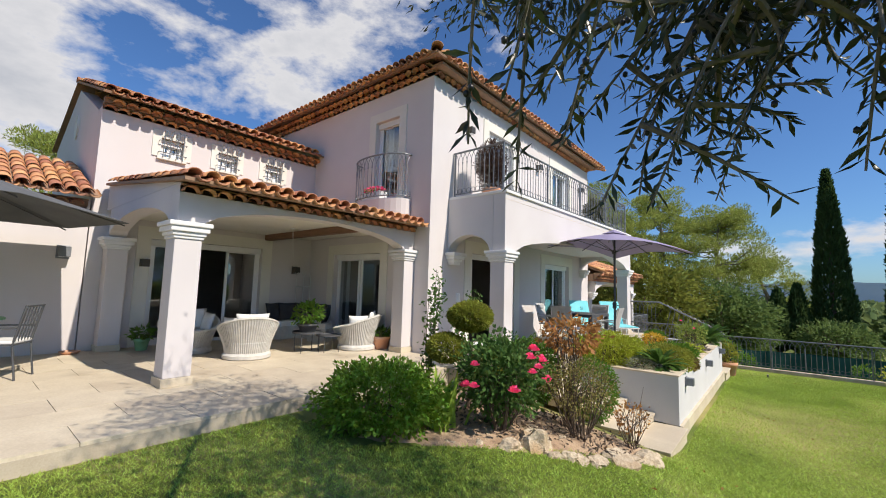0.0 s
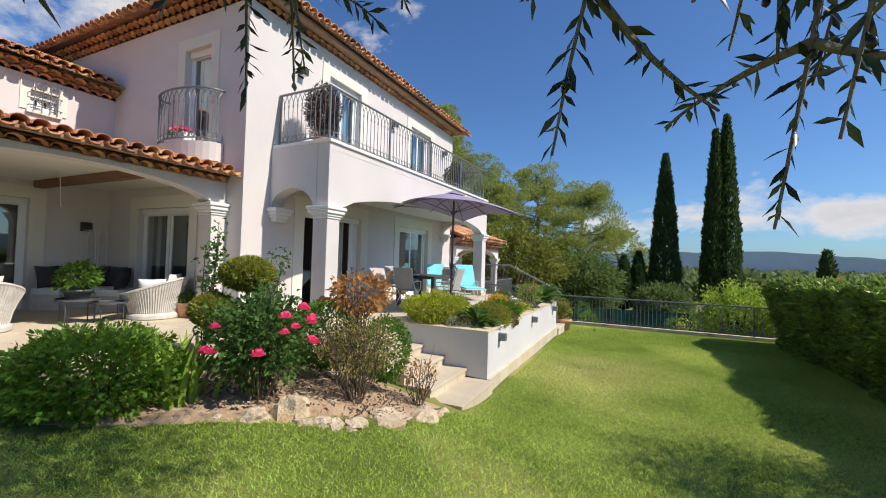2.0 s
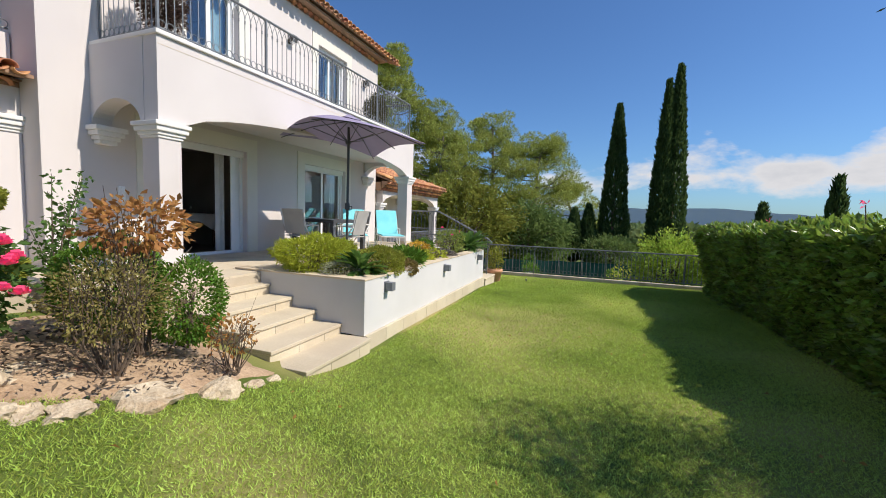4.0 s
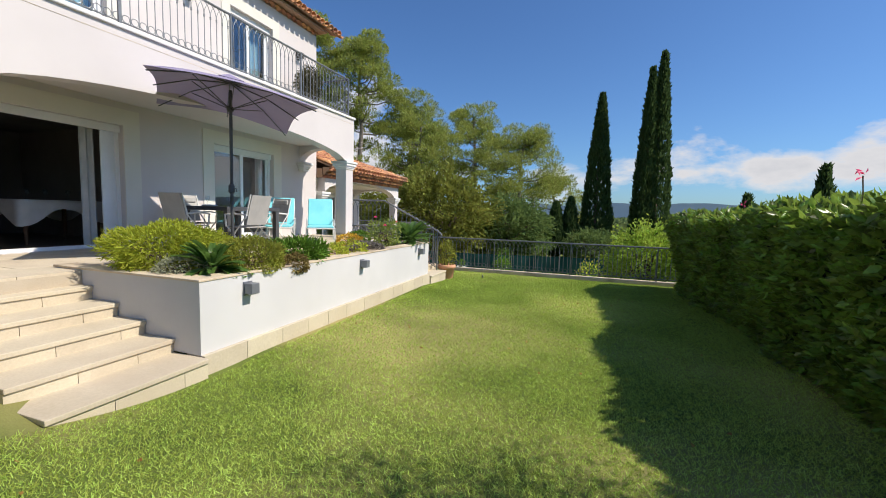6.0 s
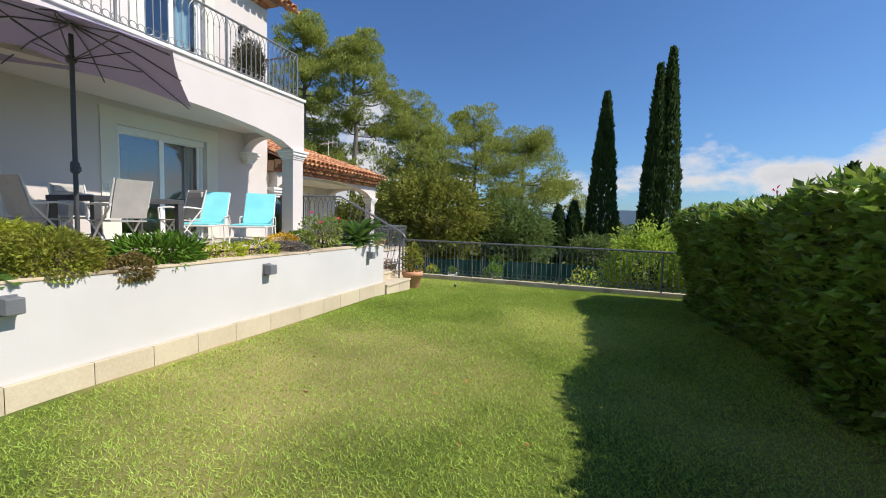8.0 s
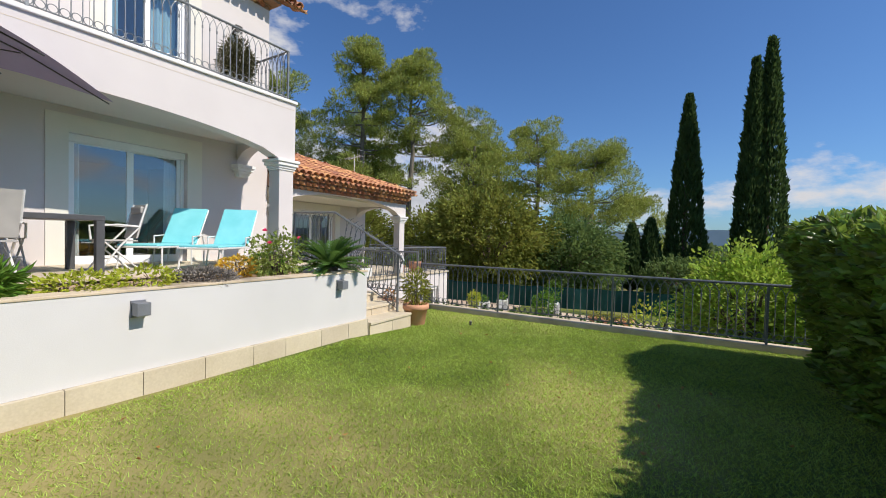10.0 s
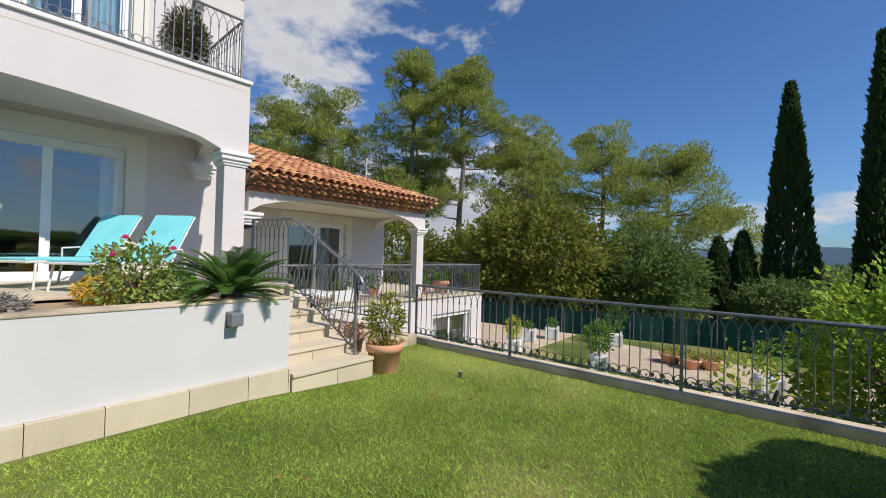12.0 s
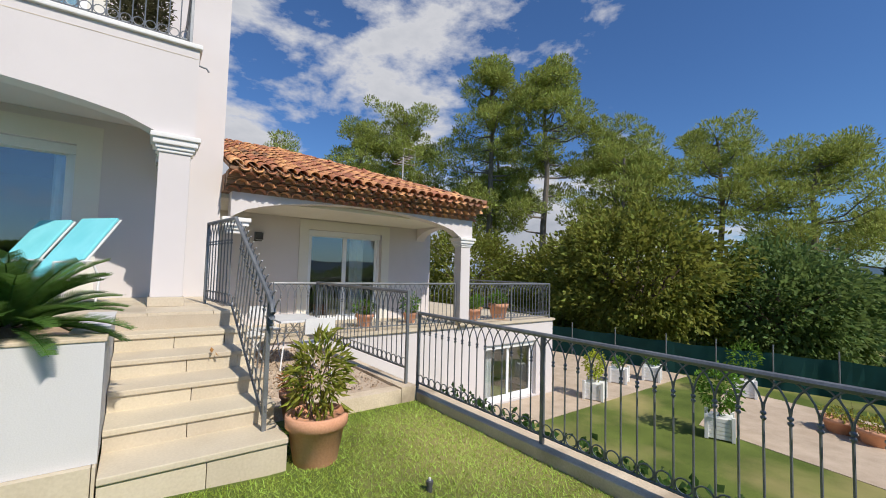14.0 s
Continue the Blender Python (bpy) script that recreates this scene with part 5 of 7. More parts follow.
for drop, out_ in ((0.0, -0.25), (0.0, 0.0), (0.02, 0.02), (0.35, 0.035), (0.7, 0.05), (1.0, 0.06)):
    ring_ = []
    for k in range(72):
        a = k * math.tau / 72
        q = max(abs(math.cos(a)) / 0.62, abs(math.sin(a)) / 0.68)
        corner = abs(math.sin(2 * a)) ** 3
        fold = 0.018 * math.sin(a * 14) * drop
        rr = 1 / q + out_ + fold
        hem = drop * (0.17 + 0.28 * corner + 0.03 * math.sin(a * 5))
        ring_.append(cl.verts.new((rr * math.cos(a), rr * math.sin(a), 0.80 - hem)))
    rings.append(ring_)
cl.faces.new(rings[0])
for p, q in zip(rings, rings[1:]):
    for k in range(72):
        cl.faces.new((p[k], q[k], q[(k + 1) % 72], p[(k + 1) % 72]))
part("tablecloth", cl, CUSHION_W, inner, "white cloth with pointed hanging corners", True)
part("tabletop", box(bmesh.new(), -0.6, 0.6, -0.66, 0.66, 0.755, 0.79, 0.008), CEDAR, inner)
for x in (-0.52, 0.52):
    for y in (-0.56, 0.56):
        part("leg", tube(bmesh.new(), [(x, y, 0), (x, y, 0.3), (x, y, 0.76)], [0.022, 0.034, 0.04], 10), CEDAR, inner)
for k, (x, y) in enumerate(((0.1, -0.32), (0.0, 0.0), (0.12, 0.3))):
    goblet = thing("drinking_glass", "clear stemmed glass on the white tablecloth", "glass", -7.45 + x, 9.50 + y, T + 0.80, 0, "glasses on the table")
    part("bowl", lathe(bmesh.new(), [(0.034, 0.0), (0.006, 0.006), (0.005, 0.09), (0.03, 0.11), (0.04, 0.15), (0.036, 0.20), (0.034, 0.20), (0.037, 0.15), (0.02, 0.115)], 0, 0, 18), GLASS, goblet, "", True)

# grey parasol, table and chair at the end of the loggia terrace
gp = thing("grey_parasol", "large dark grey parasol at the end of the terrace", "parasol", -8.3, -0.6, T)
part("pole", tube(bmesh.new(), [(0, 0, 0), (0, 0, 2.75)], 0.03, 10), ANTHRACITE, gp)
part("base_plate", box(bmesh.new(), -0.4, 0.4, -0.4, 0.4, 0, 0.08, 0.01), ANTHRACITE, gp)
bm = bmesh.new()
corner = [(0.8, 2.25, 2.16), (-1.2, 1.85, 2.18), (-1.2, -1.9, 2.2), (2.2, -1.9, 2.2), (2.2, 1.0, 2.2)]
rim_v = [bm.verts.new(c) for c in corner]
top_v = bm.verts.new((0.3, 0, 2.85))
for k in range(5):
    bm.faces.new((rim_v[k], rim_v[(k + 1) % 5], top_v))
bmesh.ops.subdivide_edges(bm, edges=bm.edges[:], cuts=3, use_grid_fill=True)
bmesh.ops.solidify(bm, geom=bm.faces[:], thickness=0.006)
part("canopy", bm, GREY_CANOPY, gp)
for k in range(5):
    part("rib", tube(bmesh.new(), [(0.3, 0, 2.80), tuple(c * 0.98 for c in corner[k])], 0.01, 5), ANTHRACITE, gp)
gt = thing("green_table", "round green metal garden table", "table", -8.5, 0.05, T)
part("tabletop", lathe(bmesh.new(), [(0.50, 0.71), (0.52, 0.715), (0.52, 0.74), (0.50, 0.745)], 0, 0, 32), GREEN_METAL, gt)
part("stem", tube(bmesh.new(), [(0, 0, 0.02), (0, 0, 0.71)], 0.03, 8), GREEN_METAL, gt)
part("foot", lathe(bmesh.new(), [(0.26, 0), (0.26, 0.02), (0.05, 0.04)], 0, 0, 20), GREEN_METAL, gt)
mc = thing("metal_chair", "dark slatted metal chair with a white seat pad", "chair", -7.85, 0.52, T, 150)
for s in (-0.2, 0.2):
    part("back_leg", tube(bmesh.new(), [(s, -0.26, 0), (s, -0.20, 0.45), (s, -0.30, 0.95)], 0.012, 6), ANTHRACITE, mc)
    part("front_leg", tube(bmesh.new(), [(s, 0.24, 0), (s, 0.2, 0.45)], 0.012, 6), ANTHRACITE, mc)
    part("armrest", tube(bmesh.new(), [(s * 1.15, -0.24, 0.66), (s * 1.15, 0.2, 0.66), (s, 0.2, 0.45)], 0.011, 6), ANTHRACITE, mc)
part("seat", box(bmesh.new(), -0.22, 0.22, -0.22, 0.22, 0.44, 0.455, 0.004), ANTHRACITE, mc)
part("seat_pad", box(bmesh.new(), -0.21, 0.21, -0.21, 0.21, 0.457, 0.50, 0.015), CUSHION_W, mc)
for k in range(6):
    part("back_slat", tube(bmesh.new(), [(-0.17 + k * 0.068, -0.20, 0.46), (-0.17 + k * 0.068, -0.295, 0.92)], 0.008, 5), ANTHRACITE, mc)
part("top_rail", tube(bmesh.new(), [(-0.21, -0.30, 0.94), (0.21, -0.30, 0.94)], 0.013, 6), ANTHRACITE, mc)

# white table and chairs on the small patio
wt = thing("patio_table", "small white metal patio table", "table", -4.15, 16.05, -0.575)
part("tabletop", box(bmesh.new(), -0.45, 0.45, -0.30, 0.30, 0.66, 0.69, 0.006), ALU, wt)
for s in (-1, 1):
    part("leg", tube(bmesh.new(), [(s * 0.38, -0.26, 0), (-s * 0.3, 0.0, 0.66)], 0.011, 6), ALU, wt)
    part("leg", tube(bmesh.new(), [(s * 0.38, 0.26, 0), (-s * 0.3, 0.0, 0.66)], 0.011, 6), ALU, wt)


def white_chair():
    c = thing("patio_chair", "white slatted metal folding chair", "chair", 0, 0, 0, 0, "patio chairs")
    for s in (-0.19, 0.19):
        part("frame", tube(bmesh.new(), [(s, 0.2, 0), (s, -0.2, 0.78)], 0.011, 6), ALU, c)
        part("leg", tube(bmesh.new(), [(s, -0.2, 0), (s, 0.18, 0.43)], 0.011, 6), ALU, c)
    part("seat", box(bmesh.new(), -0.2, 0.2, -0.12, 0.2, 0.42, 0.44, 0.004), ALU, c)
    part("backrest", box(bmesh.new(), -0.2, 0.2, -0.205, -0.19, 0.58, 0.78, 0.004), ALU, c)
    return c


wc = white_chair()
wc.matrix_basis = pose(-3.35, 16.1, -0.575, 0, 0, 90)
copy_thing(wc, pose(-4.95, 15.85, -0.575, 0, 0, -85))
copy_thing(wc, pose(-4.5, 15.5, -0.575, 0, 0, 10))

# aerial on the wing's roof
ae = thing("roof_aerial", "thin metal television aerial on the wing roof", "aerial", -6.6, 19.35, 2.95)
part("mast", tube(bmesh.new(), [(0, 0, 0), (0, 0, 0.75)], 0.014, 6), ALU, ae)
part("boom", tube(bmesh.new(), [(-0.35, -0.05, 0.62), (0.3, 0.05, 0.70)], 0.009, 5), ALU, ae)
for k in range(5):
    part("rod", tube(bmesh.new(), [(-0.3 + k * 0.14, -0.16, 0.63 + k * 0.017), (-0.3 + k * 0.14, 0.16, 0.63 + k * 0.017)], 0.005, 4), ALU, ae)
part("reflector", tube(bmesh.new(), [(0.29, -0.16, 0.50), (0.29, 0.16, 0.50), (0.29, 0.16, 0.88), (0.29, -0.16, 0.88)], 0.006, 4, True), ALU, ae)


# ---- plants near the house ----
def bush(name, label, x, y, z, r, high, mat, n, size, slim=0.5, seed=1, stems=8, rough=0.25, lumps=3.0, low=-1.0, category="shrub", flat=1.0, hollow=0.5):
    """A shrub of stems and single leaves, standing at z."""
    b = thing(name, label, category, x, y, z)
    part("branching", twigs(bmesh.new(), 0, 0, 0, high * 0.7, r * 0.6, stems, 0.010, np.random.default_rng(seed)), BARK, b)
    leaf_mesh(n, blob(0, 0, high * 0.5, r, r * flat, high * 0.52, rough, lumps, hollow, low), size, mat, "foliage", b, "", slim, 0.15, seed)
    return b


bush("green_shrub", "dense bright green leafy shrub at the lawn's edge", -3.45, 3.15, 0.08, 0.66, 0.76, leafy("leaf_glossy_green", (0.050, 0.100, 0.012), (0.150, 0.240, 0.030), 0.35, 0.6), 10500, 0.056, 0.6, 3, 12, 0.34, 6, hollow=0.4)
rose = bush("rose_bush", "dark green rose bush with deep pink roses", -2.50, 4.12, 0.05, 0.56, 1.0, LEAF_ROSE, 10, 0.058, 0.62, 4, 26, 0.35, 4, hollow=0.3)
leaf_mesh(3900, blob(0, 0, 0.68, 0.49, 0.49, 0.46, 0.5, 7, 0.08), 0.062, LEAF_ROSE, "foliage", rose, "", 0.66, 0.2, 404)


def bloom(parent, x, y, z, r, mat=PETAL, seed=0):
    """A rose: rings of curled petals."""
    bm = bmesh.new()
    rng = random.Random(seed)
    for ring, (rr, zz, n) in enumerate(((0.25, 0.75, 3), (0.6, 0.55, 5), (0.95, 0.15, 6))):
        for k in range(n):
            a = (k + ring * 0.5) * math.tau / n + rng.uniform(-0.2, 0.2)
            c = Vector((math.cos(a), math.sin(a), 0))
            t = Vector((-math.sin(a), math.cos(a), 0))
            base, tip = Vector((0, 0, -0.3)) * r, (c * rr + Vector((0, 0, zz))) * r
            mid = (c * rr * 0.85 + Vector((0, 0, -0.05))) * r
            w = 0.5 * r
            v = [bm.verts.new(Vector((x, y, z)) + p) for p in (base, mid + t * w, tip + t * w * 0.7, tip - t * w * 0.7, mid - t * w)]
            bm.faces.new(v)
    return part("rose", bm, mat, parent, "", True)


rng = random.Random(4)
for k in range(15):
    a, e = rng.uniform(-2.4, 1.1), rng.uniform(-0.2, 0.9)
    bloom(rose, 0.52 * math.cos(a) * math.cos(e), 0.52 * math.sin(a) * math.cos(e), 0.66 + 0.46 * math.sin(e), rng.uniform(0.048, 0.07), PETAL, k)
tb = thing("topiary", "clipped cloud-pruned conifer with yellowish green balls", "shrub", -3.25, 4.55, 0.1)
part("trunk", tube(bmesh.new(), [(0, 0, -0.02), (0.05, 0.02, 0.5), (-0.02, 0, 1.25)], [0.04, 0.03, 0.02], 8), BARK, tb)
part("limb", tube(bmesh.new(), [(0.04, 0.02, 0.45), (-0.15, -0.25, 0.75)], [0.022, 0.014], 6), BARK, tb)
leaf_mesh(9000, blob(0, 0, 1.21, 0.285, 0.285, 0.185, 0.07, 3, 0.7), 0.05, LEAF_BOX, "foliage_ball", tb, "", 0.35, 0, 5)
leaf_mesh(4600, blob(-0.18, -0.28, 0.80, 0.23, 0.23, 0.18, 0.06, 3, 0.7), 0.048, LEAF_BOX, "foliage_ball", tb, "", 0.35, 0, 6)
leaf_mesh(3600, blob(0.22, 0.12, 0.62, 0.21, 0.21, 0.16, 0.08, 3, 0.7), 0.048, LEAF_BOX, "foliage_ball", tb, "", 0.35, 0, 7)


def climber(x, y, z, high, seed, lean=0.15, label="tall thin rose stems with few dark leaves"):
    c = thing("tall_rose", label, "shrub", x, y, z)
    rng = np.random.default_rng(seed)
    pts = []
    for k in range(6):
        a = rng.uniform(0, math.tau)
        h = high * rng.uniform(0.55, 1.0)
        top = Vector((lean * math.cos(a) + rng.normal(0, 0.06), lean * math.sin(a) + rng.normal(0, 0.06), h))
        mid = top * 0.5 + Vector(rng.normal(0, 0.04, 3))
        part("stem", tube(bmesh.new(), [(0, 0, -0.02), mid, top], [0.009, 0.007, 0.003], 5), BARK, c)
        pts += [np.array(mid.lerp(top, u)) for u in np.linspace(-0.5, 1, 30)]
    pts = np.array(pts)
    leaf_mesh(len(pts) * 3, lambda r, n: (np.repeat(pts, 3, 0) + r.normal(0, 0.04, (n, 3)), r.normal(0, 1, (n, 3))), 0.072, LEAF_ROSE, "foliage", c, "", 0.6, 0.3, seed)
    return c


climber(-3.95, 4.52, 0.15, 1.85, 11, 0.10)
climber(-4.2, 5.68, 0.15, 1.50, 12, 0.22)

iris = thing("iris_clump", "clump of broad upright bright green blades", "plant", -3.02, 3.66, 0.10)
blade_rng = random.Random(9)
LEAF_IRIS = leafy("leaf_iris", (0.14, 0.24, 0.03), (0.25, 0.36, 0.06))
for k in range(46):
    a, s, h = blade_rng.uniform(0, math.tau), blade_rng.uniform(0.10, 0.48), blade_rng.uniform(0.42, 0.90)
    c, t = Vector((math.cos(a), math.sin(a), 0)), Vector((-math.sin(a), math.cos(a), 0))
    bm = bmesh.new()
    rows_ = []
    o = Vector((blade_rng.uniform(-0.22, 0.22), blade_rng.uniform(-0.2, 0.2), -0.02))
    for u in (0, 0.3, 0.6, 0.85, 1.0):
        p = o + c * s * u ** 1.6 + Vector((0, 0, h * (u - 0.18 * u * u)))
        w_ = 0.032 * (1 - u ** 3) + 0.001
        rows_.append((bm.verts.new(p - t * w_), bm.verts.new(p + c * 0.006), bm.verts.new(p + t * w_)))
    for q, r in zip(rows_, rows_[1:]):
        bm.faces.new((q[0], q[1], r[1], r[0]))
        bm.faces.new((q[1], q[2], r[2], r[1]))
    part("blade", bm, LEAF_IRIS, iris, "", True)

hy = thing("dry_hydrangea", "hydrangea with dry copper brown leaves on bare stems", "shrub", -2.12, 5.25, 0.0)
part("branching", twigs(bmesh.new(), 0, 0, 0, 1.22, 0.36, 15, 0.010, np.random.default_rng(21)), BARK, hy)
leaf_mesh(620, blob(0, 0, 1.12, 0.40, 0.40, 0.25, 0.4, 5, 0.3), 0.075, LEAF_BROWN, "dry_leaves", hy, "", 0.6, 0.5, 22)
bush("box_shrub", "rounded dense green shrub behind the roses", -2.82, 5.42, 0.1, 0.46, 0.88, LEAF_GREEN, 6500, 0.045, 0.5, 23, 8, 0.12)
bush("box_shrub", "low rounded bright green shrub by the steps", -1.98, 5.58, 0.0, 0.33, 0.80, LEAF_GREEN, 3600, 0.045, 0.5, 24, 6, 0.12)
dry = thing("dry_shrub", "half bare twiggy shrub with olive brown leaves", "shrub", -1.86, 4.86, -0.05)
part("branching", twigs(bmesh.new(), 0, 0, 0, 0.85, 0.40, 22, 0.009, np.random.default_rng(25)), BARK, dry)
leaf_mesh(2300, blob(0, 0, 0.62, 0.42, 0.42, 0.34, 0.3, 5, 0.2), 0.034, leafy("leaf_dull_olive", (0.11, 0.10, 0.03), (0.20, 0.17, 0.06)), "foliage", dry, "", 0.5, 0.2, 26)
dry2 = thing("dry_shrub", "small bare twiggy shrub beside the steps", "shrub", -1.50, 5.65, -0.22)
part("branching", twigs(bmesh.new(), 0, 0, 0, 0.5, 0.22, 20, 0.006, np.random.default_rng(27)), BARK, dry2)
leaf_mesh(220, blob(0, 0, 0.34, 0.22, 0.22, 0.2, 0.3, 4, 0.3), 0.045, LEAF_BROWN, "foliage", dry2, "", 0.6, 0.2, 28)

# the bed: earth, stones, bark
bed_v, bed_f = [], []
BED = [(-4.35, 2.55), (-3.2, 2.55), (-2.35, 3.35), (-1.55, 4.2), (-1.14, 5.1), (-1.22, 6.27), (-3.4, 6.27), (-3.45, 6.13), (-4.4, 6.13)]
cen = Vector((sum(p[0] for p in BED) / len(BED), sum(p[1] for p in BED) / len(BED)))
rings_n, per = 10, 14
loop = [Vector(BED[i]).lerp(Vector(BED[(i + 1) % len(BED)]), k / per) for i in range(len(BED)) for k in range(per)]
for j in range(rings_n + 1):
    for p in loop:
        q = cen.lerp(p, j / rings_n)
        edge = 1 - (j / rings_n) ** 4
        z = ground_z(q.x, q.y) - 0.04 + edge * (0.10 + 0.05 * noise.noise(Vector((q.x * 4, q.y * 4, 2))))
        bed_v.append((q.x, q.y, max(z, ground_z(q.x, q.y) - 0.04)))
L = len(loop)
bed_f = [(j * L + i, j * L + (i + 1) % L, (j + 1) * L + (i + 1) % L, (j + 1) * L + i) for j in range(rings_n) for i in range(L)]
setting(mesh_part("flower_bed", bed_v, bed_f, SOIL, None, "", True), "reddish brown earth of the flower bed with bark chips", "soil")
ROCK = surface("bed_rock", (0.36, 0.275, 0.18), (0.62, 0.52, 0.38), 0.95, 6, 40, 0.9, spot=(0.40, 0.27, 0.15), spot_at=0.58, depth=0.035, by_piece=0.05)


def rock(x, y, r, seed, squash=0.7):
    bm = bmesh.new()
    bmesh.ops.create_icosphere(bm, subdivisions=3, radius=1.0)
    off = Vector((seed * 3.1, seed * 1.7, 0))
    turn_ = random.Random(seed * 7)
    cuts = [(Vector((turn_.gauss(0, 1), turn_.gauss(0, 1), turn_.gauss(0, 0.8))).normalized(), turn_.uniform(0.50, 0.80)) for _ in range(11)]
    for v in bm.verts:
        for d, o_ in cuts:
            over = v.co.dot(d) - o_
            if over > 0:
                v.co -= d * over * 0.93
        v.co *= 1.3
        k = 1 + 0.25 * noise.noise(v.co * 1.3 + off) + 0.28 * noise.noise(v.co * 2.7 + off) + 0.12 * noise.noise(v.co * 8 + off)
        v.co = Vector((v.co.x * r * k * 1.25, v.co.y * r * k, v.co.z * r * k * squash))
    o = part("rock", bm, ROCK, None)
    o.matrix_basis = pose(x, y, ground_z(x, y) - r * squash * 0.22, turn_.uniform(-14, 14), turn_.uniform(-14, 14), seed * 47)
    return tagged(o, "weathered ochre and cream stone edging the bed", "rock", "edging stones")


for i, (x, y, r) in enumerate(((-2.18, 3.80, 0.15), (-2.02, 4.12, 0.23), (-2.22, 4.42, 0.21), (-1.80, 4.02, 0.09), (-1.70, 4.12, 0.10), (-1.60, 4.24, 0.11), (-1.50, 4.36, 0.13), (-1.42, 4.82, 0.24),
                               (-1.27, 5.25, 0.18), (-1.22, 5.62, 0.10), (-1.98, 4.58, 0.09), (-2.62, 3.42, 0.07), (-1.25, 5.88, 0.08), (-2.45, 3.62, 0.06))):
    rock(x - 0.03, y + 0.03, r * 0.85, i + 1, 0.95 if r == 0.23 else 0.62)
chips_rng = np.random.default_rng(31)
cp = np.stack([chips_rng.uniform(-3.4, -1.35, 900), chips_rng.uniform(3.6, 5.7, 900)], 1)
cp = cp[(cp[:, 0] + 1.0) * 0.9 + (5.3 - cp[:, 1]) < 0.4]
cz = np.array([ground_z(*p) + 0.10 for p in cp])
o = leaf_mesh(len(cp), lambda r, n: (np.column_stack([cp, cz]), r.normal(0, 1, (n, 3)) * [1, 1, 0.2]), 0.06, BARK, "bark_chips", None, "", 0.4, 0, 31)
tagged(o, "brown bark chips and dry leaves on the bed", "mulch", "", "stuff")

# ---- the long planter ----
PZ = 0.26
bush("euphorbia", "feathery yellow-green shrub spilling over the planter", -2.55, 8.25, PZ, 0.62, 0.62, LEAF_LIME, 9000, 0.075, 0.16, 41, 14, 0.3, 4)
bush("euphorbia", "feathery yellow-green shrub in the planter", -2.75, 8.95, PZ, 0.42, 0.46, LEAF_LIME, 4500, 0.07, 0.16, 42, 10, 0.3, 4)
bush("silver_shrub", "small silvery grey leafed shrub at the planter's edge", -1.95, 7.98, PZ, 0.30, 0.30, LEAF_GREY, 2600, 0.04, 0.3, 43, 8, 0.2)
bush("round_shrub", "rounded olive green shrub hanging over the planter wall", -1.64, 8.62, PZ - 0.04, 0.43, 0.52, LEAF_BOX, 8500, 0.040, 0.45, 44, 10, 0.18, 4)
bush("trailing_shrub", "reddish green trailing shrub over the planter wall", -1.40, 9.15, PZ - 0.02, 0.20, 0.26, leafy("leaf_reddish", (0.085, 0.065, 0.022), (0.170, 0.130, 0.045)), 1300, 0.045, 0.5, 45, 6, 0.25, 4)
bush("green_perennial", "bright green tufted plant in the planter", -1.75, 9.66, PZ, 0.42, 0.36, LEAF_GREEN, 2200, 0.13, 0.16, 46, 8, 0.3, 4)
bush("yellow_shrub", "small yellow variegated shrub in the planter", -1.7, 10.45, PZ, 0.30, 0.26, LEAF_LIME, 700, 0.06, 0.5, 47, 8, 0.3, 4)
bush("yellow_shrub", "loose yellow-green shrub in the planter", -1.65, 11.0, PZ, 0.30, 0.30, LEAF_LIME, 500, 0.06, 0.5, 48, 8, 0.3, 4)
bush("lavender", "low grey dried lavender cushion", -1.72, 11.62, PZ, 0.38, 0.24, surface("leaf_lavender", (0.17, 0.15, 0.13), (0.29, 0.27, 0.24), 0.9, 2, 40, 0, by_island=0.2), 4200, 0.06, 0.12, 49, 20, 0.15)
rb = bush("planter_rose", "loose rose with yellowish leaves and pink flowers", -1.85, 12.72, PZ, 0.36, 0.70, leafy("leaf_pale_rose", (0.10, 0.15, 0.03), (0.20, 0.24, 0.06)), 1100, 0.06, 0.6, 50, 14, 0.35, 4, hollow=0.2)
for k, (x, y, z) in enumerate(((-0.22, -0.05, 0.72), (0.15, 0.25, 0.62), (0.1, -0.2, 0.55))):
    bloom(rb, x, y, z, 0.04, PETAL, 60 + k)
bush("orange_shrub", "small orange-yellow shrub at the back of the planter", -2.75, 12.7, PZ, 0.30, 0.32, leafy("leaf_orange", (0.32, 0.20, 0.02), (0.48, 0.32, 0.05)), 1300, 0.05, 0.5, 51, 8)
bush("round_shrub", "small green rounded shrub at the back of the planter", -2.85, 13.3, PZ, 0.28, 0.36, LEAF_GREEN, 1600, 0.05, 0.5, 52, 8)


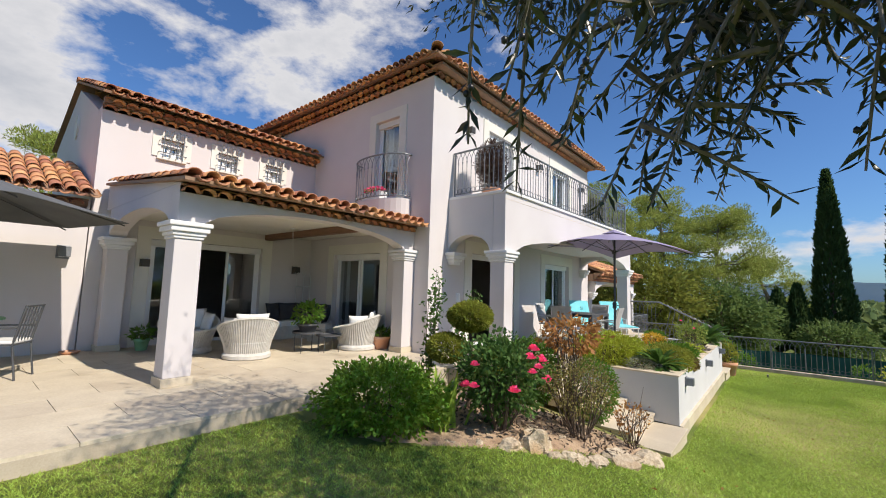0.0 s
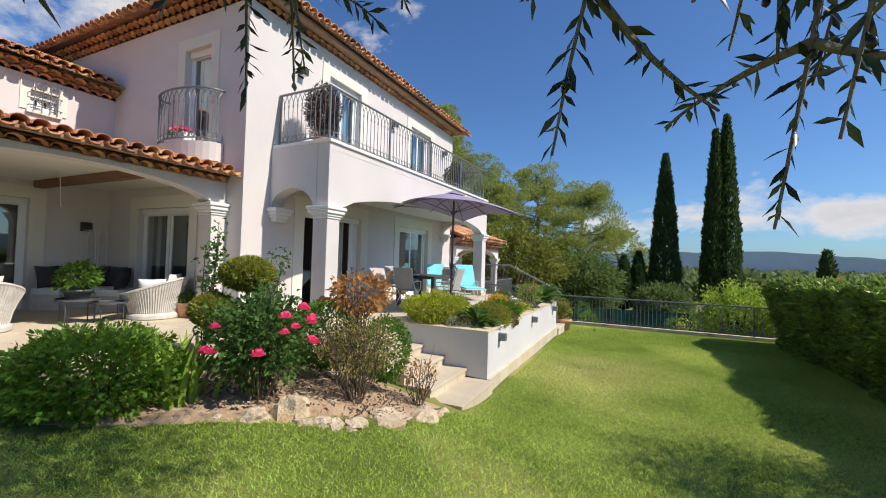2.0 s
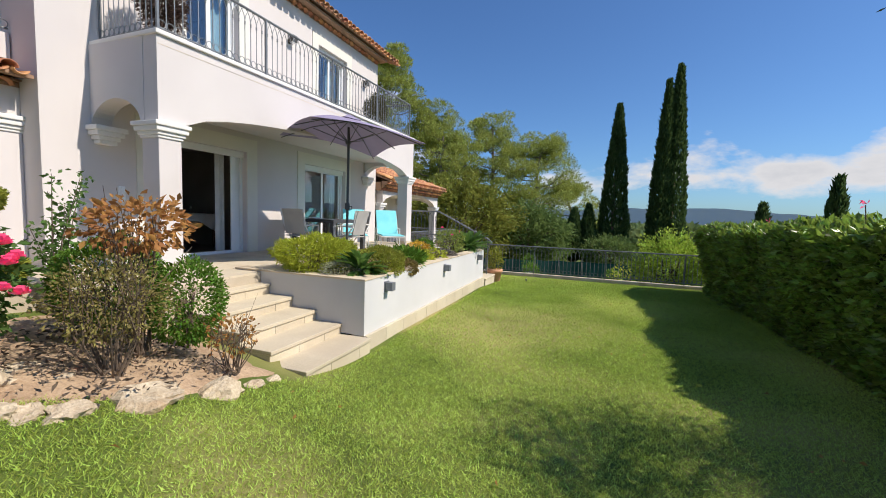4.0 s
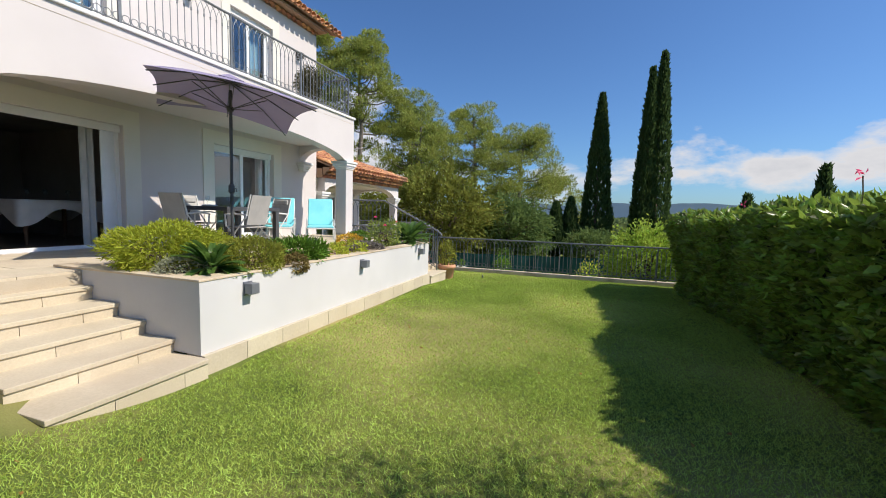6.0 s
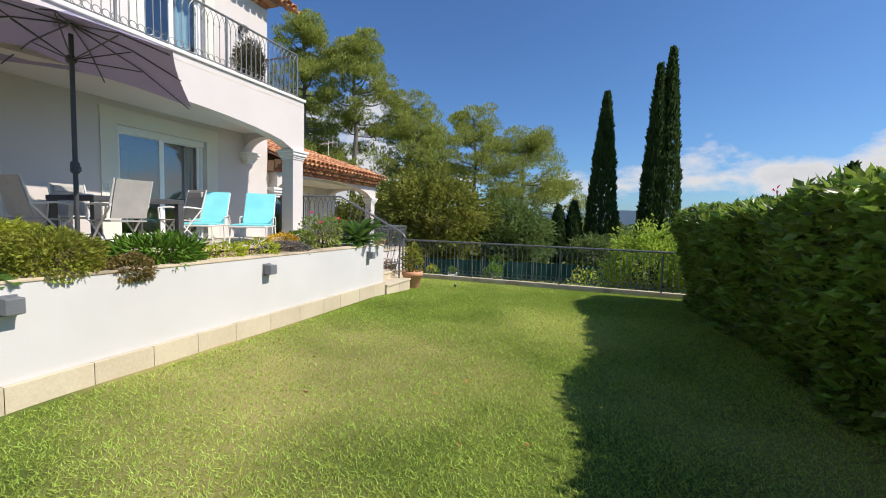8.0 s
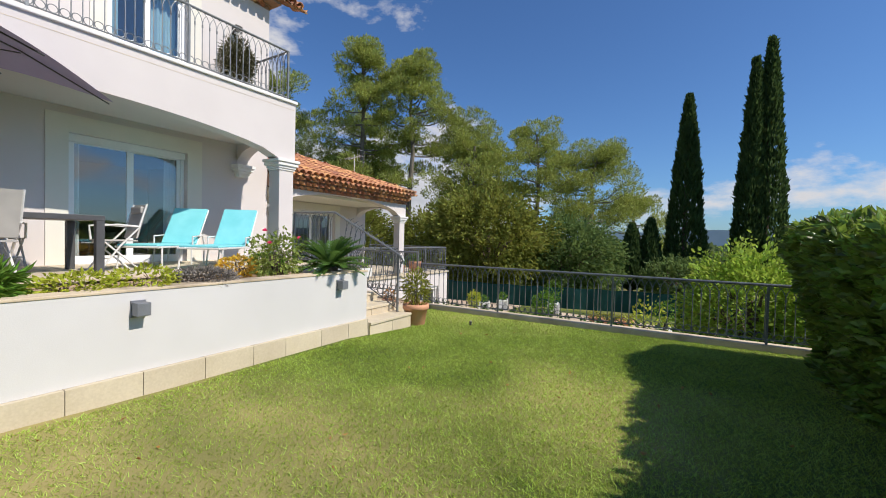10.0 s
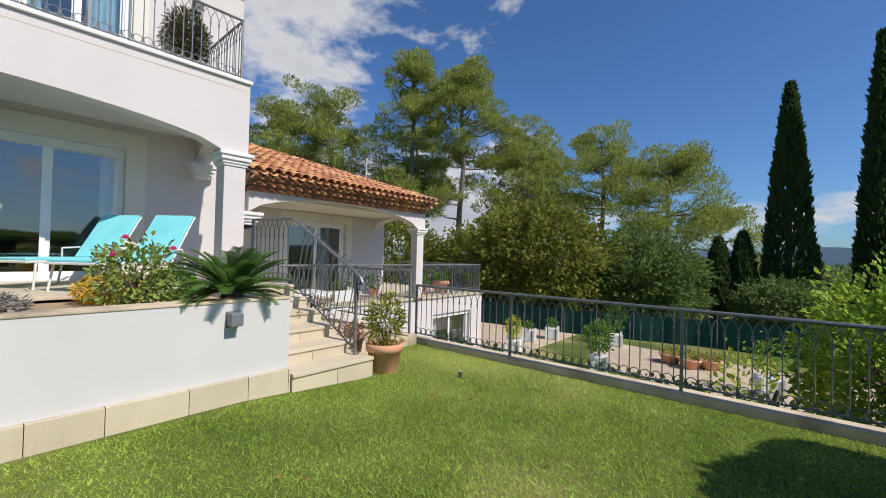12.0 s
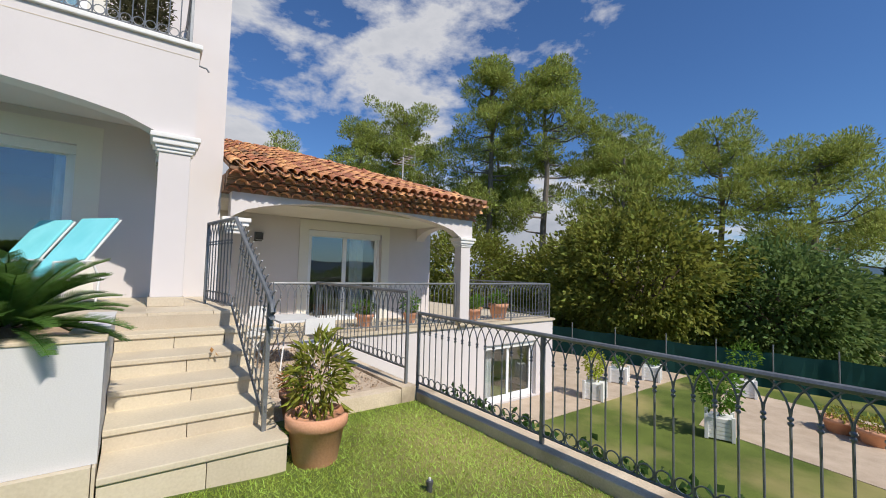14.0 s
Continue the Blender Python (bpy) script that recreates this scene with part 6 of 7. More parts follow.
def frond_mesh(length, pairs, leaflet):
    bm = bmesh.new()
    spine = [Vector((length * (u - 0.08 * u ** 3), 0, length * (0.26 * u - 0.36 * u * u))) for u in np.linspace(0, 1, 9)]
    tube(bm, spine, [0.010 * (1 - 0.8 * i / 8) for i in range(9)], 4)
    for i in range(pairs):
        u = 0.12 + 0.86 * i / pairs
        j = min(int(u * 8), 7)
        p = spine[j].lerp(spine[j + 1], u * 8 - j)
        along = (spine[j + 1] - spine[j]).normalized()
        ln = leaflet * (0.45 + 0.55 * math.sin(math.pi * min(u * 0.9 + 0.1, 1)))
        for s in (-1, 1):
            d = (along * 0.75 + Vector((0, s, 0.32))).normalized()
            w_ = along * 0.0052
            q = p + d * ln
            v = [bm.verts.new(c) for c in (p - w_, p + w_, p + d * ln * 0.6 + w_ * 0.8, q, p + d * ln * 0.6 - w_ * 0.8)]
            bm.faces.new(v)
    me = bpy.data.meshes.new("frond")
    bm.to_mesh(me)
    bm.free()
    me.materials.append(LEAF_PALM)
    return me


def cycad(x, y, z, length, n, seed, label):
    c = thing("cycad", label, "palm", x, y, z)
    part("trunk", lathe(bmesh.new(), [(0.09, -0.02), (0.12, 0.05), (0.10, 0.14), (0.04, 0.18)], 0, 0, 14), BARK, c)
    me = frond_mesh(length, 46, length * 0.19)
    r = random.Random(seed)
    for k in range(n):
        tilt = r.uniform(-62, 10)
        piece("frond", me, pose(0, 0, 0.13, 0, 0, k * 137.5 + r.uniform(-8, 8)) @ pose(0.03, 0, 0, 0, tilt, 0) @ Matrix.Scale(r.uniform(0.8, 1.1), 4), c)
    return c


cycad(-1.60, 13.50, PZ + 0.04, 0.64, 64, 3, "large dark green cycad spreading over the planter wall")
cycad(-1.66, 8.10, PZ + 0.03, 0.42, 44, 5, "small dark green cycad in the planter corner")
potted("oleander_pot", "terracotta pot with a young oleander beside the garden steps", -1.28, 15.40, ground_z(-1.28, 15.40) - 0.01, 0.25, 0.40, 0.60, LEAF_BOX, 420, 0.13, 0.22, 61, slim=0.2)
potted("small_pot", "small brown pot behind the oleander", -1.95, 15.42, -0.575, 0.14, 0.26, 0.2, LEAF_BROWN, 120, 0.06, 0.14, 62)
for i, (x, y, r, h, top, lab) in enumerate(((-5.95, 21.2, 0.20, 0.30, 0.25, "terracotta pot with a small plant on the terrace"), (-5.9, 22.1, 0.27, 0.42, 0.28, "large terracotta pot on the wing's terrace"), (-6.4, 21.7, 0.2, 0.3, 0.3, "terracotta pot beside the terrace railing"),
                                            (-6.1, 18.2, 0.2, 0.28, 0.3, "terracotta bowl with green leaves near the wing's door"), (-6.3, 19.5, 0.17, 0.25, 0.42, "terracotta pot with a leafy plant under the porch"))):
    potted("terrace_pot", lab, x, y, WT, r, h, top, LEAF_GREEN, 260, 0.09, 0.24, 70 + i, group="terrace pots")
for i, (x, y, mat, lab, hh) in enumerate(((-4.80, 7.42, LEAF_BROWN, "brown withered conifer in a pot on the balcony", 1.02), (-4.85, 14.0, LEAF_BOX, "dark green conical shrub in a pot on the balcony", 0.95))):
    b = thing("balcony_plant", lab, "potted plant", x, y, 3.58)
    pot(b, 0, 0, 0, 0.2, 0.3)
    part("branching", twigs(bmesh.new(), 0, 0, 0.26, 1.0, 0.25, 16, 0.008, np.random.default_rng(80 + i)), BARK, b)
    leaf_mesh(5200, blob(0, 0, 0.3 + hh * 0.5, 0.34, 0.34, hh * 0.56, 0.2, 4, 0.05), 0.075, leafy("leaf_withered", (0.035, 0.022, 0.018), (0.080, 0.050, 0.038)) if i == 0 else leafy("leaf_dark_conifer", (0.026, 0.030, 0.014), (0.075, 0.072, 0.034)), "foliage", b, "", 0.2, -0.4, 80 + i)
fb = thing("flower_box", "white window box with red and pink flowers", "flower box", -7.0, MY - 0.24, 3.56)
part("box", box(bmesh.new(), -0.30, 0.30, -0.11, 0.11, 0.0, 0.22, 0.008), WHITE_PAINT, fb)
leaf_mesh(380, blob(0, 0, 0.26, 0.30, 0.12, 0.09, 0.2, 3, 0.5), 0.05, PETAL, "flowers", fb, "", 0.9, 0, 85)
leaf_mesh(260, blob(0, 0, 0.22, 0.30, 0.12, 0.08, 0.2, 3, 0.3), 0.06, LEAF_GREEN, "foliage", fb, "", 0.6, 0, 86)

# ---- hedge along the lawn ----
def hedge_front(y):
    return 4.74 + 0.06 * (8.0 - y) + 0.22 * max(0.0, y - 14.6) + 0.10 * math.sin(y * 1.1) + 0.05 * math.sin(y * 2.7)


def hedge_top(y):
    return 1.16 + 0.025 * (15 - y) + 0.05 * math.sin(y * 1.7 + 1)


def hedge_shape(rng, n):
    y = rng.uniform(2.2, 16.75, n)
    fx, tz = np.array([hedge_front(v) for v in y]), np.array([hedge_top(v) for v in y])
    u = rng.uniform(0, 1, n)
    on_top = rng.uniform(0, 1, n) < 0.30
    z = np.where(on_top, tz, -0.74 + (tz + 0.74) * u)
    x = np.where(on_top, fx + rng.uniform(0, 1.5, n), fx + 0.42 * (1 - u) ** 1.4)
    edge = np.where(on_top, np.exp(-((x - fx) / 0.16) ** 2) * 0.10, (u ** 10) * 0.12)
    z = z - np.where(on_top, edge, 0)
    x = x + np.where(on_top, 0, edge)
    lump = np.array([noise.noise(Vector((a * 1.5, b * 1.5, c * 1.8))) for a, b, c in zip(x, y, z)])
    way = np.where(on_top[:, None], np.array([-0.1, 0, 1.0]), np.array([-1.0, 0, 0.35]))
    depth = rng.uniform(-0.19, 0.05, n) + 0.20 * lump
    return np.column_stack([x, y, z]) + way * depth[:, None], way


hedge = thing("hedge", "tall clipped laurel hedge in deep shade along the lawn", "hedge", 5.2, 9, -0.72)
inv = hedge.matrix_basis.inverted()
# added near-black core: the shade between the leaves, put into its colour
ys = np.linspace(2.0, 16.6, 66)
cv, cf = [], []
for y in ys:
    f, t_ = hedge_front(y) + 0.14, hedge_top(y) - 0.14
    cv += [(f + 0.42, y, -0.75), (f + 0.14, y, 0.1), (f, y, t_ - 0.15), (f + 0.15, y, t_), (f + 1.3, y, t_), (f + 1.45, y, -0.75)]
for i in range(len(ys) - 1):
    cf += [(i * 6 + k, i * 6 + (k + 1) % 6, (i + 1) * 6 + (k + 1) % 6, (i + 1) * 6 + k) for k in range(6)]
core = mesh_part("shade_core", cv, cf, surface("hedge_inside_shade", (0.006, 0.010, 0.004), (0.016, 0.022, 0.008), 0.95, 6, 40, 0.8), hedge)
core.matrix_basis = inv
lv = leaf_mesh(60000, hedge_shape, 0.135, LEAF_HEDGE, "foliage", hedge, "", 0.44, 0.1, 90, 0.10, False, 0.75)
lv.matrix_basis = inv
for k, (y, hh) in enumerate(((9.6, 0.35), (8.4, 0.3), (12.6, 0.2))):
    sh = part("shoot", tube(bmesh.new(), [(hedge_front(y) + 0.25, y, hedge_top(y) - 0.1), (hedge_front(y) + 0.22, y + 0.03, hedge_top(y) + hh)], 0.006, 5), BARK, hedge)
    sh.matrix_basis = inv
    tipl = leaf_mesh(7, lambda r, n, y=y, hh=hh: (np.array([hedge_front(y) + 0.22, y + 0.03, hedge_top(y) + hh]) + r.normal(0, 0.02, (n, 3)), r.normal(0, 1, (n, 3)) + [0, 0, 0.6]), 0.07, PETAL, "red_shoot", hedge, "red young leaves", 0.35, 0, 95 + k)
    tipl.matrix_basis = inv


# ---- trees beyond the garden ----
def cypress(x, y, z, tip, r, seed, lean=0.0, n=11000):
    c = thing("cypress", "tall narrow dark green cypress", "tree", x, y, z, 0, "cypresses")
    h = tip - z
    part("trunk", tube(bmesh.new(), [(0, 0, -0.3), (lean * 0.5, 0, h * 0.5), (lean, 0, h * 0.95)], [0.22, 0.14, 0.03], 8), BARK, c)

    def shape(rng, n):
        u = rng.uniform(0, 1, n) ** 0.85
        a = rng.uniform(0, math.tau, n)
        w_ = r * np.minimum(1, (u / 0.14) ** 0.5) * (1 - u) ** 0.72
        lump = np.array([noise.noise(Vector((math.cos(b) * 1.6, math.sin(b) * 1.6, v * h * 0.9 + seed))) for b, v in zip(a, u)])
        rad = w_ * (1 + 0.16 * lump) * rng.uniform(0.75, 1.0, n)
        p = np.column_stack([rad * np.cos(a) + lean * u, rad * np.sin(a), 0.4 + (h - 0.4) * u])
        return p, np.column_stack([0.35 * np.cos(a), 0.35 * np.sin(a), np.ones(n)])
    leaf_mesh(n, shape, 0.42, LEAF_CYPRESS, "foliage", c, "", 0.32, -0.2, seed, 0.1, True, 0.25)
    return c


cypress(3.25, 44.0, -3.0, 11.7, 1.6, 1)
cypress(7.95, 43.7, -3.0, 14.7, 1.45, 2, -0.05)
cypress(6.95, 43.3, -3.0, 13.4, 1.15, 3, 0.1)
cypress(-0.1, 42.0, -3.0, 2.1, 1.15, 4, 0, 4200)
cypress(1.1, 42.4, -3.0, 2.5, 1.1, 5, 0, 4200)
cypress(15.2, 34.0, -2.6, 4.2, 0.9, 7, 0, 2200)
cypress(12.2, 36.0, -2.6, 2.6, 0.9, 8, 0, 1600)


def pine(x, y, z, tip, spread, seed, n_clump=34, lean=(0.0, 0.0), bare=0.35):
    """An umbrella-topped pine: a leaning trunk, bent limbs, and a crown of needle clumps with gaps."""
    t = thing("pine", "tall pine with a loose uneven crown and bare lower limbs", "tree", x, y, z, 0, "pines")
    rng = np.random.default_rng(seed)
    h = tip - z
    wander = rng.normal(0, 0.25, (6, 2))
    spine = [Vector((lean[0] * u + wander[i][0] * u, lean[1] * u + wander[i][1] * u, h * 0.90 * u)) for i, u in enumerate(np.linspace(0, 1, 6))]
    spine[0].z = -0.4
    part("trunk", tube(bmesh.new(), spine, [0.30 * (1 - 0.8 * u) + 0.03 for u in np.linspace(0, 1, 6)], 8), BARK_GREY, t)
    pts, dirs = [], []
    for k in range(n_clump):
        u = bare + (1 - bare) * rng.uniform(0, 1) ** 0.8
        j = min(int(u * 5), 4)
        p0 = spine[j].lerp(spine[j + 1], u * 5 - j)
        a = k * 2.4 + rng.uniform(-0.5, 0.5)
        wide = spread * (0.35 + 0.65 * math.sin(math.pi * min(max((u - bare) / (1 - bare) * 0.8 + 0.22, 0), 1))) * rng.uniform(0.45, 1.0)
        p2 = p0 + Vector((math.cos(a) * wide, math.sin(a) * wide, rng.uniform(0.1, 0.6) * wide * 0.6 + 0.3))
        p1 = p0.lerp(p2, 0.5) - Vector((0, 0, 0.12 * wide))
        part("limb", tube(bmesh.new(), [p0, p1, p2], [0.09, 0.06, 0.025], 5), BARK_GREY, t)
        for q, s in ((p2, 1.0), (p1.lerp(p2, 0.5) + Vector(rng.normal(0, 0.5, 3)), 0.7), (p2 + Vector(rng.normal(0, 0.8, 3)), 0.6)):
            m = int(360 * s)
            d = rng.normal(0, 1, (m, 3))
            d /= np.linalg.norm(d, axis=1)[:, None]
            r = rng.uniform(0.3, 1, m)[:, None] ** 0.5
            size = np.array([1.15, 1.15, 0.62]) * s * spread / 4.0
            pts.append(np.array(q) + d * r * size)
            dirs.append(d * [0.7, 0.7, 0.6] + [0, 0, 0.5])
    pts, dirs = np.concatenate(pts), np.concatenate(dirs)
    leaf_mesh(len(pts), lambda r, n: (pts, dirs), 0.30, LEAF_PINE, "needles", t, "", 0.26, -0.1, seed, 0.05, True, 0.35)
    return t


for i, (x, y, tip, sp, n) in enumerate(((-42.0, 24.5, 16.0, 5.0, 26), (-34.5, 31.0, 16.2, 4.6, 28), (-30.0, 34.5, 17.8, 4.4, 28), (-22.7, 37.4, 20.2, 4.2, 40), (-18.9, 39.8, 19.0, 3.9, 36), (-15.5, 45.5, 14.4, 4.2, 30),
                                        (-10.3, 50.0, 13.6, 4.6, 30), (-4.9, 53.0, 11.4, 5.2, 34), (-26.0, 42.0, 15.0, 4.4, 26), (-13.5, 41.5, 10.5, 3.8, 24), (-44.0, 5.0, 14.5, 4.6, 22), (-50.0, 9.0, 13.0, 4.6, 18), (-38.0, 36.0, 13.0, 4.4, 20), (-1.0, 58.0, 6.0, 4.5, 16))):
    pine(x, y, -3.2, tip, sp, 100 + i, n, (0.6 * math.sin(i * 2.3), 0.5 * math.cos(i * 1.9)))


def round_tree(name, label, x, y, z, r, high, mat, n, size, seed, flat=0.85):
    t = thing(name, label, "tree", x, y, z)
    part("trunk", tube(bmesh.new(), [(0, 0, -0.3), (0.1, 0.05, high * 0.35), (0, 0, high * 0.7)], [0.22, 0.16, 0.05], 8), BARK, t)
    rng = np.random.default_rng(seed)
    for k in range(9):
        a = k * 2.4
        part("limb", tube(bmesh.new(), [(0.05, 0.02, high * 0.25), (r * 0.35 * math.cos(a), r * 0.35 * math.sin(a), high * 0.5), (r * 0.75 * math.cos(a), r * 0.75 * math.sin(a), high * rng.uniform(0.5, 0.85))], [0.10, 0.07, 0.02], 5), BARK, t)
    leaf_mesh(int(n * 1.7), blob(0, 0, high * 0.5, r, r, high * 0.52, 0.36, 7, 0.40), size * 0.78, mat, "crown", t, "", 0.55, 0.1, seed, 0.12, True)
    return t


OLIVE_GREEN = leafy("leaf_olive_green", (0.060, 0.074, 0.012), (0.170, 0.180, 0.036), 0.62, 0.5)
MID_GREEN = leafy("leaf_mid_green", (0.050, 0.085, 0.022), (0.105, 0.150, 0.045))
round_tree("broad_tree", "broad rounded olive-green tree behind the screen", -7.9, 33.4, -2.7, 4.0, 6.9, OLIVE_GREEN, 15000, 0.34, 201)
round_tree("broad_tree", "bushy mid-green tree behind the screen", -3.4, 36.8, -2.8, 3.3, 5.1, MID_GREEN, 9000, 0.32, 202)
round_tree("broad_tree", "bushy green tree behind the screen", -2.3, 38.5, -2.9, 2.1, 4.2, MID_GREEN, 6000, 0.32, 203)
round_tree("broad_tree", "dark bushy tree at the wood's edge", -14.0, 36.0, -2.8, 3.6, 5.5, OLIVE_GREEN, 8000, 0.34, 204)
round_tree("broad_tree", "dark bushy tree behind the wing", -20.0, 33.0, -2.6, 4.2, 6.5, OLIVE_GREEN, 8000, 0.36, 205)
round_tree("broad_tree", "dark bushy tree far behind the wing", -27.0, 29.0, -2.6, 4.5, 6.5, OLIVE_GREEN, 8000, 0.38, 206)
round_tree("broad_tree", "low dark bush at the wood's edge", -10.0, 41.0, -2.9, 3.2, 5.0, MID_GREEN, 6000, 0.34, 207)
round_tree("broad_tree", "low dark bush under the cypresses", 3.0, 40.0, -2.9, 2.2, 2.8, MID_GREEN, 4000, 0.3, 208)
bright = leafy("leaf_lime_shrub", (0.110, 0.165, 0.020), (0.260, 0.340, 0.050), 0.6, 0.5)
round_tree("bright_shrub", "large lime-green shrub with drooping leaves beyond the fence", 4.45, 20.4, LOW, 1.35, 3.3, bright, 8500, 0.15, 209)
round_tree("bright_shrub", "lime-green shrub joining the hedge beyond the fence", 6.4, 19.6, LOW, 1.7, 3.3, bright, 8500, 0.15, 210)
round_tree("yellow_bush", "young yellow-leaved shrub behind the fence", 2.55, 18.0, LOW, 0.5, 2.25, LEAF_LIME, 420, 0.12, 211)

# ivy along the foot of the fence
o = leaf_mesh(5200, lambda r, n: (np.column_stack([r.uniform(-2.1, 6.5, n), 17.30 + r.uniform(-0.08, 0.22, n), -0.80 + r.uniform(-0.5, 0.14, n) + 0.08 * np.sin(np.arange(n) * 0.7)]), r.normal(0, 0.6, (n, 3)) + [0, -0.3, 0.6]), 0.085, LEAF_DARK, "ivy", None, "", 0.75, 0.2, 215)
tagged(o, "dark ivy creeping along the foot of the fence", "ivy", "", "stuff")

# lower garden
setting(part("gravel_path", boxes((-12.0, -4.05, 23.9, 29.4, LOW - 0.05, LOW + 0.012), (WX + 0.01, -4.05, 17.3, 23.89, LOW - 0.05, LOW + 0.012)), GRAVEL), "pale gravel path beside the wing", "gravel")
gv = [(-1.9, 24.6), (3.5, 23.6), (9.0, 24.0), (9.0, 27.6), (2.0, 28.2), (-2.7, 28.9)]
setting(part("gravel_court", prism(bmesh.new(), gv, "z", LOW - 0.05, LOW + 0.010), GRAVEL), "pale gravel court in the lower garden", "gravel")


def planter_box(x, y, top, mat, seed, label, n=500, spread=0.35, size=0.12):
    p = thing("planter_box", label, "planter", x, y, LOW + 0.012, 20, "white planter boxes")
    for k in range(5):
        part("plank", box(bmesh.new(), -0.24, 0.24, -0.24, 0.24, 0.02 + k * 0.085, 0.10 + k * 0.085, 0.006), WHITE_PAINT, p)
    for sx in (-0.235, 0.235):
        for sy in (-0.235, 0.235):
            part("corner_post", box(bmesh.new(), sx - 0.035, sx + 0.035, sy - 0.035, sy + 0.035, 0, 0.50, 0.006), WHITE_PAINT, p)
    part("stem", tube(bmesh.new(), [(0, 0, 0.4), (0.02, 0, 0.45 + top * 0.5)], 0.014, 6), BARK, p)
    leaf_mesh(n, blob(0, 0, 0.5 + top * 0.55, spread, spread, top * 0.5, 0.3, 4, 0.3), size, mat, "foliage", p, "", 0.45, 0.1, seed)


planter_box(-1.35, 24.2, 0.95, LEAF_GREEN, 221, "white wooden planter box with a small citrus tree", 700, 0.42)
planter_box(-4.35, 24.3, 0.75, LEAF_LIME, 222, "white wooden planter box with a pruned conifer", 900, 0.27, 0.08)
planter_box(-2.1, 28.3, 1.05, LEAF_GREEN, 223, "white wooden planter box with a slender tree", 300, 0.4)
planter_box(-4.9, 26.5, 0.25, LEAF_GREEN, 224, "white wooden planter box with a low plant", 120, 0.2)
planter_box(-4.45, 27.7, 0.3, LEAF_GREEN, 225, "white wooden planter box with a low plant", 120, 0.2)
planter_box(2.7, 25.0, 0.9, LEAF_GREEN, 226, "white wooden planter box with a young tree", 300, 0.4)
for i, (x, y) in enumerate(((0.1, 26.9), (0.7, 26.6), (1.2, 26.9))):
    potted("clay_bowl", "wide clay bowl with dry plants on the gravel", x, y, LOW + 0.010, 0.34, 0.3, 0.2, LEAF_BOX, 200, 0.1, 0.32, 230 + i, group="clay bowls")
screen = thing("garden_screen", "dark green windbreak cloth on thin posts", "fence", -3.0, 29.6, LOW)
run = [(-16.0, -3.5, 1.15), (-9.0, -1.0, 1.15), (-1.75, -0.2, 1.1), (4.0, 1.2, 1.1), (13.0, 1.6, 1.1)]
for (x0, y0, h0), (x1, y1, h1) in zip(run, run[1:]):
    bm = bmesh.new()
    n = 24
    low_, high_ = [], []
    for i in range(n + 1):
        u = i / n
        bulge = 0.05 * math.sin(u * 9) + 0.02 * math.sin(u * 31)
        low_.append(bm.verts.new((x0 + (x1 - x0) * u, y0 + (y1 - y0) * u + bulge, -0.02)))
        high_.append(bm.verts.new((x0 + (x1 - x0) * u, y0 + (y1 - y0) * u, h0 + (h1 - h0) * u - 0.05 * abs(math.sin(u * math.pi * 4)))))
    for i in range(n):
        bm.faces.new((low_[i], low_[i + 1], high_[i + 1], high_[i]))
    bmesh.ops.solidify(bm, geom=bm.faces[:], thickness=0.01)
    part("cloth", bm, SCREEN_CLOTH, screen)
    for k in range(4):
        u = k / 4
        part("post", tube(bmesh.new(), [(x0 + (x1 - x0) * u, y0 + (y1 - y0) * u - 0.04, -0.1), (x0 + (x1 - x0) * u, y0 + (y1 - y0) * u - 0.04, 1.35)], 0.022, 6), IRON, screen)

# far woods and hills
rng = np.random.default_rng(300)
wood_p, wood_d = [], []
for k in range(900):
    yaw = rng.uniform(-62, 40)
    dist = 62 + 330 * rng.uniform(0, 1) ** 1.5
    x, y = -dist * math.sin(radians(yaw)), dist * math.cos(radians(yaw)) + 8
    if y < 55 and x > -30 and x < 20:
        continue
    r = rng.uniform(2.2, 4.6) * (1 + dist / 500)
    z = rng.uniform(-0.3, 1.2) - r * 0.85 + dist * 0.003
    d = rng.normal(0, 1, (130, 3))
    d /= np.linalg.norm(d, axis=1)[:, None]
    d[:, 2] = np.abs(d[:, 2]) - 0.25
    wood_p.append(np.array([x, y, z]) + d * r * rng.uniform(0.75, 1.05, (130, 1)) * [1, 1, 0.85])
    wood_d.append(d)
wood_p, wood_d = np.concatenate(wood_p), np.concatenate(wood_d)
o = leaf_mesh(len(wood_p), lambda r, n: (wood_p, wood_d), 1.25, leafy("far_foliage", (0.060, 0.090, 0.030), (0.125, 0.160, 0.060)), "far_woods", None, "", 0.7, 0, 301, 0.1, True)
tagged(o, "distant green woods below the garden", "woods", "", "stuff")


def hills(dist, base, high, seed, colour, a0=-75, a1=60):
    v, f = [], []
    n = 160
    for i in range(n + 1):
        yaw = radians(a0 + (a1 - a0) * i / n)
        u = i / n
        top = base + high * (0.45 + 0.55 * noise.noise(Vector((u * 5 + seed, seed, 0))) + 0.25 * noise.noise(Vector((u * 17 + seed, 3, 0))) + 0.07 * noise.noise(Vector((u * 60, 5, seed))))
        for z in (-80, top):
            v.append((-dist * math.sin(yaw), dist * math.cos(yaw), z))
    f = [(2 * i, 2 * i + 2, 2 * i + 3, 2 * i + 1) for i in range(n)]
    setting(mesh_part("backdrop_hills", v, f, colour), "bluish hills on the horizon, haze painted into their colour", "hills")


# distance haze is painted into both hill colours, paler and bluer
hills(2900, 10, 130, 2.0, surface("far_hill_blue_haze", (0.44, 0.53, 0.68), (0.50, 0.58, 0.73), 1.0, 0.003, 0.02, 0))
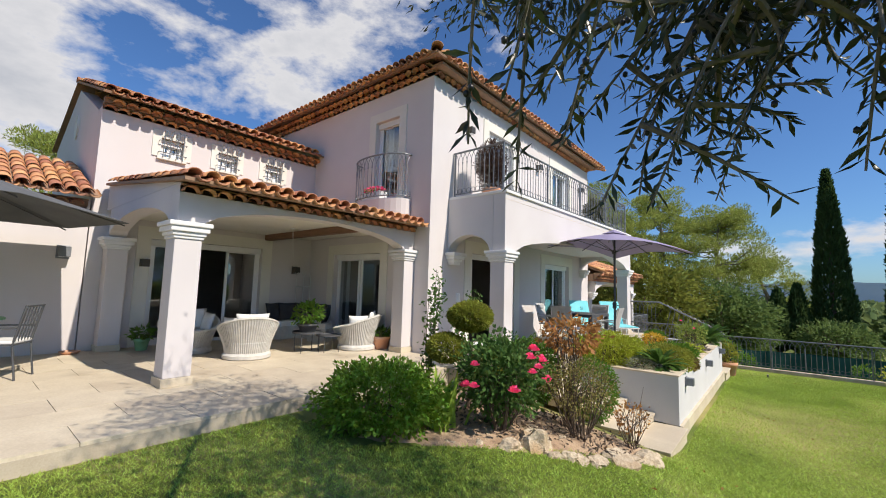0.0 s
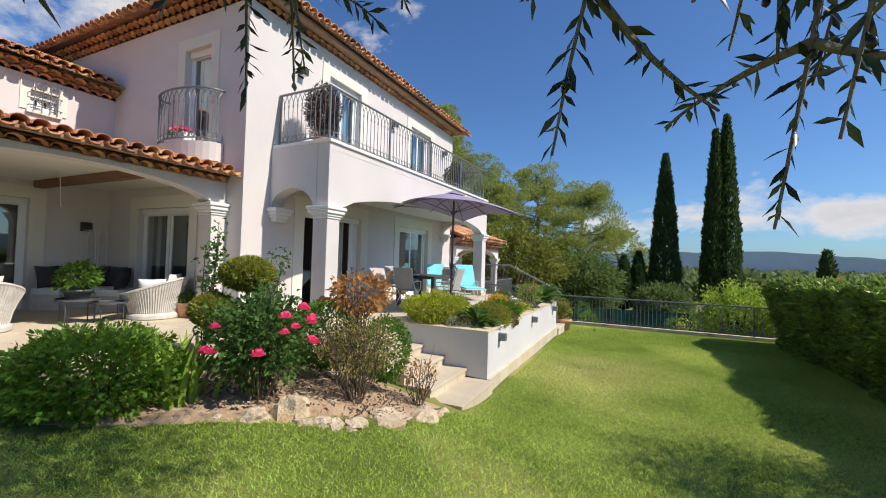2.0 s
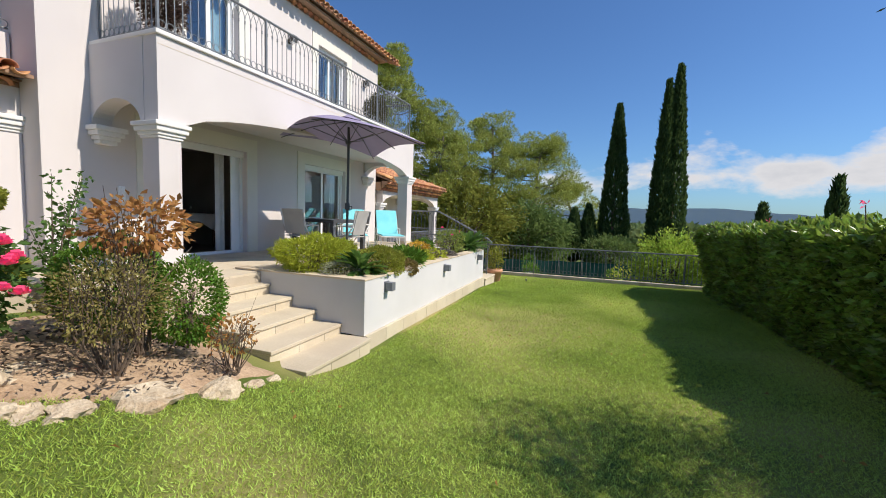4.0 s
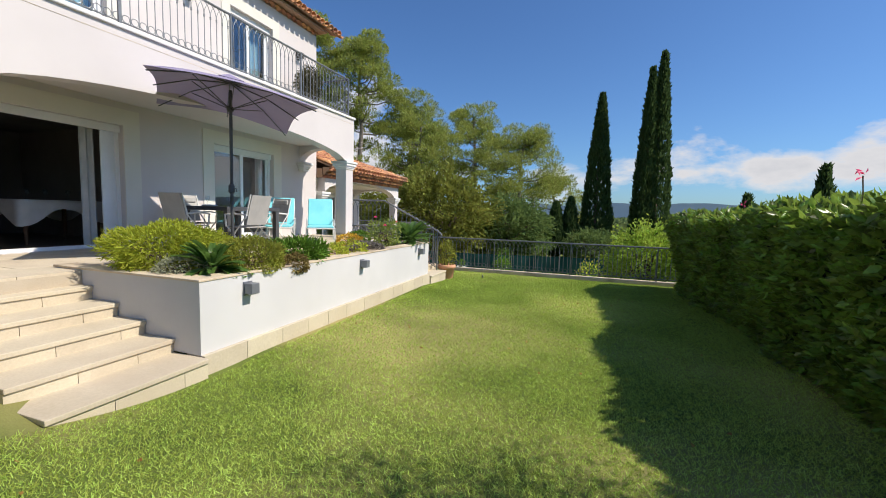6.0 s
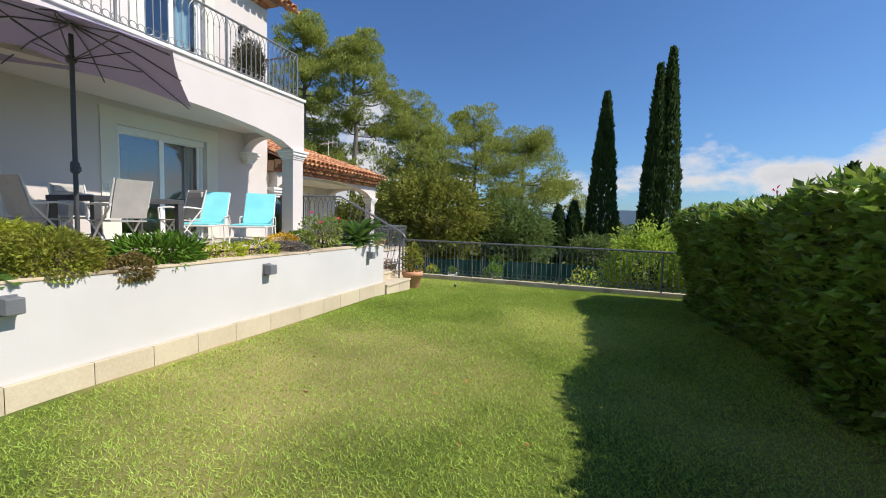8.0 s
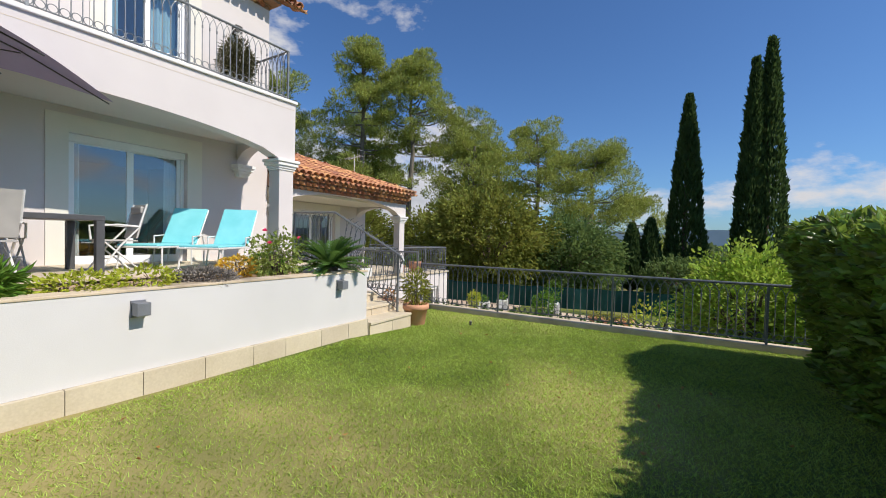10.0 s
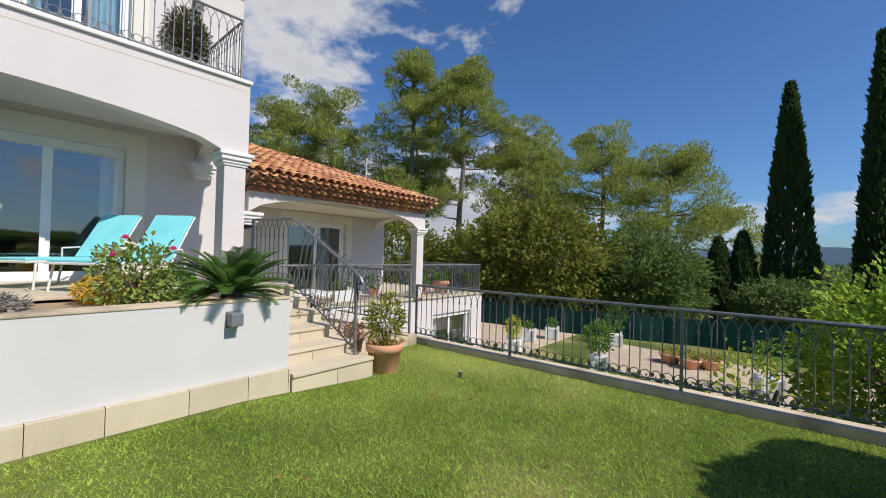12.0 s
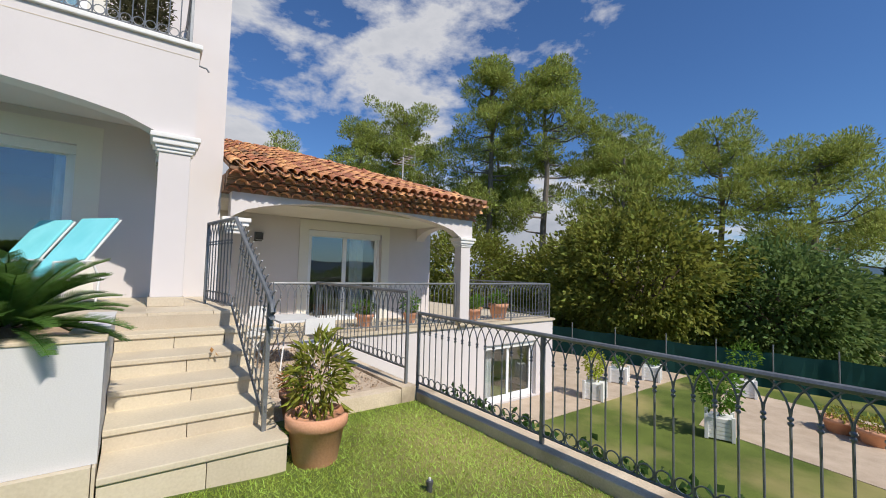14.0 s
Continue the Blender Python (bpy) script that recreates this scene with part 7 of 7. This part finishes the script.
hills(1400, -14, 22, 7.0, surface("far_hill_green_haze", (0.27, 0.33, 0.34), (0.33, 0.39, 0.39), 1.0, 0.01, 0.05, 0))

# ---- olive tree over the path ----
def olive_twig(bm, leaves, start, end, rng, n_leaf=26, sag=0.12):
    start, end = Vector(start), Vector(end)
    mid = start.lerp(end, 0.55) + Vector((rng.normal(0, 0.08), rng.normal(0, 0.08), sag))
    pts = [start.lerp(mid, u).lerp(mid.lerp(end, u), u) for u in np.linspace(0, 1, 9)]
    tube(bm, pts, [0.010 * (1 - 0.8 * i / 8) + 0.0012 for i in range(9)], 5)
    for k in range(n_leaf):
        u = 0.18 + 0.82 * k / n_leaf
        j = min(int(u * 8), 7)
        p = pts[j].lerp(pts[j + 1], u * 8 - j)
        along = (pts[j + 1] - pts[j]).normalized()
        for s in (0, math.pi):
            a = (k % 2) * math.pi / 2 + s + rng.uniform(-0.5, 0.5)
            ref = along.orthogonal().normalized()
            out = (Matrix.Rotation(a, 3, along) @ ref)
            leaves.append((p, (along * 0.75 + out * 0.8 + Vector((0, 0, -0.15))).normalized()))
    return pts


def olive_tree(name, label, x, y, z, crown, twig_box, twigs_n, seed, canopy_n, limb_ends, extra=(), second=None):
    t = thing(name, label, "tree", x, y, z)
    rng = np.random.default_rng(seed)
    ends = [Vector(e) - Vector((x, y, z)) for e in limb_ends]
    part("trunk", tube(bmesh.new(), [(0, 0, -0.1), (0.05, 0.03, 0.6), (-0.03, 0.05, 1.3), (0, 0.08, 1.75)], [0.22, 0.16, 0.14, 0.12], 10), BARK_GREY, t)
    for e in ends:
        part("limb", tube(bmesh.new(), [(0, 0.05, 1.55), e * 0.5 + Vector((0, 0, 0.75)), e], [0.07, 0.05, 0.015], 7), BARK_GREY, t)
    wood, leaves = bmesh.new(), []
    lo, hi = Vector(twig_box[0]) - Vector((x, y, z)), Vector(twig_box[1]) - Vector((x, y, z))
    spots = [Vector([rng.uniform(a, b) for a, b in zip(lo, hi)]) for _ in range(twigs_n)] + [Vector(e) - Vector((x, y, z)) for e in extra]
    fruit = []
    for e in spots:
        near = min(ends, key=lambda q: (q - e).length)
        s = near.lerp(e, 0.15) + Vector((0, 0, 0.10))
        pts = olive_twig(wood, leaves, s, e, rng, max(10, int((e - s).length / 0.040)))
        for _ in range(3):
            b = pts[int(rng.integers(3, 7))]
            olive_twig(wood, leaves, b, b + Vector((rng.normal(0, 0.2), rng.normal(0, 0.2), rng.uniform(-0.28, 0.05))), rng, 10, 0.03)
        fruit += [pts[int(rng.integers(3, 8))] + Vector((rng.normal(0, 0.02), rng.normal(0, 0.02), -0.03)) for _ in range(4)]
    part("twig_network", wood, BARK_GREY, t)
    P, D = np.array([v[0] for v in leaves]), np.array([v[1] for v in leaves])
    leaf_mesh(len(P), lambda r, n: (P, D), 0.070, LEAF_OLIVE, "foliage", t, "", 0.24, 0.1, seed, 0.06, False, 0.4)
    fr = bmesh.new()
    for p in fruit:
        bmesh.ops.create_icosphere(fr, subdivisions=1, radius=0.0095, matrix=Matrix.Translation(p) @ Matrix.Diagonal((1, 1, 1.3, 1)))
    part("olives", fr, surface("olive_fruit", (0.012, 0.012, 0.014), (0.03, 0.03, 0.028), 0.35, 8, 60, 0.0), t, "small black olives", True)["kind"] = "stuff"
    c, r = crown
    leaf_mesh(canopy_n, blob(c[0] - x, c[1] - y, c[2] - z, *r, 0.45, 5, 0.1, -1), 0.085, LEAF_OLIVE, "crown", t, "", 0.24, 0.1, seed + 1, 0.06, True)
    if second:
        c, r = second
        leaf_mesh(5500, blob(c[0] - x, c[1] - y, c[2] - z, *r, 0.45, 5, 0.1, -1), 0.085, LEAF_OLIVE, "crown", t, "", 0.24, 0.1, seed + 2, 0.06, True)
    return t


olive_tree("olive_tree", "olive tree with drooping leafy branches and black olives", 2.6, -1.1, 0.0, ((-0.1, 2.5, 4.25), (2.3, 1.25, 0.6)), ((-0.65, 0.95, 2.1), (1.6, 2.4, 2.8)), 66, 401, 13000,
           [(0.9, 0.6, 3.25), (1.9, 0.9, 3.3), (0.0, 0.4, 3.2), (0.4, 1.4, 3.15), (1.3, 1.9, 3.2), (3.2, 1.2, 3.2), (2.2, -2.4, 3.3), (-0.3, -0.6, 4.5), (-1.0, 2.3, 4.2), (0.8, 2.7, 4.2)],
           [(-0.7, 0.95, 2.12), (-0.62, 1.1, 2.0), (-0.45, 1.3, 1.92), (-0.3, 1.4, 1.98), (-0.55, 0.9, 2.2), (-0.2, 1.2, 2.1), (-0.52, 1.2, 2.15), (-0.35, 1.45, 2.02), (0.42, 1.45, 2.0), (0.62, 1.5, 1.98), (0.95, 1.9, 1.95), (1.15, 2.3, 2.0), (1.3, 2.6, 2.05), (0.2, 1.6, 2.05), (1.45, 2.15, 2.1), (-0.1, 1.35, 2.1), (1.22, 2.2, 1.80), (1.52, 2.2, 2.0), (1.6, 2.6, 1.95), (1.15, 2.31, 1.64), (1.42, 2.32, 1.72), (0.7, 2.15, 1.80)], ((1.3, 3.1, 4.5), (1.5, 0.9, 0.5)))
olive_tree("olive_tree", "second olive tree standing behind the hedge", 6.9, 6.0, -0.72, ((5.7, 6.7, 2.9), (1.55, 1.35, 0.85)), ((4.8, 5.8, 2.4), (6.6, 7.5, 3.2)), 12, 411, 15000, [(5.2, 6.4, 2.9), (6.3, 7.1, 3.0), (5.8, 5.7, 3.0)])

BS = 0.8
bulb = thing("hanging_bulb", "large clear glass bulb lantern hanging from the olive branch", "lantern", 0.52, 1.28, 1.94)
bulb.scale = (BS, BS, BS)
part("glass", lathe(bmesh.new(), [(0.012, -0.118), (0.055, -0.112), (0.072, -0.09), (0.078, -0.05), (0.070, -0.005), (0.052, 0.035), (0.040, 0.06)], 0, 0, 32), BULB_GLASS, bulb, "", True)
part("cap", lathe(bmesh.new(), [(0.041, 0.055)] + [(0.040 + 0.003 * (k % 2), 0.062 + 0.007 * k) for k in range(9)] + [(0.03, 0.13), (0.01, 0.135)], 0, 0, 24), BRASS, bulb)
part("filament", tube(bmesh.new(), [(-0.012, 0, 0.05), (-0.014, 0, -0.05), (0, 0, -0.06), (0.014, 0, -0.05), (0.012, 0, 0.05)], 0.003, 5), ALU, bulb)
part("cord", tube(bmesh.new(), [(0, 0, 0.13), (0.0, -0.02, 0.9)], 0.003, 5), ANTHRACITE, bulb)

# ---- lawn blades ----
rng = np.random.default_rng(500)
n = 1000000
gxy = np.column_stack([rng.uniform(-4.4, 4.9, n), rng.uniform(-0.3, 16.93, n)])
keep = np.ones(n, bool)
keep &= ~((gxy[:, 1] > 6.0) & (gxy[:, 0] < np.where(gxy[:, 1] > 15.2, -2.1, -1.17)))
keep &= ~((gxy[:, 1] > 14.0) & (gxy[:, 1] < 15.18) & (gxy[:, 0] < -1.18))
keep &= ~((gxy[:, 0] < -4.40))
keep &= ~((gxy[:, 1] > 2.6) & (gxy[:, 1] < 6.1) & (gxy[:, 0] < -1.22 - np.clip((5.1 - gxy[:, 1]) * 0.95, 0, 9) * 0.82))
bare_ = np.exp(-(((gxy[:, 0] - 0.2) / 1.5) ** 2 + ((gxy[:, 1] - 10.4) / 1.9) ** 2))
keep &= rng.uniform(0, 1, n) > 0.62 * bare_
keep &= rng.uniform(0, 1, n) < np.clip(1.25 - gxy[:, 1] * 0.03, 0.75, 1)
gxy = gxy[keep]
n = len(gxy)
gz = np.array([ground_z(a, b) for a, b in gxy])
ang, ln = rng.uniform(0, math.tau, n), rng.uniform(0.014, 0.036, n)
lean_ = rng.normal(0, 0.95, (n, 2)) * ln[:, None]
wv = np.column_stack([np.cos(ang), np.sin(ang), np.zeros(n)]) * 0.0040
root = np.column_stack([gxy, gz - 0.003])
tipp = root + np.column_stack([lean_, ln])
gv_ = np.stack([root - wv, root + wv, tipp], 1).reshape(-1, 3)
# blades turn paler yellow-green round the middle of the lawn
BLADE = surface("grass_blade", (0.215, 0.300, 0.042), (0.455, 0.555, 0.115), 0.8, 1.1, 75, 0.0, spot=(0.50, 0.60, 0.135), spot_at=0.56, by_island=0.6, spec=0.15, translucent=(0.38, 0.56, 0.08), worn_pale=(1.7, 6.6, -0.6, 5.6))
o = mesh_part("grass", gv_, np.arange(n * 3).reshape(-1, 3), BLADE)
tagged(o, "short mown grass blades of the lawn", "grass", "", "stuff")


# ---- small things ----
spk = thing("lawn_sprinkler", "small black sprinkler head in the lawn", "sprinkler", -0.35, 15.9, ground_z(-0.35, 15.9))
part("body", lathe(bmesh.new(), [(0.022, -0.03), (0.022, 0.05), (0.026, 0.052), (0.026, 0.075), (0.018, 0.08)], 0, 0, 14), ANTHRACITE, spk)
part("nozzle", lathe(bmesh.new(), [(0.010, 0.08), (0.010, 0.095), (0.006, 0.098)], 0, 0, 10), ALU, spk)
rng = np.random.default_rng(601)
spots = np.column_stack([rng.uniform(-1.0, 4.0, 70), rng.uniform(2.0, 16.5, 70)])
zz = np.array([ground_z(a, b) + 0.03 for a, b in spots])
o = leaf_mesh(70, lambda r, n: (np.column_stack([spots, zz]), r.normal(0, 1, (n, 3)) * [1, 1, 0.25]), 0.05, LEAF_BROWN, "fallen_leaves", None, "", 0.6, 0, 602)
tagged(o, "dry brown leaves scattered on the lawn", "leaves", "", "stuff")
dead = leaf_mesh(3, lambda r, n: (np.array([[-2.35, 14.75, 0.03], [-2.36, 14.78, 0.035], [-2.33, 14.74, 0.03]]), r.normal(0, 1, (n, 3))), 0.06, LEAF_BROWN, "dead_leaf", None, "", 0.7, 0, 603)
tagged(dead, "curled brown leaf lying on a stone step", "leaf")
cord = thing("pull_cord", "thin white cord hanging from the loggia ceiling", "cord", -8.0, 4.6, 2.86)
part("cord", tube(bmesh.new(), [(0, 0, 0), (0.01, 0.02, -0.35), (0.03, 0.03, -0.62)], 0.006, 5), CUSHION_W, cord)
part("rose", lathe(bmesh.new(), [(0.05, -0.02), (0.05, 0.0)], 0, 0, 14), FRAME_WHITE, cord)
saucer = thing("clay_saucer", "small terracotta saucer at the foot of the wall", "saucer", -9.55, 1.45, T)
part("dish", lathe(bmesh.new(), [(0.10, 0), (0.14, 0.03), (0.15, 0.05), (0.13, 0.05), (0.10, 0.02)], 0, 0, 20), TERRACOTTA, saucer)
pipe = thing("overflow_pipe", "short metal spout under the balcony corner", "pipe", -3.92, 14.655, 3.42)
part("spout", tube(bmesh.new(), [(0, -0.02, 0.0), (0.0, 0.07, -0.01), (0.0, 0.10, -0.05)], 0.012, 8), IRON, pipe)
# moss-dark gravel stones on the small patio
gr = np.random.default_rng(610)
n = 2600
base = np.column_stack([gr.uniform(-5.3, -2.4, n), gr.uniform(15.25, 16.7, n), np.full(n, -0.575)])
o = leaf_mesh(n, lambda r, m: (base, r.normal(0, 1, (m, 3)) + [0, 0, 0.4]), 0.04, GRAVEL, "gravel_stones", None, "", 0.8, 0, 611)
tagged(o, "loose pale stones on the small patio", "gravel", "", "stuff")
